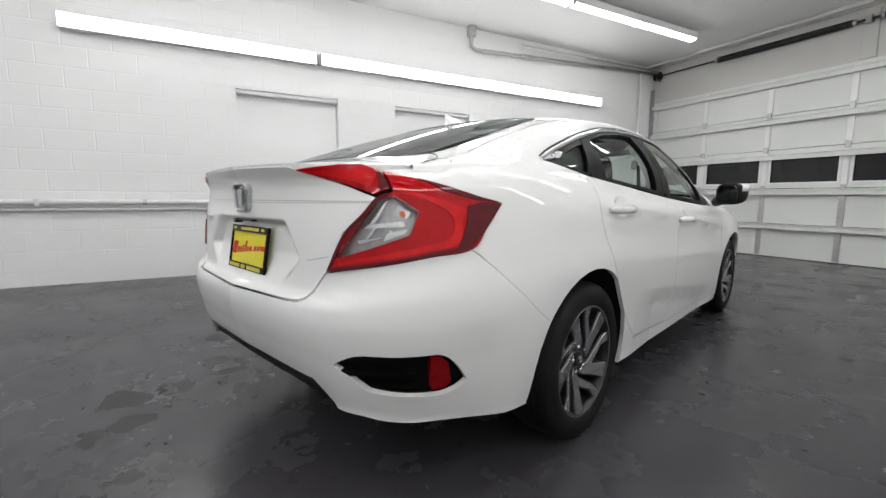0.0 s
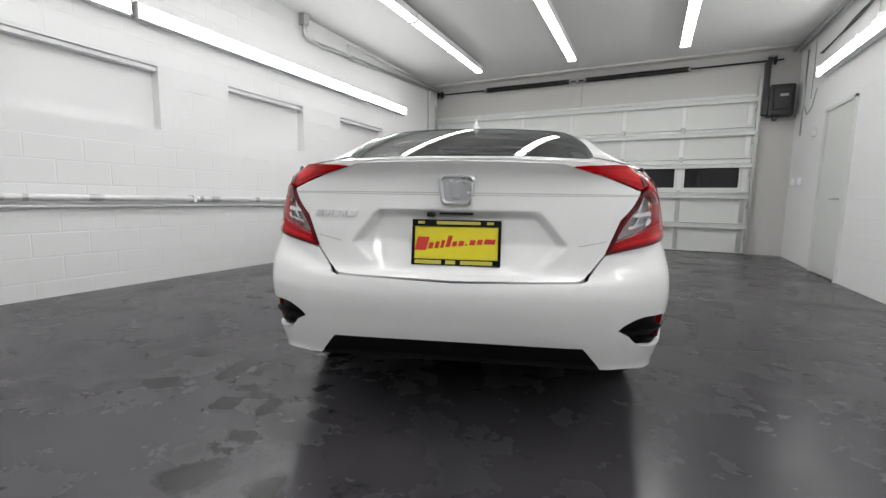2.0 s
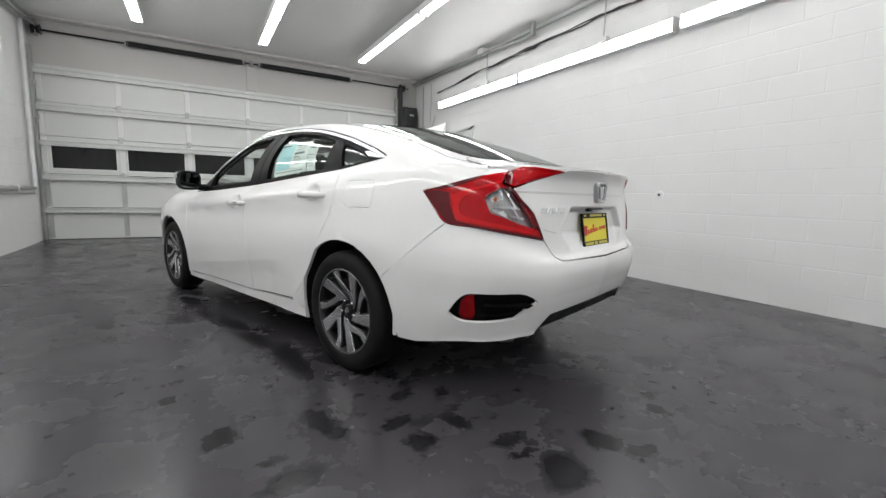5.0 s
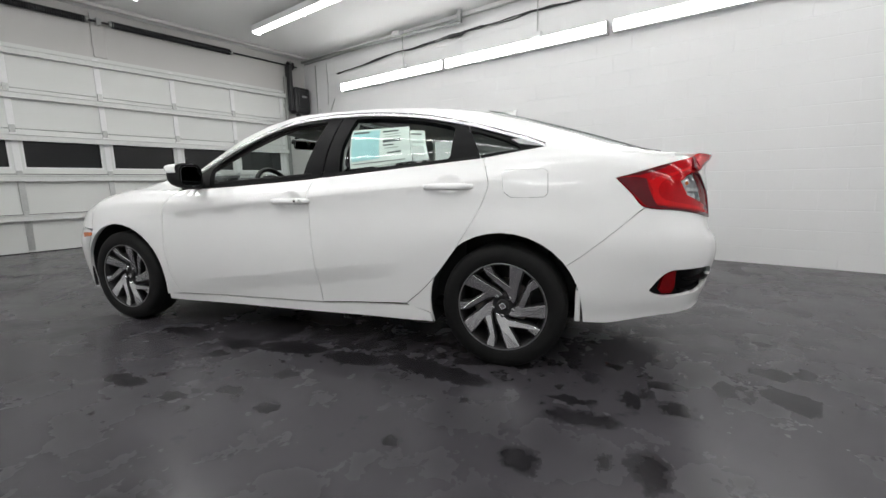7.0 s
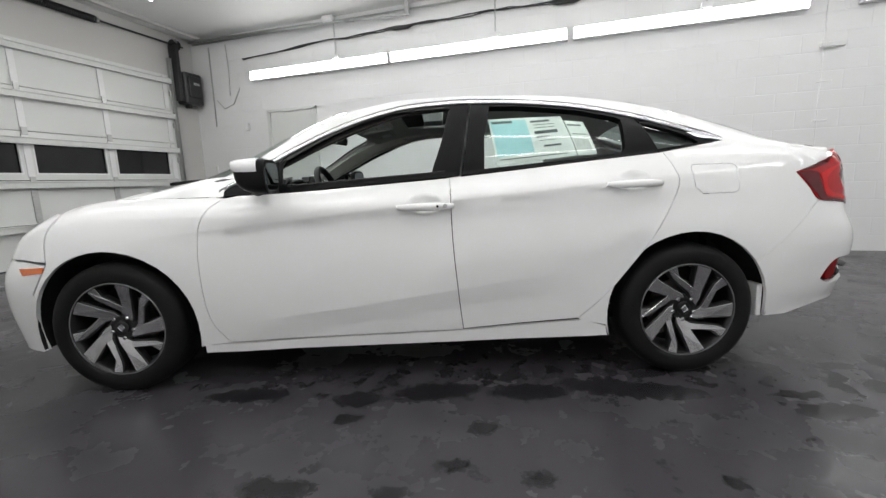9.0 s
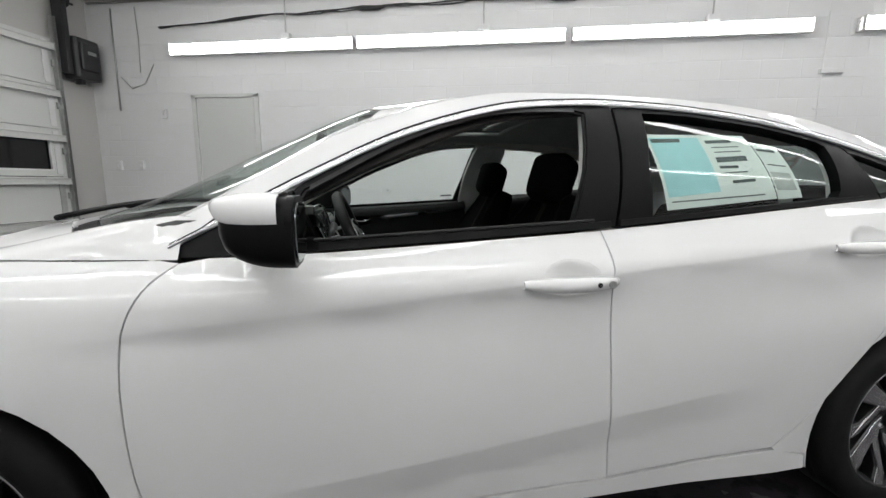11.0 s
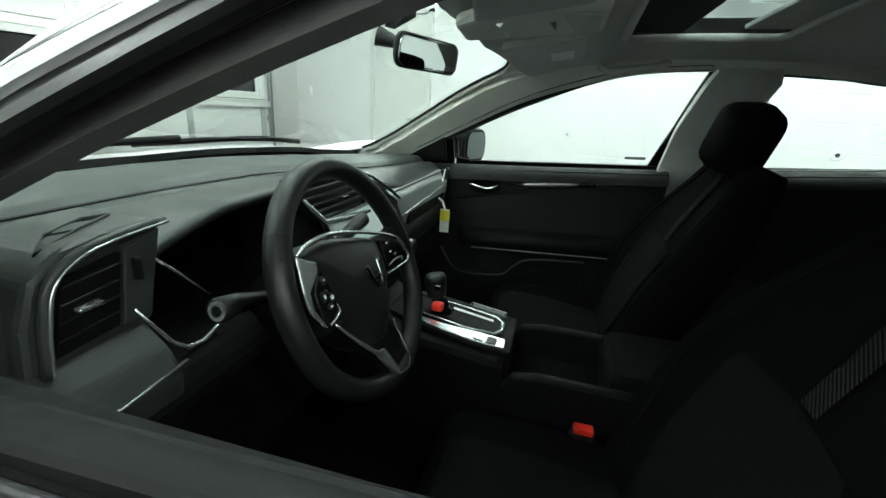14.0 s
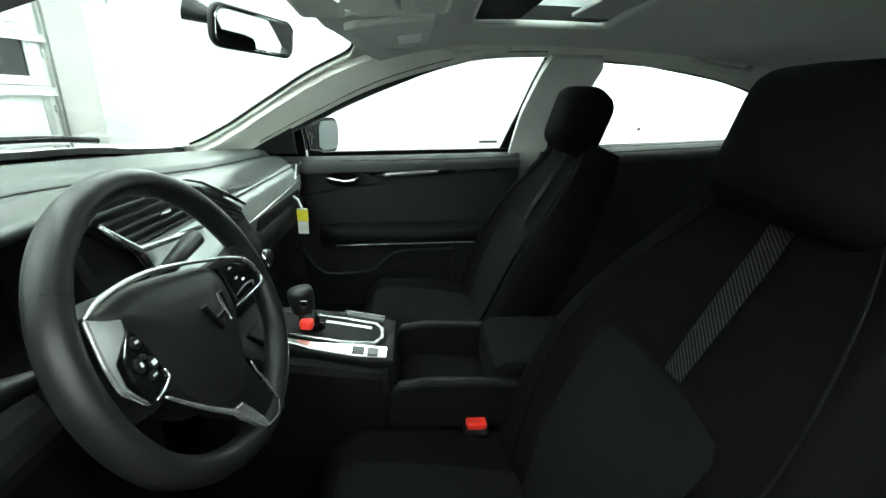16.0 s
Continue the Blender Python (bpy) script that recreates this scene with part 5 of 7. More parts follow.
# wheels
def wheel():
    w = new("wheel")
    w.parent = car
    prof = [(.085, .2185), (.098, .2275), (.104, .243), (.107, .265), (.104, .285), (.095, .303), (.08, .314), (.06, .318), (-.06, .318), (-.085, .310), (-.104, .285), (-.107, .25), (-.098, .2275), (-.085, .2185)]
    tyre = part("tyre", lathe(prof, 72), M["rubber"], w, "black tyre with fine grooves", smooth=True)
    for a in (-.045, -.015, .015, .045):
        part("tread_groove", lathe([(a - .004, .3185), (a, .3188), (a + .004, .3185)], 60), M["well"], tyre)
    part("rim", lathe([(.085, .220), (.094, .2265), (.098, .225), (.096, .2205)], 72), M["rim_lip"], w, "dull alloy rim lip", smooth=True)
    part("barrel", lathe([(.096, .2205), (.085, .2125), (.07, .209), (.02, .202), (-.05, .197), (-.085, .214)], 64), M["rim_dark"], w, smooth=True)
    part("brake_disc", lathe([(.0, .05), (.0, .13), (-.02, .13), (-.02, .05)], 40), M["brake"], w)
    part("backing_plate", lathe([(-.045, .197), (-.05, .02)], 32), M["well"], w)
    part("caliper", box(-.03, .03, -.15, -.085, -.07, .07, .012), M["brake"], w)

    vee = [(-.15, .20), (-.13, .34), (-.02, .54), (.17, .985), (.30, .955), (.46, .888), (.17, .47), (.60, .465), (.80, .60), (.90, .435), (.72, .365), (.15, .33), (.03, .26)]

    def spoke(turn, grow, lift, deep):
        """A broad arm and a slim one that part from the hub."""
        ca, sa = math.cos(turn), math.sin(turn)
        cu = sum(p[0] for p in vee) / len(vee)
        cv = sum(p[1] for p in vee) / len(vee)

        def at(u, v, w):
            r = math.hypot(u, v)
            u2, v2 = u * .2195, v * .2195
            return (.056 + .036 * min(r, 1) + lift - w, -(u2 * ca - v2 * sa), u2 * sa + v2 * ca)
        out = shrink(vee, grow) if grow else vee
        return prism(out, deep, at, .0015 if not grow else 0)
    for i in range(5):
        a = 2 * math.pi * i / 5
        part("spoke", spoke(a, 0, 0, .012), M["machined"], w, "machined alloy spoke")
        part("spoke_edge", spoke(a, -.030, -.006, .034), M["rim_dark"], w, "dark painted spoke side")
        b = a + .3
        part("lug_nut", lathe([(.045, .010), (.066, .010), (.07, .006), (.07, .001)], 10), M["chrome"], w).location = (0, .054 * math.cos(b), .054 * math.sin(b))
    part("hub", lathe([(.02, .068), (.05, .066), (.056, .05), (.056, .001)], 32), M["rim_dark"], w, smooth=False)
    part("centre_cap", lathe([(.056, .032), (.066, .031), (.069, .027), (.069, .001)], 28), M["rim_dark"], w)
    part("cap_badge", box(.069, .0715, -.014, .014, -.014, .014, .003), M["chrome"], w, "plain chrome badge")
    return w


def place_wheel(first, y, sgn, spin):
    m = pose(.775, y, .318, spin, 0, 0) if sgn > 0 else pose(-.775, y, .318, 0, 0, 180) @ pose(0, 0, 0, spin, 0, 0)
    if first is None:
        return m
    c = copy_thing(first, m)
    c.parent = car
    return c


W0 = wheel()
W0.matrix_basis = place_wheel(None, 0.0, -1, 34)
place_wheel(W0, 0.0, 1, 10)
place_wheel(W0, 2.70, -1, 41)
place_wheel(W0, 2.70, 1, 20)
tagged(W0, "ten-spoke machined alloy wheel with black tyre")
for cy, a in ((0.0, (-18, 186)), (2.70, (-14, 194))):
    for sgn in (1, -1):
        vs, fs = [], []
        al = np.linspace(math.radians(a[0]), math.radians(a[1]), 26)
        for k, t in enumerate(al):
            for x in (.845, .60):
                vs.append((sgn * x, cy + .395 * math.cos(t), .315 + .395 * math.sin(t)))
            if k:
                fs.append((2 * k - 2, 2 * k - 1, 2 * k + 1, 2 * k))
        base = len(vs)
        for t in al:
            vs.append((sgn * .60, cy + .395 * math.cos(t), .315 + .395 * math.sin(t)))
        fs.append(tuple(range(base, base + 26)))
        raw("arch_liner", vs, fs, M["well"], car, "black wheel arch liner")
part("floor_pan", box(-.60, .60, -.42, 3.35, .22, .27, .01), M["well"], car, "dark underbody")
part("floor_pan", box(-.83, .83, .42, 2.28, .20, .26, .01), M["well"], car, "dark underbody")
part("rear_panel", box(-.60, .60, -.86, -.42, .30, .62, .02), M["well"], car, "dark structure behind the bumper")
part("muffler", tube([(-.35, -.66, .40), (.35, -.66, .40)], .08, 16), M["dark_steel"], car, smooth=True)
part("arch_edge", box(-.838, -.755, -.376, -.350, .268, .425, .006), M["paint"], car, "white inner edge of the bumper in the arch")

# mirrors
def door_mirror(sgn):
    d = DOORS["front_door"][1 if sgn > 0 else 0]

    def shell(y0, y1, z0, z1, x0, x1, name, material, label, power=3.2, cut=None):
        vs, fs = [], []
        nu, nv = 20, 12
        for i in range(nv + 1):
            f = i / nv                                    # from the glass side forwards
            k = (1 - (max(f, 0)) ** 2.4) ** .5 if f < 1 else 0.02
            for j in range(nu):
                t = 2 * math.pi * j / nu
                c, s = math.cos(t), math.sin(t)
                px = math.copysign(abs(c) ** (2 / power), c)
                pz = math.copysign(abs(s) ** (2 / power), s)
                x = (x0 + x1) / 2 + (x1 - x0) / 2 * px * (.55 + .45 * k)
                z = (z0 + z1) / 2 + (z1 - z0) / 2 * pz * (.3 + .7 * k) + .012 * (1 - k)
                vs.append((sgn * x, y0 + (y1 - y0) * f, z))
        for i in range(nv):
            for j in range(nu):
                q = (i * nu + j, i * nu + (j + 1) % nu, (i + 1) * nu + (j + 1) % nu, (i + 1) * nu + j)
                fs.append(q if sgn < 0 else q[::-1])
        fs.append(tuple(range(nv * nu, nv * nu + nu)))
        return raw(name, vs, fs, material, mir, label, smooth=True)
    mir = new("door_mirror")
    mir.parent = d
    mir["label"] = "door mirror with white cap and black base"
    shell(1.862, 1.985, 1.004, 1.080, .898, 1.050, "cap", M["paint"], "white mirror cap", 3.0)
    shell(1.846, 1.972, .932, 1.074, .890, 1.048, "lower_shell", M["black_trim"], "black lower shell", 3.4)
    def rounded(w, h, r, y0, y1, cx):
        lp = []
        for a0, qx, qz in ((0, w - r, h - r), (90, r - w, h - r), (180, r - w, r - h), (270, w - r, r - h)):
            lp += [(qx + r * math.cos(radians(a0 + 15 * i)), qz + r * math.sin(radians(a0 + 15 * i))) for i in range(7)]
        return prism(lp, y1 - y0, lambda u, v, q: (sgn * cx + u, y0 + q, 1.003 + v), .002)
    part("bezel", rounded(.079, .070, .045, 1.834, 1.850, .968), M["black_trim"], mir)
    part("mirror_glass", rounded(.068, .058, .036, 1.8285, 1.8335, .972), M["mirror"], mir, "tinted mirror glass")
    if sgn < 0:
        mir.matrix_basis = Matrix.Translation((0, .036, 0))
    if sgn > 0:
        pivot = Matrix.Translation((1.04, 1.84, 0))
        mir.matrix_basis = pivot @ Matrix.Rotation(radians(-24), 4, "Z") @ pivot.inverted()
    part("arm", tube([(sgn * .80, 1.965, .950), (sgn * .86, 1.945, .956), (sgn * .92, 1.92, .966)], [.034, .026, .03], 12), M["black_trim"], mir, smooth=True)


door_mirror(-1)
door_mirror(1)

# antenna fin
bm = bmesh.new()
secs = []
for k in range(10):
    f = k / 9
    y = .31 - .21 * f
    h = .062 * f ** 1.25 if f < .9 else .062 * f ** 1.25
    wv = .030 * (1 - .25 * f)
    z0 = float(top(0, y)[2]) - .004
    yy = y + .0
    secs.append([bm.verts.new((-wv, yy, z0)), bm.verts.new((-wv * .35, yy - .01 * f, z0 + h * .55 + .002)), bm.verts.new((0, yy - .02 * f, z0 + h + .004)), bm.verts.new((wv * .35, yy - .01 * f, z0 + h * .55 + .002)), bm.verts.new((wv, yy, z0))])
for a, b in zip(secs, secs[1:]):
    for i in range(4):
        bm.faces.new((a[i], a[i + 1], b[i + 1], b[i]))
bm.faces.new(secs[-1])
bmesh.ops.recalc_face_normals(bm, faces=bm.faces)
part("antenna_fin", bm, M["paint"], car, "white shark-fin antenna", smooth=True)

# number plate with frame; its writing is plain bars
M["yellow"] = grained("yellow_plate_print", (.80, .70, .02), .4, 40, .04, .03)
M["red_print"] = mat("red_print", (.62, .03, .02), .5)
M["yellow_dull"] = mat("pale_yellow_print", (.62, .55, .10), .5)
def on_plate(x0, x1, z0, z1, d, bevel=0.0):
    tilt = .16
    bm = box(x0, x1, -d, 0, z0 - .78, z1 - .78, bevel)
    bmesh.ops.rotate(bm, verts=bm.verts[:], matrix=Matrix.Rotation(-tilt, 3, "X"))
    bmesh.ops.translate(bm, verts=bm.verts[:], vec=(0, -.958, .78))
    return bm


PLATE = part("number_plate", on_plate(-.150, .150, .706, .856, .006, .002), M["yellow"], car, "yellow dealer plate in a black frame")
for q in ((-.158, .158, .838, .862), (-.158, .158, .700, .722), (-.158, -.148, .722, .838), (.148, .158, .722, .838)):
    part("plate_frame", on_plate(*q, .012, .002), M["black_trim"], PLATE, "black plate frame")
part("print_bar", on_plate(-.07, .085, .845, .856, .0132), M["yellow_dull"], PLATE, "pale yellow bar")
for x in (-.125, .12):
    part("print_mark", on_plate(x - .012, x + .012, .846, .855, .0132), M["yellow_dull"], PLATE, "pale yellow mark")
for a, b in ((-.145, -.05), (-.035, .0), (.018, .13)):
    part("print_bar", on_plate(a, b, .704, .7175, .0132), M["yellow_dull"], PLATE, "pale yellow bar")
xs = [(-.142, -.100, .752, .800), (-.094, -.078, .758, .780), (-.072, -.058, .760, .784), (-.052, -.040, .762, .790), (-.034, -.018, .765, .806), (-.012, .004, .768, .786), (.010, .028, .770, .788), (.034, .040, .772, .778), (.048, .068, .774, .792), (.074, .092, .776, .794), (.098, .136, .778, .796)]
for a, b, c, d in xs:
    bm = on_plate(a, b, c, d, .0072, .0008)
    bmesh.ops.transform(bm, matrix=Matrix.Shear("XY", 4, (0, 0)), verts=bm.verts[:])
    for v in bm.verts:
        v.co.x += (v.co.z - .78) * .25
    part("print_bar", bm, M["red_print"], PLATE, "red script bar")

# badge: a plain chrome shape in a rounded frame, and plain chrome bars for the model name
def badge():
    def ring(w, h, r, n=6):
        out = []
        for cx, cz, a0 in ((w - r, h - r, 0), (-w + r, h - r, 90), (-w + r, -h + r, 180), (w - r, -h + r, 270)):
            out += [(cx + r * math.cos(math.radians(a0 + 90 * i / n)), cz + r * math.sin(math.radians(a0 + 90 * i / n))) for i in range(n + 1)]
        return out
    B = new("badge")
    B.parent = LID
    B["label"] = "plain chrome badge in a rounded square frame"
    outer, inner = ring(.060, .052, .02), ring(.046, .039, .014)
    bm = bmesh.new()
    def V3(p, d):
        return (p[0] * (1 + .12 * p[1] / .05), -.978 - d, .966 + p[1])
    A = [[bm.verts.new(V3(p, d)) for p in lp] for lp, d in ((outer, -.012), (outer, .004), (ring(.053, .0455, .017), .010), (inner, .004), (inner, -.012))]
    n = len(outer)
    for a, b in zip(A, A[1:]):
        for i in range(n):
            bm.faces.new((a[i], a[(i + 1) % n], b[(i + 1) % n], b[i]))
    bmesh.ops.recalc_face_normals(bm, faces=bm.faces)
    part("badge_frame", bm, M["satin"], B)
    part("badge_back", prism(inner, .008, lambda u, v, w: (u * (1 + .12 * v / .05), -.974 + w, .966 + v)), M["satin"], B)
    part("badge_shape", prism([(-.026, .030), (.026, .030), (.013, -.030), (-.013, -.030)], .012, lambda u, v, w: (u, -.987 + w, .966 + v), .003), M["satin"], B, "plain chrome block")
    for i, (a, b) in enumerate(((-.565, -.527), (-.517, -.507), (-.497, -.463), (-.453, -.443), (-.433, -.395))):
        s0 = S_MIN
        lp = [(a, .868), (b, .868), (b + .006, .889), (a + .006, .889)]
        panel("name_bar", [lp], rear, M["chrome"], LID, "plain chrome lettering bar", out=.004, rim=.006, gap=0, h=.02, flip=True)


badge()
# crease seam, camera and handle strip under the lip of the lid
panel("lid_crease", [[(-.70, .952), (-.35, .949), (0, .948), (.35, .949), (.70, .952), (.70, .9545), (.35, .9515), (0, .9505), (-.35, .9515), (-.70, .9545)]], rear, M["crease"], LID, "thin grey shade line along the lid seam", out=.0008, rim=0, gap=0, flip=True)
part("camera_housing", box(-.105, -.075, -.975, -.945, .872, .889, .006), M["gloss_black"], LID, "small black reversing camera")
part("release_strip", box(-.06, .06, -.972, -.945, .881, .888, .002), M["gloss_black"], LID, "black release strip")
# wiper arms on the cowl
for x0, y0, x1, y1 in ((-.45, 2.62, .10, 2.56), (.05, 2.68, .60, 2.50)):
    pts = [Vector(top(x0 + (x1 - x0) * f, y0 + (y1 - y0) * f)) + Vector((0, 0, .022)) for f in np.linspace(0, 1, 8)]
    part("wiper", tube(pts, .009, 8), M["black_trim"], car, "black wiper blade", smooth=True)

# ---- car: cabin ----
def skin(name, color, rough, scale, bump_s, dist=.0006, **more):
    """Moulded or sewn black skin: fine grain, hardly any broad unevenness."""
    m = mat(name, color, rough, 0, **more)
    v = coords(m)
    fine, broad = noise_tex(m, v, scale, 2), noise_tex(m, v, 5, 2)
    link(m, mixc(m, .5, ramp(m, fine, [(.3, tuple(c * .8 for c in color)), (.7, tuple(c * 1.2 for c in color))]), ramp(m, broad, [(.3, tuple(c * .95 for c in color)), (.7, tuple(c * 1.05 for c in color))])), bsdf(m).inputs["Base Color"])
    link(m, ramp(m, fine, [(.3, (rough * .9,) * 3), (.7, (min(rough * 1.1, 1),) * 3)]), bsdf(m).inputs["Roughness"])
    bump(m, fine, bump_s, dist)
    return m


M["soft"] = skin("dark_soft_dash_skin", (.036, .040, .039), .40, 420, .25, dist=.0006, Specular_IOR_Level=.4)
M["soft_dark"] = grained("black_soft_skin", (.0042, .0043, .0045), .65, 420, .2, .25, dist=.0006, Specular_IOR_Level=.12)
M["hard"] = grained("black_hard_plastic", (.006, .006, .0065), .42, 300, .2, .15, dist=.0005, Specular_IOR_Level=.3)
M["leather"] = skin("black_wheel_leather", (.0105, .0107, .0109), .40, 300, .35, dist=.0006, Specular_IOR_Level=.34)
M["liner"] = grained("grey_headliner_cloth", (.62, .62, .595), .9, 300, .08, .2, dist=.0008)
M["pillar_trim"] = grained("beige_grey_pillar_trim", (.70, .69, .64), .6, 200, .06, .1, dist=.0005)
M["carpet"] = grained("black_carpet", (.004, .004, .004), .95, 200, .4, .5, Specular_IOR_Level=.1)
# the pale reflection on the screen is put into its base colour
M["screen"] = mat("screen_pale_reflection", (.42, .50, .50), .12, 0, Coat_Weight=1.0)
M["lamp_lens"] = mat("silvered_lamp_lens", (.90, .91, .90), .10, .85)
M["white_print"] = mat("white_print", (.88, .88, .88), .45)
M["red_plastic"] = mat("red_plastic", (.75, .03, .02), .3)
M["tag_yellow"] = mat("tag_yellow", (.80, .70, .05), .5)


def cloth(name, color, scale):
    m = mat(name, color, .95, Specular_IOR_Level=.04)
    v = coords(m)
    w = node(m, "ShaderNodeTexWave")
    w.inputs["Scale"].default_value = scale
    w.inputs["Distortion"].default_value = 1.5
    link(m, v, w.inputs["Vector"])
    f = noise_tex(m, v, 500, 2)
    b = noise_tex(m, v, 6, 3)
    c = mixc(m, .5, ramp(m, f, [(.3, tuple(x * .6 for x in color)), (.7, tuple(x * 1.5 for x in color))]), ramp(m, b, [(.3, tuple(x * .8 for x in color)), (.7, tuple(x * 1.2 for x in color))]))
    link(m, c, bsdf(m).inputs["Base Color"])
    bump(m, f, .4, .001)
    return m


M["fabric"] = cloth("black_seat_cloth", (.0030, .0030, .0031), 300)
M["fabric_mid"] = cloth("charcoal_seat_insert", (.0060, .0061, .0062), 300)
# dash top: windshield light is put into this lifted colour
M["soft_lit"] = skin("lit_upper_dash_skin", (.040, .046, .044), .44, 420, .25, dist=.0006, Specular_IOR_Level=.35)
M["dash_strip"] = grained("satin_grey_dash_strip", (.34, .36, .355), .32, 200, .08, .06, .3, dist=.0004)


def striped(name):
    m = mat(name, (.03, .03, .03), .9, Specular_IOR_Level=.05)
    v = coords(m)
    w = node(m, "ShaderNodeTexWave")
    w.inputs["Scale"].default_value = 68
    mp = node(m, "ShaderNodeMapping")
    mp.inputs["Rotation"].default_value = (radians(-24), radians(35), 0)
    link(m, v, mp.inputs["Vector"])
    w.bands_direction = "Z"
    link(m, mp.outputs["Vector"], w.inputs["Vector"])
    link(m, ramp(m, w.outputs["Fac"], [(.40, (.004, .004, .004)), (.65, (.023, .023, .022))]), bsdf(m).inputs["Base Color"])
    bump(m, noise_tex(m, v, 400, 2), .3, .001)
    return m


M["stripe"] = striped("woven_grey_stripe")

M["ledge"] = grained("black_door_top_pad", (.016, .0165, .0172), .6, 420, .2, .25, dist=.0006, Specular_IOR_Level=.2)
M["door_skin"] = grained("black_door_trim_skin", (.011, .0115, .0115), .6, 420, .2, .25, dist=.0006, Specular_IOR_Level=.22)

cabin = new("cabin")
cabin.parent = car
cabin["label"] = "black cloth cabin with grey headliner"
part("carpet", box(-.78, .78, -.55, 2.42, .262, .30, .01), M["carpet"], cabin, "black carpet")
part("firewall", box(-.74, .74, 2.38, 2.42, .28, .94), M["carpet"], cabin)

# headliner and trims
lin = [(0, -.01), (.46, -.04)] + [(float(edge(y)[0]) - .02, y) for y in np.linspace(0.0, 1.62, 16)] + [(.52, 1.66), (.30, 1.73), (0, 1.75)]
hole = [(0, 1.02), (.36, 1.02), (.38, 1.04), (.38, 1.36), (.36, 1.38), (0, 1.39)]


def under(x, y):
    return top(x, y) - np.array((0, 0, .038 + .012 * min(abs(x) / .55, 1)))


panel("headliner", [full(lin), full(hole)], under, M["liner"], cabin, "grey cloth headliner", gap=0, rim=0, h=.05)
rim_v, rim_f = [], []
hl = densify(full(hole), .05)
for x, y in hl:
    for d in (.005, .048):
        rim_v.append((x, y, float(top(x, y)[2]) - d))
for i in range(len(hl)):
    j = (i + 1) % len(hl)
    rim_f.append((2 * i, 2 * j, 2 * j + 1, 2 * i + 1))
raw("sunroof_frame", rim_v, rim_f, M["hard"], cabin, "black sunroof frame")
part("sunroof_trim", tube([(x, y, float(under(x, y)[2]) - .003) for x, y in densify(full(hole), .06)], .010, 8, closed=True), M["liner"], cabin, smooth=True)
part("sunroof_deflector", box(-.37, .37, 1.25, 1.385, float(top(0, 1.33)[2]) - .050, float(top(0, 1.33)[2]) - .030, .004), M["carpet"], cabin, "black front frame of the sunroof")
part("sunshade", box(-.36, .36, 1.02, 1.12, float(top(0, 1.1)[2]) - .046, float(top(0, 1.1)[2]) - .036, .003), M["liner"], cabin, "partly open grey sunshade")
upper = [(y, z - .010) for y, z in DLO_TOP[3:]] + [(2.24, .93), (2.30, .965)] + [(y, float(edge(y)[1]) - .004) for y in np.linspace(2.26, .0, 30)]
bpil = [(.965, .95), (1.165, .94), (1.135, 1.15), (1.10, 1.29), (1.085, 1.335), (.92, 1.34), (.905, 1.31), (.94, 1.15)]
cpil = [(.29, 1.03), (.13, 1.04), (-.35, 1.09), (-.30, 1.18), (0, 1.26), (.29, 1.32), (.27, 1.21)]
near_side = [(y, z + (-.008 if y < 1.1 else .004)) for y, z in DLO_TOP[3:] if y < 2.0] + [(2.1, .985)] + upper[len(DLO_TOP[3:]):]
for sgn, fn, flip in ((1, side, True), (-1, mirrored(side), False)):
    panel("pillar_trim", [upper if sgn > 0 else near_side], fn, M["pillar_trim"], cabin, "beige-grey pillar and rail trim", out=-.038, rim=-.03 if sgn > 0 else -.008, gap=0, h=.05, flip=flip)
    panel("pillar_trim", [bpil], fn, M["liner"], cabin, "grey centre pillar trim", out=-.055, rim=-.025, gap=0, h=.05, flip=flip)
    panel("pillar_trim", [cpil], fn, M["liner"], cabin, "grey rear pillar trim", out=-.05, rim=-.02, gap=0, h=.06, flip=flip)

# windshield pillar finishers, with the black border of the glass beside them
def below_glass(x, y):
    return top(x, y) - np.array((0, 0, .012))


for sgn in (1, -1):
    inner = spl([(.512, 1.690), (.566, 1.720), (.598, 1.86), (.633, 2.0), (.668, 2.15), (.692, 2.27)], 4)
    lp = inner + [(float(edge(y)[0]) - .004, y) for y in np.linspace(2.28, 1.66, 12)] + [(.55, 1.66)]
    panel("pillar_finisher", [[(sgn * x, y) for x, y in lp]], below_glass, M["pillar_trim"], cabin, "beige-grey windshield pillar finisher", gap=0, rim=0, h=.04, flip=True)
    part("glass_border", tube([tuple(below_glass(sgn * x, y) + np.array((0, 0, .003))) for x, y in inner], .0045, 6), M["seal"], cabin, "black border of the windshield", smooth=True)


# band along the pillar with the trim's shade put into its colour
drop = spl([(1.10, -.005), (1.40, -.010), (1.62, -.026), (1.85, -.026), (2.0, -.020), (2.06, -.012)], 5)
seal = [(y, float(np.interp(y, [p[0] for p in DLO_TOP], [p[1] for p in DLO_TOP])) + d) for y, d in drop]
seal = seal + [(y, float(np.interp(y, [p[0] for p in DLO_TOP], [p[1] for p in DLO_TOP])) + .008) for y, d in reversed(drop)]
for fn, flip in ((side, True), (mirrored(side), False)):
    panel("door_seal", [seal], fn, M["pillar_shade"], cabin, "pillar trim in shade, as a dark band", out=-.030, rim=.012, gap=0, h=.04, flip=flip)


# door trims
def trim(u, v):
    """The doors' inner surface."""
    b = belt(u)
    k = min(max((float(b[2]) - v) / .45, 0), 1)
    return np.array((float(b[0]) - .072 + .012 * k, u, v))


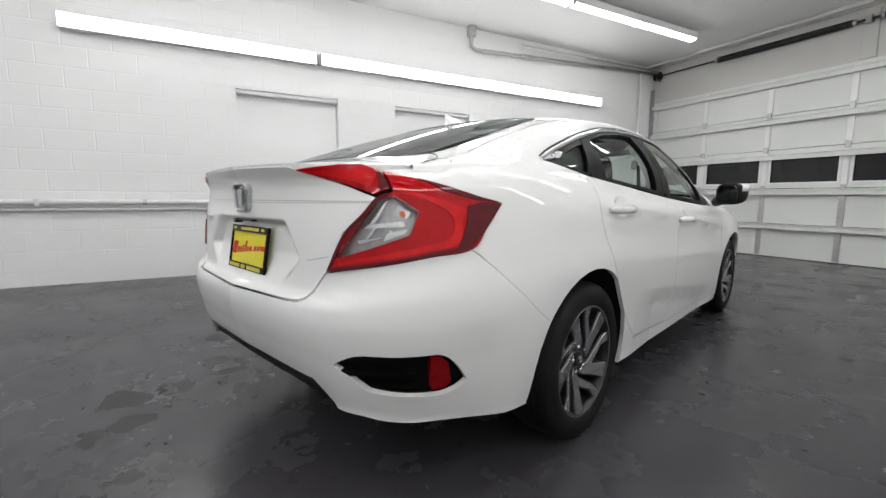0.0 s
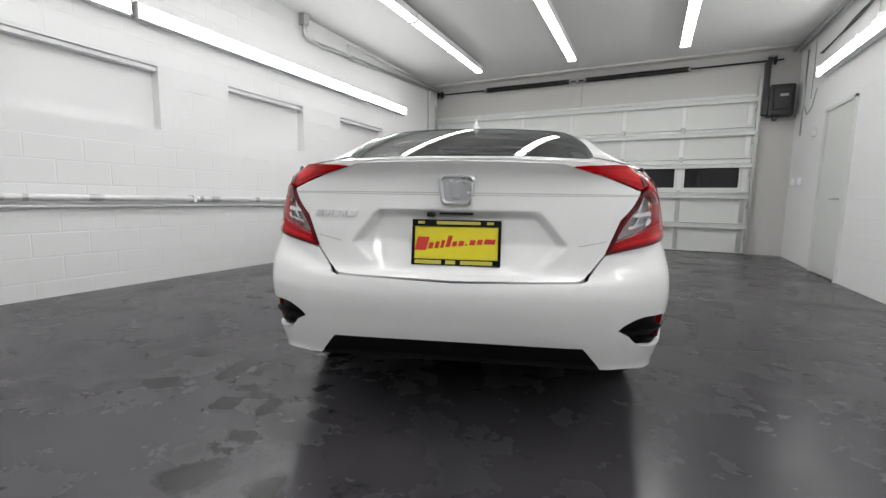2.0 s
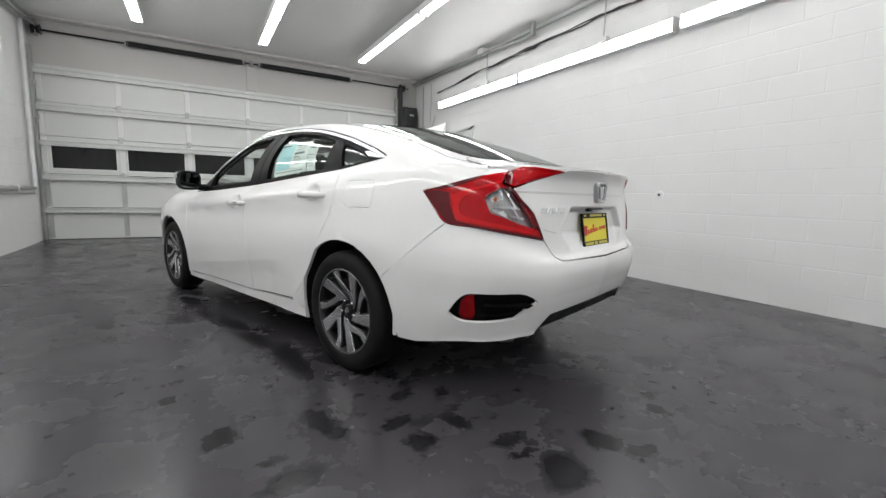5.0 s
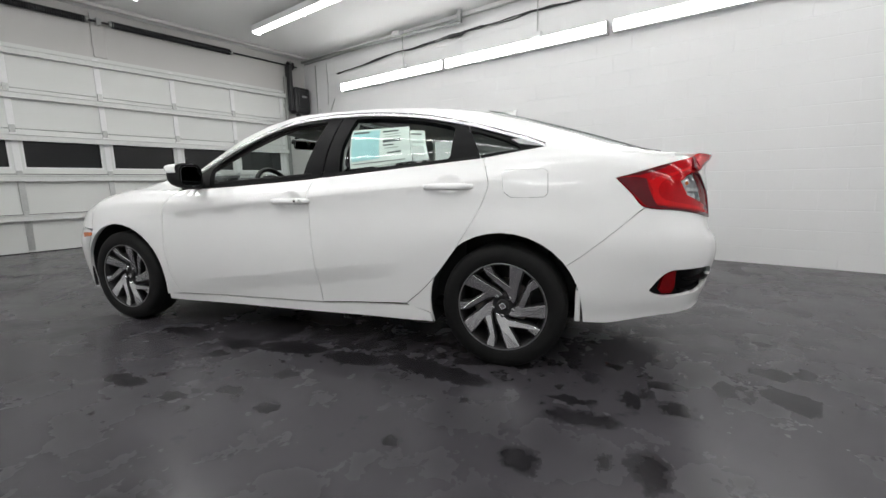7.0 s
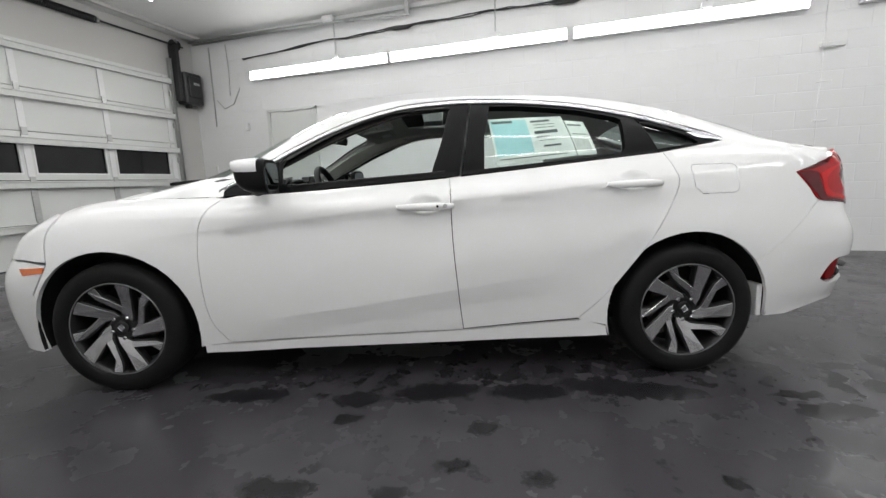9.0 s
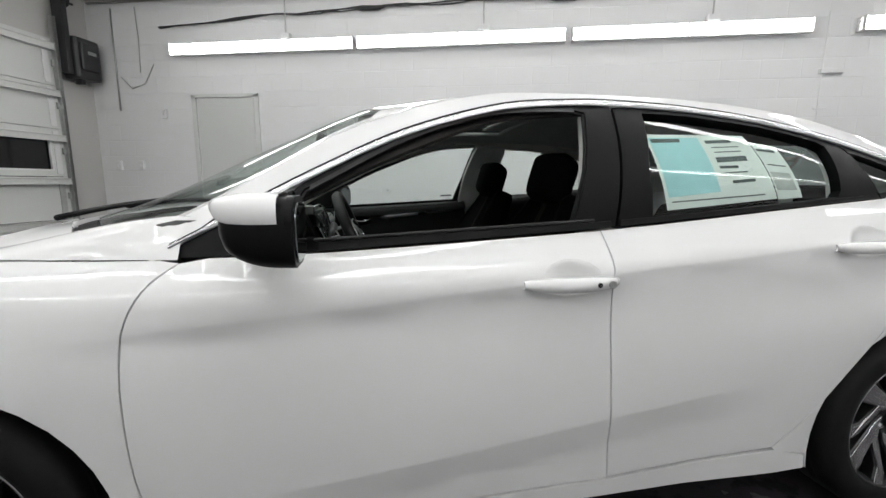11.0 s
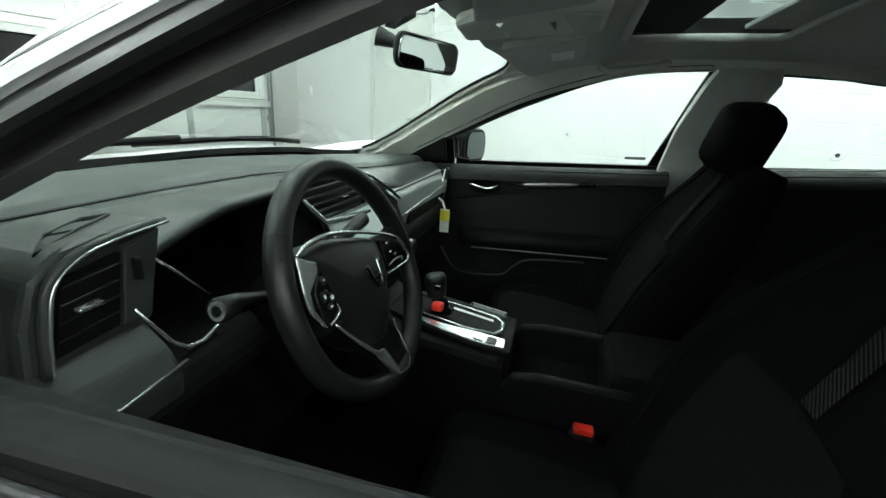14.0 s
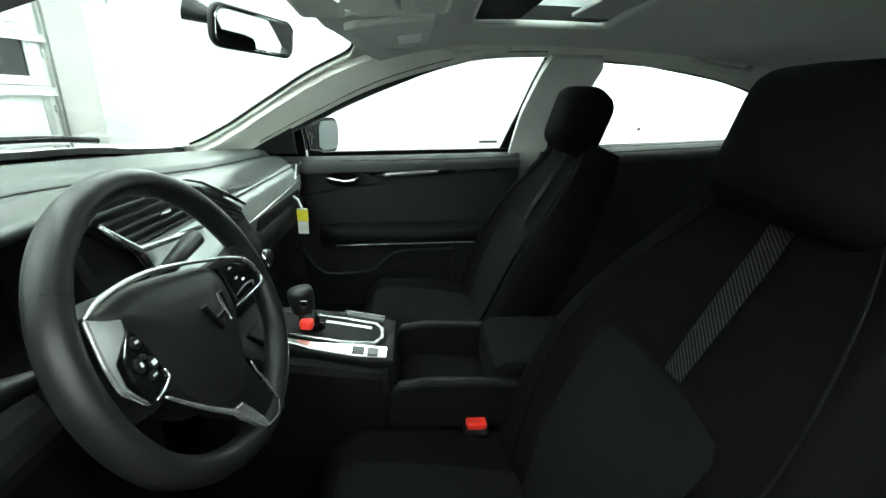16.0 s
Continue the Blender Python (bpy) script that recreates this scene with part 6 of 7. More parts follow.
def door_trim(sgn, fn, flip, y0, y1, front):
    d = DOORS["front_door" if front else "rear_door"][1 if sgn > 0 else 0]
    zb = [(y, float(belt(y)[2]) + .0) for y in np.linspace(y1, y0, 10)]
    lp = [(y0, .33), (y1, .31)] + zb
    T = panel("door_trim", [lp], trim if sgn > 0 else mirrored(trim), M["door_skin"], d, "black soft door trim", out=0, rim=-.03, gap=0, h=.06, flip=flip)
    vs, fs = [], []
    ys = np.linspace(y0, y1, 14)
    for y in ys:
        p = fn(y, float(belt(y)[2]))
        q = fn(y, float(belt(y)[2]) - .03)
        sx = 1 if p[0] > 0 else -1
        w = .014 * min(max((y - 1.55) / .40, 0), 1) if front else 0
        for dx, dz in ((.024, .010), (.040, .013), (.060, .004), (.080 + w, -.008), (.090 + w, -.022), (.092 + w, -.040)):
            vs.append((p[0] - sx * dx, y, p[2] + dz))
    for i in range(13):
        for k in range(5):
            f = (i * 6 + k, i * 6 + k + 1, i * 6 + 7 + k, i * 6 + 6 + k)
            fs.append(f if sgn > 0 else f[::-1])
    raw("door_ledge", vs, fs, M["ledge"], T, "black padded door top", smooth=True)
    return T


def inner_x(y, z, sgn, d=.105):
    return float(trim(y, z)[0])


for sgn, fn, flip in ((1, side, True), (-1, mirrored(side), False)):
    T = door_trim(sgn, fn, flip, 1.12, 2.12, True)
    R = door_trim(sgn, fn, flip, .22, 1.04, False)
    # armrest, pull handle, satin strip, pocket and lever
    bm = bmesh.new()
    secs = []
    for y in np.linspace(1.18, 1.86, 12):
        k = math.sin(math.pi * min(max((y - 1.18) / .68, 0.02), .98)) ** .35
        x0 = inner_x(y, .66, sgn) + .005
        lift = .05 * (1.79 - y)
        ring = [(x0, .70 + lift), (x0 - .05 * k, .692 + lift), (x0 - .075 * k, .668 + lift), (x0 - .07 * k, .634 + lift), (x0 - .03 * k, .615 + lift), (x0, .605 + lift)]
        secs.append([bm.verts.new((sgn * a, y, b)) for a, b in ring])
    for a, b in zip(secs, secs[1:]):
        for i in range(5):
            bm.faces.new((a[i], a[i + 1], b[i + 1], b[i]))
    bm.faces.new(secs[0]); bm.faces.new(secs[-1])
    bmesh.ops.recalc_face_normals(bm, faces=bm.faces)
    part("armrest", bm, M["soft_dark"], T, smooth=True)
    # pale tube stands in for the highlight along the armrest's lower edge
    part("armrest_edge", tube([(sgn * (inner_x(y, .66, sgn) - .074), y, .633 + .05 * (1.79 - y)) for y in np.linspace(1.28, 1.79, 10)], .0026, 6), M["dull_satin"], T, "thin pale line drawn as the armrest's highlight", smooth=True)
    pts = [(sgn * (inner_x(y, .90, sgn) - .006), y, z) for y, z in zip(np.linspace(1.16, 1.66, 10), np.linspace(.945, .885, 10))]
    part("satin_strip", tube(pts, [.012] * 9 + [.004], 8), M["satin"], T, "satin silver strip", smooth=True)
    part("strip_groove", tube([(p[0] - sgn * .006, p[1], p[2] + .002) for p in pts], .004, 6), M["hard"], T)
    leaf = spl([(1.985, .905), (1.86, .916), (1.74, .905), (1.66, .884), (1.598, .864), (1.70, .846), (1.80, .826), (1.90, .805), (1.985, .800)], 4)
    part("release_surround", prism(leaf, .010, lambda u, v, w: (sgn * (inner_x(u, v, sgn) - w + .003), u, v), .003), M["hard"], T, "black leaf-shaped lever surround")
    part("surround_edge", tube([(sgn * (inner_x(u, v, sgn) - .008), u, v) for u, v in leaf[3:18]], .0032, 6), M["door_skin"], T, smooth=True)
    part("release_cup", prism([(1.768 + .062 * math.cos(q), .868 + .028 * math.sin(q)) for q in np.linspace(0, 2 * math.pi, 21)[:-1]], .004, lambda u, v, w: (sgn * (inner_x(u, v, sgn) - w - .006), u, v), .001), M["carpet"], T, "dark lever cup")
    lever = [(1.828, .876), (1.800, .870), (1.765, .863), (1.735, .866), (1.710, .880)]
    part("release_lever", tube([(sgn * (inner_x(u, v, sgn) - .020), u, v) for u, v in lever], [.005, .0065, .0065, .008, .006], 8), M["chrome"], T, "chrome door release lever", smooth=True)
    rimline = spl([(1.93, .600), (1.90, .545), (1.85, .500), (1.76, .498), (1.665, .512), (1.63, .545), (1.56, .592), (1.35, .612)], 4)
    part("door_pocket", prism(rimline + [(1.35, .36), (1.93, .36)], .020, lambda u, v, w: (sgn * (inner_x(u, v, sgn) - w + .004), u, v), .004), M["hard"], T, "black map pocket")
    part("pocket_edge", tube([(sgn * (inner_x(u, v, sgn) - .018), u, v) for u, v in rimline], .0030, 6), M["soft"], T, smooth=True)
    part("speaker_grille", lathe([(0, .07), (.006, .068), (.008, .001)], 28), M["hard"], T).location = (sgn * (inner_x(2.0, .45, sgn) - .008), 2.0, .42)
    part("corner_tweeter", prism([(1.935, .95), (2.12, .945), (1.935, 1.05)], .02, lambda u, v, w: (sgn * (float(side(u, v)[0]) - .03 - w), u, v), .004), M["hard"], T, "black corner cover with tweeter")

# dashboard: a skin over profiles across the car
LIP_X = (-.74, -.60, -.53, -.47, -.41, -.32, -.25, -.05, .06, .16, .27, .5, .74)
LIP_Z = (.945, .952, .968, .985, .997, 1.000, .997, .990, .972, .945, .930, .922, .908)


def dash_profile(x):
    c = max(0.0, 1 - ((x + .375) / .205) ** 4) if abs(x + .375) < .205 else 0.0   # instrument bay
    zl = float(np.interp(x, LIP_X, LIP_Z))
    yl = 1.955 - .012 * min(max((x - .1) / .2, 0), 1)
    yb = 2.47 - .20 * (abs(x) / .74) ** 2.2
    yr = min(float(np.interp(x, (-.74, -.40, -.10, .05, .16, .30, .74), (2.11, 2.15, 2.165, 2.135, 2.09, 2.05, 2.03))), yb - .07)
    dr = float(np.interp(x, (-.74, -.3, .1, .45, .74), (.004, .010, .020, .036, .044)))
    pts = [(yb, .955 - dr), (yb - .015, .988 - dr), (yb - .04, 1.000 - dr), ((yb + yr) / 2, 1.009 - dr), (yr + .020, 1.009 - dr), (yr + .006, 1.004 - dr), (yr - .004, .992 - dr), (yr - .014, .987 - dr)]
    zs = .987 - dr
    for f in (.12, .3, .5, .7, .86, .95):
        pts.append((yr - .014 + (yl + .004 - yr + .014) * f, zs + (zl - zs) * f ** 1.5 + .010 * math.sin(math.pi * f)))
    pts += [(yl, zl - .002), (yl - .003, zl - .010), (yl + .004, zl - .018), (yl + .02 + .12 * c, zl - .028), (yl + .02 + .14 * c, min(.88, zl - .04)), (yl + .025 + .10 * c, .845), (yl - .005, .825 - .02 * c),
            (yl - .03, .80), (yl - .035, .76), (yl, .68), (yl + .10, .60), (yl + .26, .48)]
    return pts


NX = 96
xs = np.linspace(-.735, .735, NX + 1)
vs, fs = [], []
np_ = len(dash_profile(0))
for x in xs:
    vs += [(x, y, z) for y, z in dash_profile(x)]
for i in range(NX):
    for k in range(np_ - 1):
        fs.append((i * np_ + k, (i + 1) * np_ + k, (i + 1) * np_ + k + 1, i * np_ + k + 1))
fs += [tuple(range(np_)), tuple(range(NX * np_, (NX + 1) * np_))]
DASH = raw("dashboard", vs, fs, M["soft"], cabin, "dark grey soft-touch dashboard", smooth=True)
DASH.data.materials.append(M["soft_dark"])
DASH.data.materials.append(M["soft_lit"])
# top faces take the lifted, lit tone; lower faces a much darker one
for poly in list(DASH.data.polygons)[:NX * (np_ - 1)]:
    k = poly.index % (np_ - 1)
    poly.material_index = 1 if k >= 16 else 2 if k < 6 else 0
# demister slot and outer vent on the driver side
def side_vent():
    V = new("side_vent")
    V.parent = DASH
    V["label"] = "side air vent with satin edge"
    face = [(-.535, 1.006), (-.600, 1.004), (-.640, .997), (-.672, .977), (-.688, .935), (-.694, .885), (-.562, .892)]
    part("vent_housing", prism(face, .12, lambda u, v, w: (u, 1.932 + .10 * max(v - .90, -.05) * .3 + w, v), .007), M["soft"], V, smooth=False)
    end = [(1.95, .84), (1.945, .93), (1.965, .985), (2.02, .995), (2.06, .99), (2.06, .84)]
    part("end_pad", prism(end, .055, lambda u, v, w: (-.738 + w, u, v), .012), M["soft"], V)
    bow = spl([(-.534, 1.930, 1.004), (-.600, 1.929, .9985), (-.636, 1.929, .989), (-.660, 1.928, .970), (-.671, 1.927, .935), (-.678, 1.926, .885)], 5)
    part("edge_bevel", tube(bow, .0052, 8), M["soft"], V, smooth=True)
    part("satin_edge", tube([(x + .0015, y - .0042, z - .0015) for x, y, z in bow], .0021, 8), M["silver"], V, "satin silver edge", smooth=True)
    part("vent_mouth", prism([(-.650, .972), (-.592, .982), (-.606, .905), (-.668, .900)], .010, lambda u, v, w: (u, 1.927 + w, v)), M["carpet"], V, "black vent mouth")
    for k in range(4):
        z = .916 + .017 * k
        part("vent_slat", tube([(-.664 + .0045 * k, 1.9285, z - .002), (-.603 + .0035 * k, 1.9285, z + .004)], .0022, 6), M["hard"], V)
    part("vent_tab", box(-.646, -.622, 1.918, 1.928, .938, .943, .0015), M["silver"], V)
    part("vent_cheek", prism([(-.588, .987), (-.545, .998), (-.570, .905), (-.602, .903)], .008, lambda u, v, w: (u, 1.925 + w, v), .002), M["soft"], V)
    part("vent_wheel", box(-.584, -.577, 1.917, 1.928, .948, .974, .002), M["hard"], V)
    def lid_z(u):
        return float(np.interp(u, (-.672, -.64, -.60, -.535), (.977, .997, 1.004, 1.006))) + .0004
    slot = [(-.650, 1.956), (-.600, 1.966), (-.552, 1.988), (-.575, 1.998), (-.622, 1.984)]
    part("demister_slot", prism(slot, .0012, lambda u, v, w: (u, v, lid_z(u) + w)), M["carpet"], V, "black demister slot")
    part("slot_lip", tube([(u, v, lid_z(u) + .001) for u, v in slot], .0016, 6, closed=True), M["soft"], V, smooth=True)
    cover = [(1.940, .895), (1.905, .865), (1.888, .835), (1.892, .80), (1.96, .78), (2.03, .89)]
    part("lower_cover", prism(cover, .165, lambda u, v, w: (-.735 + w, u, v), .008), M["soft"], V)
    part("satin_edge", tube([(-.735, 1.884, .842), (-.65, 1.884, .842), (-.565, 1.890, .846)], .0018, 8), M["silver"], V, "satin silver edge", smooth=True)


side_vent()
part("satin_strip", tube([(-.530, 1.960, .952), (-.49, 1.962, .912), (-.448, 1.965, .868)], .0018, 8), M["silver"], DASH, "satin silver strip", smooth=True)
part("satin_strip", tube([(-.590, 1.924, .916), (-.572, 1.920, .884), (-.557, 1.918, .858), (-.540, 1.916, .842), (-.515, 1.916, .838), (-.480, 1.920, .846), (-.45, 1.925, .862)], [.0015, .0024, .003, .0034, .0034, .0028, .0015], 8), M["silver"], DASH, "satin silver strip", smooth=True)
part("dash_seam", tube([(x, dash_profile(x)[6][0] + .002, dash_profile(x)[6][1] + .0015) for x in np.linspace(-.66, .70, 40)], .0028, 6), M["hard"], DASH)
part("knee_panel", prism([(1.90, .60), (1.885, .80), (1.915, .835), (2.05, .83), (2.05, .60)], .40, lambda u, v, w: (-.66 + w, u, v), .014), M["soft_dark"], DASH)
# instrument cluster
part("cluster_glass", box(-.53, -.20, 2.085, 2.095, .862, .955, .004), M["gloss_black"], DASH, "dark instrument cluster")
# centre vents, screen and trim
def centre():
    C = new("centre_stack")
    C.parent = DASH
    C["label"] = "centre stack with screen and air vents"
    C.matrix_basis = Matrix.Translation((-.060, 0, .012))
    face = [(1.862, .70), (1.872, .80), (1.922, .905), (1.942, .975), (2.03, .975), (2.03, .68)]
    part("stack_face", prism(face, .275, lambda u, v, w: (-.245 + w, u, v), .008), M["soft_dark"], C)
    low = [(1.862, .70), (1.872, .80), (1.915, .89), (1.95, .892), (2.03, .88), (2.03, .68)]
    part("stack_face", prism(low, .195, lambda u, v, w: (.030 + w, u, v), .008), M["soft_dark"], C)
    # driver-side centre vent, its lower edge angled
    ring = [(-.226, .972), (-.180, .924), (.012, .908), (.004, .972), (-.06, .996), (-.210, 1.000)]
    part("vent_frame", prism(ring, .05, lambda u, v, w: (u, 1.912 + .06 * (v - .9) + w, v), .006), M["hard"], C, "black vent frame")
    for k in range(5):
        z = .926 + .0145 * k
        xa = -.180 - (z - .924) * .95
        part("vent_slat", box(xa + .006, -.010, 1.9085, 1.9165, z - .002, z + .002, .001), M["soft"], C)
    part("vent_edge", tube([(-.230, 1.905, .972), (-.205, 1.900, .946), (-.180, 1.898, .924), (-.08, 1.898, .912), (.016, 1.898, .904)], [.003, .0055, .007, .006, .004], 8), M["silver"], C, "satin silver edge", smooth=True)
    part("vent_edge", tube([(-.225, 1.915, 1.000), (-.14, 1.915, 1.001), (-.06, 1.915, .998)], .0035, 8), M["silver"], C, "satin silver edge", smooth=True)
    part("vent_tab", box(-.10, -.075, 1.902, 1.910, .952, .957, .002), M["silver"], C)
    # passenger-side centre vent
    ring2 = [(.04, .900), (.212, .850), (.212, .893), (.10, .948), (.045, .972)]
    part("vent_frame", prism(ring2, .05, lambda u, v, w: (u, 1.905 + .06 * (v - .9) + w, v), .006), M["hard"], C, "black vent frame")
    for k in range(3):
        part("vent_slat", tube([(.055, 1.9035, .918 + .014 * k), (.200, 1.9035, .866 + .008 * k)], .0018, 6), M["soft"], C)
    part("vent_edge", tube([(.000, 1.915, .992), (.05, 1.910, .978), (.12, 1.904, .945), (.216, 1.901, .897)], [.002, .004, .005, .004], 8), M["silver"], C, "satin silver edge", smooth=True)
    # touch screen on the leaning face
    lean = lambda u, v, w: (u, 1.866 + .48 * (v - .80) - w, v)
    part("screen_bezel", prism([(-.165, .79), (.085, .79), (.085, .922), (-.165, .922)], .010, lean, .003), M["gloss_black"], C)
    part("screen", prism([(-.150, .80), (.068, .80), (.068, .914), (-.150, .914)], .0125, lean, .001), M["screen"], C, "touch screen with a pale reflection in its colour")
    for x in (.205, .075, -.045):
        part("climate_knob", lathe([(0, .019), (-.016, .018), (-.018, .001)], 24, "y"), M["hard"], C).location = (x, 1.866, .770)
        part("knob_ring", lathe([(-.002, .0215), (-.012, .0215)], 24, "y"), M["chrome"], C).location = (x, 1.866, .770)
    part("climate_panel", box(-.16, .20, 1.860, 1.925, .735, .785, .006), M["gloss_black"], C)


centre()
pass_trim = prism([(1.930, .780), (1.914, .862), (1.918, .902), (1.930, .920), (1.965, .920), (1.965, .780)], .555, lambda u, v, w: (.165 + w, u, v), .006)
PT = part("passenger_trim", pass_trim, M["dash_strip"], DASH, "satin grey dash strip")
part("trim_line", tube([(.170, 1.9145, .846), (.45, 1.9125, .860), (.715, 1.9135, .872)], .0016, 6), M["silver"], DASH)
part("trim_line", tube([(.170, 1.926, .921), (.66, 1.926, .921)], .0024, 6), M["hard"], DASH)
part("passenger_vent", prism([(.645, .888), (.715, .885), (.720, .925), (.665, .925)], .02, lambda u, v, w: (u, 1.915 + w, v), .005), M["hard"], DASH, "black outer vent")
part("vent_edge", tube([(.642, 1.914, .884), (.665, 1.914, .928), (.718, 1.914, .928)], .003, 6), M["satin"], DASH, "satin silver edge")
part("glove_box", prism([(1.93, .62), (1.915, .845), (1.96, .85), (2.05, .62)], .42, lambda u, v, w: (.27 + w, u, v), .012), M["soft_dark"], DASH)
TAG = part("paper_tag", prism([(1.87, .70), (1.905, .70), (1.905, .79), (1.87, .79)], .002, lambda u, v, w: (.60 + w, u, v)), M["white_print"], cabin, "white and yellow hanging paper tag")
part("tag_print", prism([(1.869, .745), (1.906, .745), (1.906, .785), (1.869, .785)], .004, lambda u, v, w: (.599 + w, u, v)), M["tag_yellow"], TAG, "yellow print")
part("tag_string", tube([(.60, 1.888, .79), (.60, 1.90, .82), (.60, 1.915, .83)], .004, 6), M["white_print"], TAG)

# steering wheel
WC, TILT_W = Vector((-.362, 1.765, .8945)), radians(23)
SW = new("steering_wheel")
SW.parent = cabin
SW.matrix_basis = Matrix.Translation(WC) @ Matrix.Rotation(-TILT_W, 4, "X")
SW["label"] = "black leather steering wheel with silver spokes"
# local frame: x right, z up in the wheel's plane, -y towards the driver
R0 = .1715


def rim_ring(a0, a1, n, r, bm, flat=1.15, closed=False):
    rings = []
    for i in range(n if closed else n + 1):
        a = a0 + (a1 - a0) * i / n
        c = Vector((math.cos(a), 0, math.sin(a)))
        rr = R0 - .014 * max(-math.sin(a) - .45, 0) / .55
        rings.append([bm.verts.new(c * (rr + r * math.cos(t)) + Vector((0, r * flat * math.sin(t), 0))) for t in np.linspace(0, 2 * math.pi, 13)[:-1]])
    m = len(rings)
    for i in range(m if closed else m - 1):
        a, b = rings[i], rings[(i + 1) % m]
        for k in range(12):
            bm.faces.new((a[k], a[(k + 1) % 12], b[(k + 1) % 12], b[k]))
    return bm


part("wheel_rim", rim_ring(0, 2 * math.pi, 96, .0155, bmesh.new(), closed=True), M["leather"], SW, smooth=True)
for a in (math.pi - .62, .62, -.70, math.pi + .76):
    part("rim_seam", rim_ring(a - .005, a + .005, 1, .0160, bmesh.new()), M["hard"], SW)
pad = [(-.132, .074), (-.095, .081), (-.062, .078), (0, .064), (.052, .047), (.064, .020), (.060, -.008), (.042, -.040), (.012, -.080), (-.020, -.098), (-.058, -.088), (-.090, -.058), (-.106, -.012), (-.112, .040)]


def dome(outline, d0, d1, name, material, label=""):
    sm = spl(outline + outline[:1], 4)[:-1]
    cx = sum(p[0] for p in sm) / len(sm)
    cz = sum(p[1] for p in sm) / len(sm)
    bm = bmesh.new()
    loops = []
    for s, e in ((1, 0), (1, .5), (.985, .72), (.94, .86), (.78, .95), (.45, .99), (.1, 1)):
        loops.append([bm.verts.new((cx + (x - cx) * s, -(d0 + (d1 - d0) * e), cz + (z - cz) * s)) for x, z in sm])
    n = len(sm)
    for a, b in zip(loops, loops[1:]):
        for i in range(n):
            bm.faces.new((a[i], a[(i + 1) % n], b[(i + 1) % n], b[i]))
    bm.faces.new(loops[-1])
    bmesh.ops.recalc_face_normals(bm, faces=bm.faces)
    return part(name, bm, material, SW, label, smooth=True)


dome(pad, -.035, .022, "airbag_pad", M["leather"])


def flat(name, outline, d, thick, material, label="", bevel=.002, parent=None):
    """A plate in the wheel's plane; d towards the driver."""
    return part(name, prism(outline, thick, lambda u, v, w: (u, w - d, v), bevel), material, parent or SW, label)


def bead(name, pts, radii, material, label=""):
    """A rounded trim strip on the hub; pts: across, up, towards the driver."""
    fine = smooth_curve(pts, 5)
    rad = np.interp(np.linspace(0, len(pts) - 1, len(fine)), range(len(pts)), radii)
    return part(name, tube([(p[0], -p[2], p[1]) for p in fine], list(rad), 8), material, SW, label, smooth=True)


# the arms behind the switches, out to the rim
flat("spoke_plate", [(-.168, .055), (-.135, .072), (-.095, .05), (-.095, -.03), (-.125, -.032), (-.160, -.022), (-.166, .02)], .004, .024, M["hard"])
flat("spoke_plate", [(.168, .045), (.130, .040), (.050, .045), (.045, -.022), (.10, -.030), (.150, -.028), (.168, .0)], .004, .024, M["hard"])
# satin trim: one strip over the pad, a broad bracket beside the left switches, a hook round the right ones
bead("upper_trim", [(-.141, .076, .017), (-.116, .083, .019), (-.063, .082, .020), (-.003, .069, .020), (.05, .053, .020), (.088, .041, .019), (.128, .022, .018), (.145, -.002, .017), (.143, -.020, .017), (.100, -.020, .017), (.052, -.016, .018)],
     [.002, .0036, .0034, .0028, .0028, .0028, .003, .003, .0026, .002, .0012], M["silver"], "satin silver trim")
flat("bracket_trim", [(-.143, .077), (-.126, .066), (-.110, .059), (-.117, .045), (-.143, .030), (-.148, .010), (-.138, -.018), (-.144, -.014), (-.157, .010), (-.155, .034), (-.149, .056)], .019, .005, M["silver"], "broad satin silver bracket", .003)
# duller metal stands in for the bracket's shaded side
flat("bracket_shade", [(-.149, .056), (-.155, .034), (-.166, .030), (-.162, .062)], .012, .012, M["dull_satin"], "", .003)
flat("button_pad", [(-.114, .051), (-.138, .030), (-.142, .010), (-.140, -.014), (-.126, -.016), (-.109, -.008), (-.106, .010), (-.109, .035)], .0205, .014, M["gloss_black"])
for cx_, cz_, rw, rh in ((-.119, .036, .005, .006), (-.130, .018, .005, .007), (-.117, .012, .005, .007), (-.124, .003, .006, .004), (-.122, .022, .003, .003)):
    flat("button", [(cx_ + rw * math.cos(q), cz_ + rh * math.sin(q)) for q in np.linspace(0, 2 * math.pi, 11)[:-1]], .0235, .005, M["hard"], "", .001)
for cx_, cz_, rw, rh in ((-.1195, .0365, .002, .0012), (-.1165, .012, .0028, .0022), (-.1295, .018, .0012, .0022), (-.124, .003, .0025, .001)):
    flat("button_mark", [(cx_ - rw, cz_ - rh), (cx_ + rw, cz_ - rh), (cx_ + rw, cz_ + rh), (cx_ - rw, cz_ + rh)], .0242, .002, M["white_print"], "pale switch mark", 0)
bead("slot_edge", [(-.110, .000, .022), (-.110, -.009, .022), (-.122, -.014, .022), (-.136, -.0165, .021)], [.001, .0016, .0016, .001], M["silver"])
flat("button_pad", [(.058, .040), (.086, .036), (.124, .018), (.138, -.002), (.135, -.016), (.058, -.013)], .0185, .012, M["gloss_black"])
for cx_, cz_ in ((.081, .028), (.083, .012), (.097, .004)):
    flat("button_mark", [(cx_ - .004, cz_ - .0012), (cx_ + .003, cz_ - .0018), (cx_ + .004, cz_ + .0008), (cx_ - .003, cz_ + .0014)], .0192, .002, M["white_print"], "pale switch mark", 0)
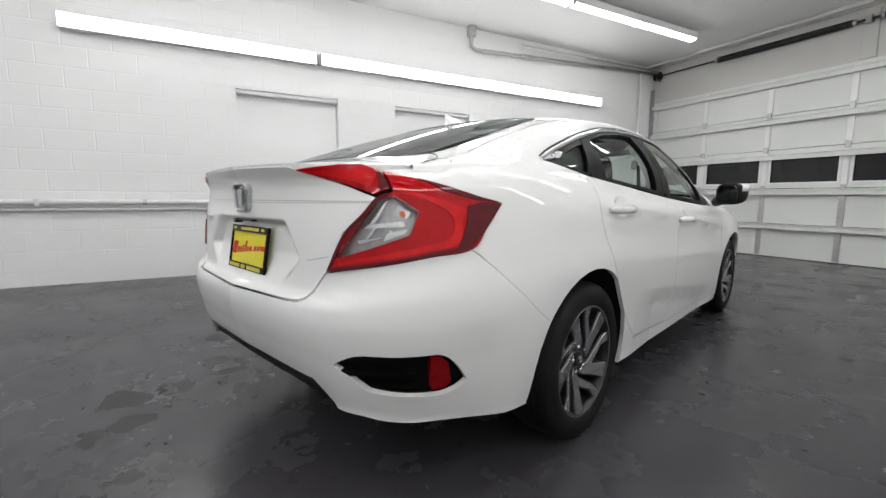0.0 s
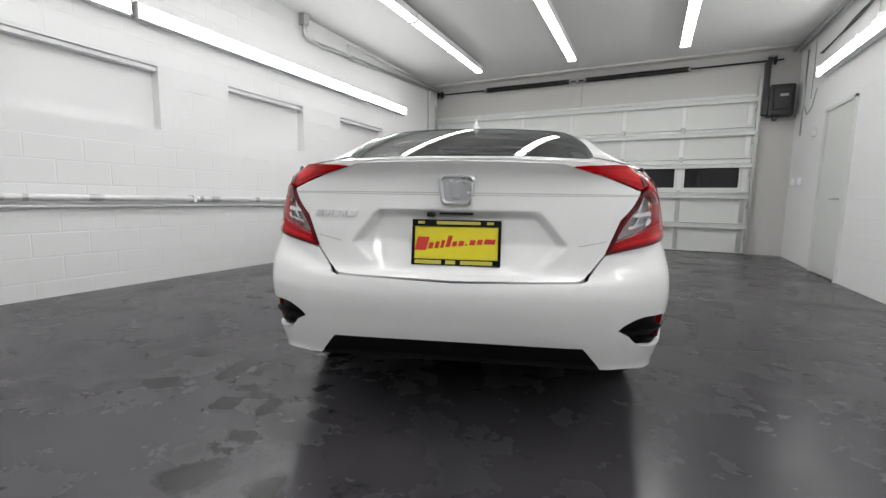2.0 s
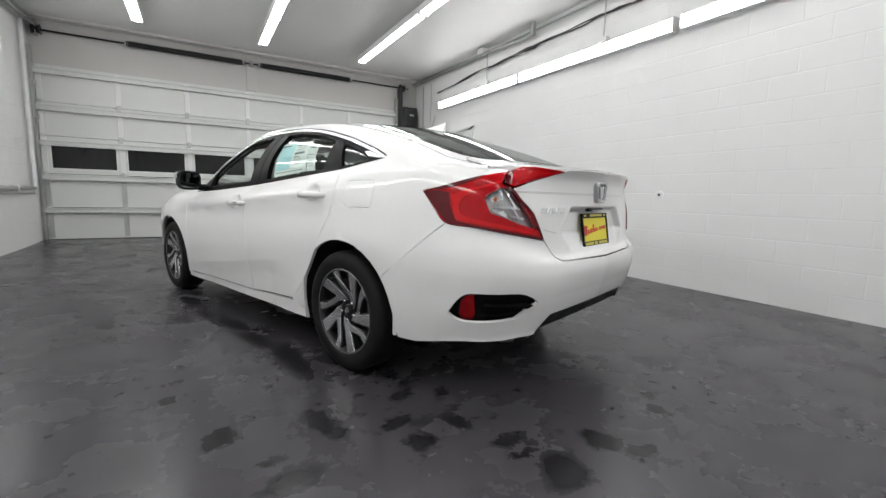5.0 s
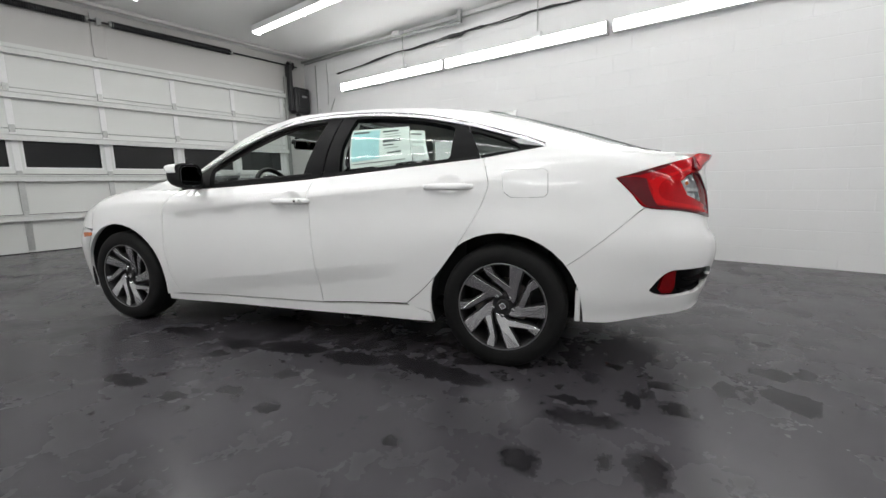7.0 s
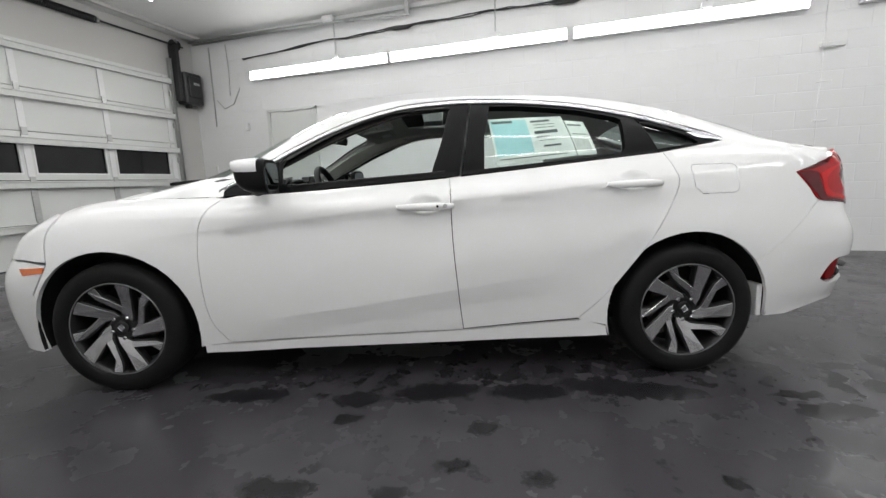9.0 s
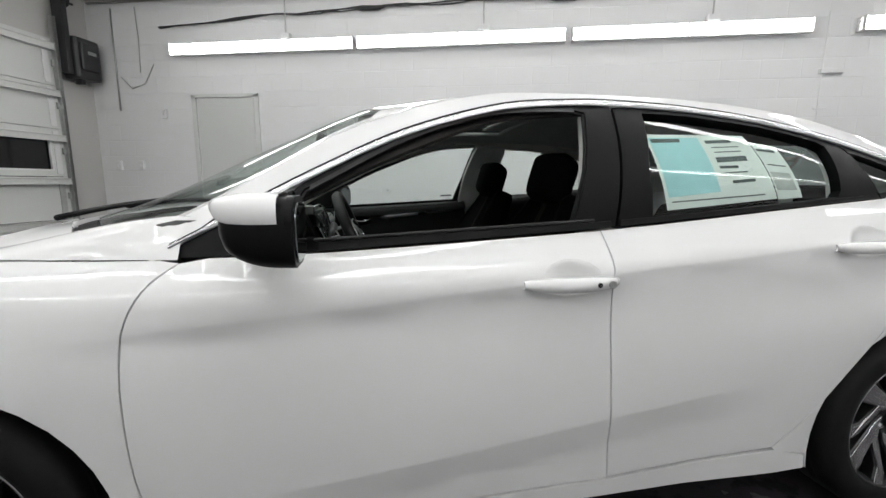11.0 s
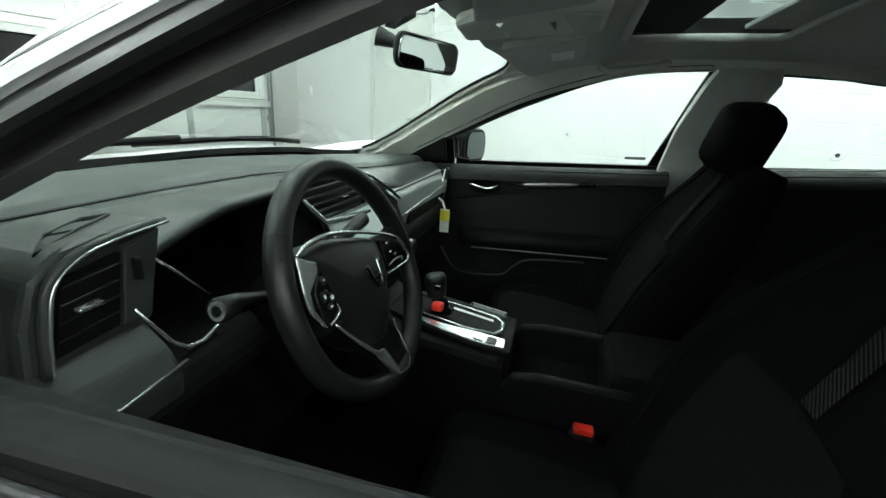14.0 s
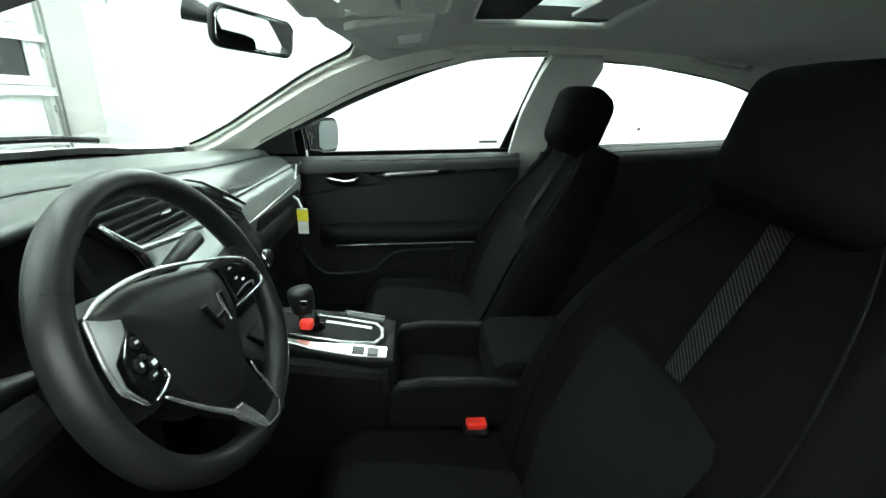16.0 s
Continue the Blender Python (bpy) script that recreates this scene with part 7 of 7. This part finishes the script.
bead("slot_edge", [(.062, -.006, .019), (.090, -.004, .019), (.116, -.008, .019), (.112, -.013, .019)], [.001, .0016, .0016, .001], M["dull_satin"])
# lower spoke with its two trims
flat("lower_spoke", [(-.118, -.020), (-.070, -.086), (-.034, -.128), (-.040, -.172), (.040, -.172), (.020, -.125), (.014, -.078), (-.02, -.06), (-.09, -.03)], .012, .022, M["hard"])
bead("lower_trim", [(-.124, -.021, .018), (-.098, -.056, .018), (-.072, -.087, .018), (-.055, -.104, .018)], [.0016, .0026, .0034, .004], M["silver"], "satin silver spoke trim")
flat("lower_trim", [(-.064, -.094), (-.050, -.098), (-.042, -.100), (-.034, -.116), (-.021, -.150), (-.030, -.153), (-.058, -.112)], .0195, .006, M["silver"], "satin silver spoke trim", .002)
bead("lower_trim", [(.014, -.080, .018), (.013, -.096, .018), (.017, -.112, .018), (.021, -.151, .018)], [.0012, .0018, .0022, .0014], M["silver"], "satin silver spoke trim")
bead("lower_trim", [(.021, -.151, .018), (.004, -.161, .018), (-.024, -.154, .018)], [.001, .0012, .001], M["dull_satin"])
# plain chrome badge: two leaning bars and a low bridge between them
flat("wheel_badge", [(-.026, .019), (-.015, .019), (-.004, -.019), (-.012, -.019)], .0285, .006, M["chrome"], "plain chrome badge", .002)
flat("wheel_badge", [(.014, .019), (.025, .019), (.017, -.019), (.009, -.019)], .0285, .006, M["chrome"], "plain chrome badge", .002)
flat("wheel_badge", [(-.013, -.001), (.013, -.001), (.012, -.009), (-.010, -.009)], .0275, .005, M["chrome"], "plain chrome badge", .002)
part("column_cover", tube([(0, .015, -.01), (0, .09, -.012), (0, .18, -.015)], [.055, .065, .06], 20), M["hard"], SW, smooth=True)
ST = part("light_stalk", tube([(-.412, 1.872, .872), (-.46, 1.872, .882), (-.50, 1.872, .893), (-.535, 1.868, .899)], [.009, .010, .014, .0165], 14), M["hard"], cabin, "black light stalk with white icon", smooth=True)
part("stalk_icon", tube([(-.5352, 1.868, .8992), (-.5375, 1.868, .8996)], .0125, 14), M["silver"], ST)
part("icon_centre", tube([(-.5370, 1.8675, .8995), (-.5385, 1.8675, .8998)], .007, 12), M["hard"], ST)
part("wiper_stalk", tube([(-.30, 1.872, .885), (-.24, 1.866, .905), (-.16, 1.86, .93)], [.009, .011, .015], 12), M["hard"], cabin, "black wiper stalk", smooth=True)

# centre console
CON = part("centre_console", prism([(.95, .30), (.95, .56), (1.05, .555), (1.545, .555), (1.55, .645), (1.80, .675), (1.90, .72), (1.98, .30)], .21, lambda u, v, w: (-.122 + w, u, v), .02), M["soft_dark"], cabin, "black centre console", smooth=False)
def deck(u):
    return .652 + .14 * (u - 1.56)


part("shift_plate", prism([(1.545, -.088), (1.60, -.098), (1.76, -.085), (1.84, -.06), (1.84, .06), (1.78, .085), (1.60, .090), (1.545, .078)], .016, lambda u, v, w: (v - .01, u, deck(u) - .010 + w), .005), M["soft_dark"], CON, "black shifter surround")
part("silver_rail", prism([(1.56, -.086), (1.62, -.094), (1.70, -.088), (1.79, -.066), (1.79, -.056), (1.70, -.060), (1.62, -.050), (1.56, -.046)], .006, lambda u, v, w: (v * .97 - .01, u, deck(u) + .005 + w), .002), M["silver"], CON, "satin silver rail beside the shifter")
part("switch_row", prism([(1.578, -.082), (1.600, -.084), (1.600, -.058), (1.578, -.056)], .008, lambda u, v, w: (v - .01, u, deck(u) + .005 + w), .001), M["soft"], CON)
part("switch_row", prism([(1.606, -.084), (1.630, -.085), (1.630, -.058), (1.606, -.058)], .0075, lambda u, v, w: (v - .01, u, deck(u) + .005 + w), .001), M["gloss_black"], CON, "black switch")
slot = [(1.79, -.040), (1.66, -.046), (1.59, -.040), (1.575, -.015), (1.575, .02), (1.59, .042), (1.66, .050), (1.79, .046)]
part("shift_slot", prism(slot, .004, lambda u, v, w: (v - .01, u, deck(u) + .004 + w), .001), M["soft_dark"], CON)
part("slot_rim", tube([(v - .01, u, deck(u) + .010) for u, v in slot], [.003, .003, .005, .006, .006, .005, .003, .003], 8), M["silver"], CON, "satin silver rim of the shifter slot", smooth=True)
part("gear_marks", prism([(1.60, .022), (1.70, .026), (1.70, .034), (1.60, .030)], .002, lambda u, v, w: (v - .01, u, deck(u) + .0078 + w)), M["galv"], CON)
part("switch_pad", prism([(1.58, .060), (1.66, .066), (1.66, .084), (1.58, .080)], .006, lambda u, v, w: (v - .01, u, deck(u) + .005 + w), .002), M["soft"], CON)
part("pad_rim", tube([(.050, 1.575, deck(1.575) + .010), (.076, 1.575, deck(1.575) + .009), (.080, 1.665, deck(1.665) + .009), (.054, 1.668, deck(1.668) + .010)], .0022, 6), M["silver"], CON)
part("shift_skirt", tube([(-.005, 1.722, .672), (-.005, 1.730, .700), (-.005, 1.738, .722)], [.026, .020, .017], 14), M["gloss_black"], CON, smooth=True)
part("shift_knob", tube([(-.005, 1.738, .715), (-.005, 1.740, .722), (-.005, 1.743, .745), (-.005, 1.746, .762), (-.005, 1.747, .770), (-.005, 1.748, .774)], [.017, .0235, .0255, .0265, .0235, .010], 22), M["leather"], CON, "black leather shift knob", smooth=True)
part("knob_button", box(-.034, -.026, 1.725, 1.74, .742, .756, .002), M["chrome"], CON)
part("red_tab", box(-.046, -.022, 1.715, 1.742, .694, .714, .006), M["red_plastic"], CON, "red tab beside the shifter")
part("cup_well", prism([(1.36, -.085), (1.54, -.095), (1.54, .085), (1.36, .075)], .004, lambda u, v, w: (v - .01, u, .5565 + w)), M["carpet"], CON, "open dark cup tray")
for sg in (-1, 1):
    part("console_rail", prism([(1.05, .53), (1.05, .635), (1.48, .640), (1.535, .630), (1.555, .60), (1.555, .53)], .026, lambda u, v, w: (-.02 + sg * .100 + (w if sg > 0 else -w), u, v), .008), M["soft_dark"], CON)
part("armrest", prism([(.98, .55), (.97, .655), (1.0, .675), (1.32, .668), (1.345, .655), (1.345, .56)], .20, lambda u, v, w: (-.12 + w, u, v), .014), M["fabric_mid"], CON, "charcoal padded armrest")

# seats
def seat(cx, name="front_seat"):
    S = new(name)
    S.parent = cabin
    S["label"] = "black cloth bucket seat with grey woven stripe"

    def loft(name, rings, material, label="", caps=True):
        n = len(rings[0])
        vs = [p for r in rings for p in r]
        fs = []
        for i in range(len(rings) - 1):
            for k in range(n):
                fs.append((i * n + k, i * n + (k + 1) % n, (i + 1) * n + (k + 1) % n, (i + 1) * n + k))
        if caps:
            fs += [tuple(range(n))[::-1], tuple(range((len(rings) - 1) * n, len(rings) * n))]
        return raw(name, vs, fs, material, S, label, smooth=True)
    N = 40

    def sup(c, p):
        return math.copysign(abs(c) ** p, c)
    # backrest
    B0, B1 = Vector((0, 1.26, .47)), Vector((0, 1.004, 1.045))
    up = (B1 - B0).normalized()
    fwd = Vector((0, up.z, -up.y))
    L = (B1 - B0).length

    def back(v, u, extra=0.0):
        """A point of the backrest's front: v up it, u across it."""
        w = .258 * (1 - .42 * (max(v - .50, 0) / .5) ** 1.5) * (1 - .12 * max(.2 - v, 0) * 5)
        bol = .060 * abs(u) ** 2.6 * (1 - .75 * max(v - .45, 0) / .55) - .075 * max(abs(u) - .86, 0) ** 1.2 * 6
        d = .055 + .020 * math.sin(math.pi * min(v * 1.15, 1)) + bol + extra
        return Vector((cx + w * u, 0, 0)) + B0 + up * (L * v) + fwd * d
    rings = []
    for v in np.linspace(0, 1, 40):
        close = 1 if v < .93 else 1 - .35 * ((v - .93) / .07) ** 2
        r = []
        for u in np.linspace(-1, 1, 40):
            p = back(v, u)
            q = Vector((cx, 0, 0)) + B0 + up * (L * v)
            r.append(q + (p - q) * Vector((1, 1, 1)) if close == 1 else q + Vector(((p - q).x, (p - q).y * close, (p - q).z * close)))
        for u in np.linspace(1, -1, 12):
            w = back(v, u).x - cx
            r.append(Vector((cx + w * .97, 0, 0)) + B0 + up * (L * v) + fwd * (-.055 + .03 * u * u) * close)
        rings.append(r)
    loft("backrest", rings, M["fabric"])

    insert = [(-.40, .02), (.40, .02), (.50, .26), (.51, .535), (.48, .56), (0, .575), (-.50, .56), (-.55, .53), (-.53, .26)]

    def sheet(name, outline, material, label, extra):
        pts = densify(outline, .04)
        gx, gy = np.meshgrid(np.arange(-.9, .9, .045), np.arange(0, 1, .03))
        gx, gy = gx.ravel(), gy.ravel()
        k = np.logical_and.reduce([inside(gx + a * .014, gy + b * .012, [outline]) for a, b in ((1, 1), (1, -1), (-1, 1), (-1, -1))])
        P = [Vector(p) for p in pts] + [Vector(p) for p in zip(gx[k].tolist(), gy[k].tolist())]
        res = geometry.delaunay_2d_cdt(P, [(i, (i + 1) % len(pts)) for i in range(len(pts))], [], 0, 1e-6)
        cxs = np.array([sum(res[0][i][0] for i in t) / 3 for t in res[2]])
        cys = np.array([sum(res[0][i][1] for i in t) / 3 for t in res[2]])
        ok = inside(cxs, cys, [outline])
        raw(name, [back(p[1], p[0], extra) for p in res[0]], [t for t, o in zip(res[2], ok) if o], material, S, label, smooth=True)
    sheet("insert", insert, M["fabric_mid"], "charcoal cloth insert", .006)
    st = [(-.155, .580), (-.020, .580), (.10, .94), (-.12, .94)]
    sheet("woven_stripe", st, M["stripe"], "grey woven stripe", .006)
    for sg in (-1, 1):
        part("seam", tube([back(v, sg * (.62 + .16 * math.sin(v * 3.0)), .002) for v in np.linspace(.05, .97, 18)], .0018, 5), M["fabric_mid"], S)
    # cushion
    rings = []
    for f in np.linspace(0, 1, 20):
        y = 1.18 + .49 * f
        zt = .478 + .052 * math.sin(f * 1.9) - (.05 * max((f - .86) / .14, 0) ** 2)
        w = .247 - .012 * f
        r = []
        for u in np.linspace(-1, 1, 22):
            bol = .045 * abs(u) ** 3 * (1 - .4 * f) - .10 * max(abs(u) - .88, 0) * 4
            r.append((cx + w * u, y, zt + bol))
        for u in np.linspace(1, -1, 10):
            r.append((cx + w * .98 * u, y, .36 + .02 * f))
        rings.append(r)
    loft("cushion", rings, M["fabric"])
    rings = []
    for f in np.linspace(.06, .93, 14):
        y = 1.18 + .49 * f
        zt = .480 + .052 * math.sin(f * 1.9) - (.05 * max((f - .86) / .14, 0) ** 2)
        r = [(cx + .14 * u, y, zt + .045 * abs(u * .55) ** 3 + .003 - (.006 if abs(u) > .99 else 0)) for u in np.linspace(-1, 1, 12)]
        rings.append(r)
    n = 12
    raw("cushion_insert", [p for r in rings for p in r], [(i * n + k, i * n + k + 1, (i + 1) * n + k + 1, (i + 1) * n + k) for i in range(13) for k in range(11)], M["fabric_mid"], S, "charcoal cloth insert", smooth=True)
    part("seat_base", box(cx - .24, cx + .24, 1.18, 1.60, .30, .40, .02), M["hard"], S)
    part("side_cover", box(cx - .275, cx - .245, 1.05, 1.62, .34, .45, .012), M["hard"], S)
    # headrest on two posts
    rings = []
    HC = B1 + up * .040 + fwd * .086
    for v in np.linspace(-1, 1, 14):
        hv = sup(v, .8)
        rr = (1 - abs(v) ** 5) ** .5 if abs(v) < 1 else .05
        r = []
        for t in np.linspace(0, 2 * math.pi, 33)[:-1]:
            c, s = sup(math.cos(t), .45), sup(math.sin(t), .6)
            w = .117 * (1 - .08 * (1 - hv) * .5) * (.80 + .20 * rr)
            r.append(Vector((cx + w * c, 0, 0)) + HC + up * (.086 * hv) + fwd * ((.058 * s - .012 * abs(c) ** 2) * max(rr, .3) + .012 * hv))
        rings.append(r)
    loft("headrest", rings, M["fabric"])
    for sg in (-1, 1):
        a = Vector((cx + sg * .06, 0, 0)) + B1 + fwd * .03 - up * .03
        part("headrest_post", tube([a - up * .03, a + up * .08], .006, 8), M["chrome"], S)
    return S


seat(-.372)
seat(.385)
# rear bench
bm = box(-.66, .66, .05, .52, .34, .50, .05, 3)
part("rear_cushion", bm, M["fabric"], cabin, "black cloth rear bench", smooth=False)
part("rear_backrest", prism([(.13, .46), (-.16, .98), (-.28, .98), (-.05, .40)], 1.26, lambda u, v, w: (-.63 + w, u, v), .04), M["fabric"], cabin, "black cloth rear backrest")
for x in (-.37, 0, .37):
    part("rear_headrest", box(x - .12, x + .12, -.27, -.15, .97, 1.09, .035, 3), M["fabric"], cabin)
part("rear_shelf", box(-.58, .58, -.64, -.18, .95, .985, .01), M["carpet"], cabin, "dark rear shelf")
part("trunk_divider", box(-.60, .60, -.24, -.20, .30, .95), M["carpet"], cabin)

# belts and buckles
part("buckle", box(-.170, -.134, 1.355, 1.405, .42, .546, .008), M["hard"], cabin, "seat belt buckle")
part("buckle_button", box(-.167, -.137, 1.360, 1.400, .544, .558, .004), M["red_plastic"], cabin, "red buckle button")
for sg, x in ((1, .70), (-1, -.70)):
    part("belt", prism([(1.03, .45), (1.08, .45), (1.03, 1.16), (.985, 1.16)], .003, lambda u, v, w: (sg * (inner_x(min(u, 1.0), min(v, .9), sg) - .03 - .14 * max(v - .9, 0) + w), u, v)), M["fabric_mid"], cabin, "black seat belt")
    part("belt_anchor", box(sg * .655 - .015, sg * .655 + .015, .985, 1.035, 1.14, 1.19, .008), M["pillar_trim"], cabin, "grey belt anchor")

# mirror, overhead console, visors, grab handles
IM = new("rear_view_mirror")
IM.parent = cabin
IM.matrix_basis = Matrix.Translation((.083, 1.815, 1.258)) @ Matrix.Rotation(radians(-21), 4, "Z") @ Matrix.Rotation(radians(7), 4, "X")
IM["label"] = "black rear-view mirror on the windshield"


def pill(w, h, r, d0, d1):
    lp = []
    for cxx, cz, a0 in ((w - r, h - r, 0), (-w + r, h - r, 90), (-w + r, -h + r, 180), (w - r, -h + r, 270)):
        lp += [(cxx + r * math.cos(math.radians(a0 + 90 * i / 6)), cz + r * math.sin(math.radians(a0 + 90 * i / 6))) for i in range(7)]
    return prism(lp, d1 - d0, lambda u, v, q: (u, d0 + q, v), .004)


part("mirror_shell", pill(.109, .0355, .022, -.003, .008), M["hard"], IM)
part("mirror_back", pill(.094, .026, .018, .008, .024), M["hard"], IM)
part("mirror_glass", pill(.1045, .031, .019, -.0055, -.0025), M["mirror_clear"], IM, "mirror glass")
part("mirror_stem", tube([(.0, .022, .005), (-.03, .06, .012), (-.06, .105, .022)], [.013, .011, .022], 10), M["hard"], IM, smooth=True)
part("sensor_cover", prism([(-.022, .05), (.022, .05), (.018, .11), (-.018, .11)], .014, lambda u, v, w: (u - .02, v, .052 + w - .5 * (v - .09)), .004), M["hard"], IM)
OC = part("overhead_console", prism([(1.45, -.10), (1.53, -.115), (1.66, -.105), (1.72, -.07), (1.73, .07), (1.66, .105), (1.53, .115), (1.45, .10)], .026, lambda u, v, w: (v, u, 1.312 + w - .15 * max(u - 1.55, 0)), .010), M["pillar_trim"], cabin, "grey overhead console with map lamps")
for sg in (-1, 1):
    part("map_lamp", prism([(1.585, sg * .012), (1.640, sg * .014), (1.648, sg * .070), (1.592, sg * .078)], .006, lambda u, v, w: (v, u, 1.3085 + w - .15 * max(u - 1.55, 0)), .002), M["lamp_lens"], OC, "clear map lamp lens")
    part("lamp_rim", tube([(sg * a, b, 1.311 - .15 * max(b - 1.55, 0)) for a, b in ((.008, 1.580), (.010, 1.645), (.074, 1.653), (.083, 1.588))], .003, 6, closed=True), M["pillar_trim"], OC)
part("button_plate", box(-.045, .045, 1.535, 1.578, 1.306, 1.314, .002), M["white_metal"], OC, "pale button plate")
for k in range(4):
    for j in range(2):
        part("microphone_slot", box(-.034 + .018 * k, -.022 + .018 * k, 1.541 + .018 * j, 1.551 + .018 * j, 1.304, 1.3065), M["hard"], OC)
part("sunglasses_door", prism([(1.462, -.075), (1.525, -.085), (1.525, .085), (1.462, .075)], .005, lambda u, v, w: (v, u, 1.3075 + w), .002), M["liner"], OC)
for sg in (-1, 1):
    VI = part("sun_visor", prism([(1.475, .155), (1.475, .50), (1.50, .52), (1.60, .515), (1.665, .16), (1.64, .145), (1.49, .145)], .016,
                                 lambda u, v, w: (sg * v, u, 1.312 - .16 * max(u - 1.47, 0) - .03 * max(v - .3, 0) + w), .005), M["liner"], cabin, "grey sun visor with white label")
    part("visor_label", prism([(1.500, .30), (1.500, .42), (1.558, .42), (1.558, .30)], .003, lambda u, v, w: (sg * v, u, 1.3085 - .16 * max(u - 1.47, 0) - .03 * max(v - .3, 0) + w)), M["white_print"], VI, "white warning label")
    part("visor_pivot", box(sg * .53 - .02, sg * .53 + .02, 1.575, 1.61, 1.285, 1.305, .006), M["liner"], VI)
for y0, y1, sg in ((1.22, 1.42, 1), (.42, .62, 1), (.42, .62, -1)):
    xa = lambda y: sg * (float(edge(y)[0]) + .005)
    za = lambda y: float(edge(y)[1]) - .055
    ym = (y0 + y1) / 2
    part("grab_handle", tube([(xa(y1), y1, za(y1) + .005), (xa(y1) - sg * .025, y1 - .03, za(y1) - .012), (xa(ym) - sg * .03, ym, za(ym) - .016), (xa(y0) - sg * .025, y0 + .03, za(y0) - .012), (xa(y0), y0, za(y0) + .005)], [.010, .011, .011, .011, .010], 8), M["liner"], cabin, "grey grab handle", smooth=True)
part("window_label", prism([(1.20, 1.015), (1.27, 1.012), (1.27, 1.022), (1.20, 1.025)], .001, lambda u, v, w: (float(side(u, v)[0]) - .0225 + w, u, v)), M["ink"], cabin, "small dark window print")

# ---- tidy the car's tree: thing > part > sub-part ----
bpy.context.view_layer.update()
for ob in list(cabin.children):
    ob.parent = car
bpy.data.objects.remove(cabin)
bpy.context.view_layer.update()


def line_up(ob):
    up = []
    while ob.parent:
        ob = ob.parent
        up.append(ob)
    return up


for ob in list(car.children_recursive):
    up = line_up(ob)
    if len(up) > 2:
        anc = up[-2]
        m = ob.matrix_world.copy()
        ob.parent = anc
        ob.matrix_parent_inverse = Matrix.Identity(4)
        ob.matrix_basis = anc.matrix_world.inverted() @ m
bpy.context.view_layer.update()
for ob in list(car.children_recursive):
    if ob.data is None and not ob.children:
        bpy.data.objects.remove(ob)


# ---- the walls' blocks: each its own piece, thickly painted over ----
def block_mesh(w, h, d=.0014, b=.005):
    me = bpy.data.meshes.new("block")
    v = [(0, y, z) for y, z in ((0, 0), (w, 0), (w, h), (0, h))] + [(d, y, z) for y, z in ((b, b), (w - b, b), (w - b, h - b), (b, h - b))]
    me.from_pydata(v, [], [(4, 5, 6, 7), (0, 1, 5, 4), (1, 2, 6, 5), (2, 3, 7, 6), (3, 0, 4, 7)])
    me.update()
    me.materials.append(M["wall"])
    return me


def lay_blocks(wall, x, face, holes, near):
    """Running bond over a side wall. face: 1 looks to +x. holes: (y0, y1, z0, z1). near: the stretch whose blocks are single pieces."""
    bw, bh, j = .406, .203, .005
    cache, rest_v, rest_f = {}, [], []
    single = 0
    for r in range(17):
        z0, z1 = r * bh + j, min((r + 1) * bh, CEIL - .002)
        y = BY + (-.203 if r % 2 else 0)
        while y < GY - .02:
            spans = [(max(y + j, BY + .002), min(y + bw, GY - .04))]
            y += bw
            for a, b, c, d in holes:
                if z1 > c + .01 and z0 < d - .01:
                    nxt = []
                    for p, q in spans:
                        if q <= a or p >= b:
                            nxt.append((p, q))
                        else:
                            nxt += [(p, a - .004)] if p < a - .03 else []
                            nxt += [(b + .004, q)] if q > b + .03 else []
                    spans = nxt
            for p, q in spans:
                w, h = q - p, z1 - z0
                if w < .03:
                    continue
                if near[0] < p < near[1] and near[2] < z0 < near[3] and single < 300:
                    key = (round(w, 3), round(h, 3))
                    if key not in cache:
                        cache[key] = block_mesh(w, h)
                    o = new("block", cache[key])
                    o.parent = wall
                    o.matrix_basis = pose(x, p, z0) if face > 0 else pose(x, q, z0, 0, 0, 180)
                    single += 1
                else:
                    b0 = len(rest_v)
                    for v in block_mesh_points(w, h):
                        rest_v.append((x + face * v[0], p + v[1], z0 + v[2]))
                    rest_f.extend([tuple(b0 + i for i in f) for f in ((4, 5, 6, 7), (0, 1, 5, 4), (1, 2, 6, 5), (2, 3, 7, 6), (3, 0, 4, 7))])
    o = raw("far_blocks", rest_v, rest_f, M["wall"], wall)
    o["kind"] = "stuff"


def block_mesh_points(w, h, d=.0014, b=.005):
    return [(0, y, z) for y, z in ((0, 0), (w, 0), (w, h), (0, h))] + [(d, y, z) for y, z in ((b, b), (w - b, b), (w - b, h - b), (b, h - b))]


lay_blocks(WALL_L, LX, 1, [(a, b, RZ0, RZ1) for a, b in RECESSES], (-1.2, 7.6, .2, 2.6))
lay_blocks(WALL_R, RX, -1, [(5.84, 6.81, -.1, 2.22)], (-1.6, 7.8, .2, 2.6))
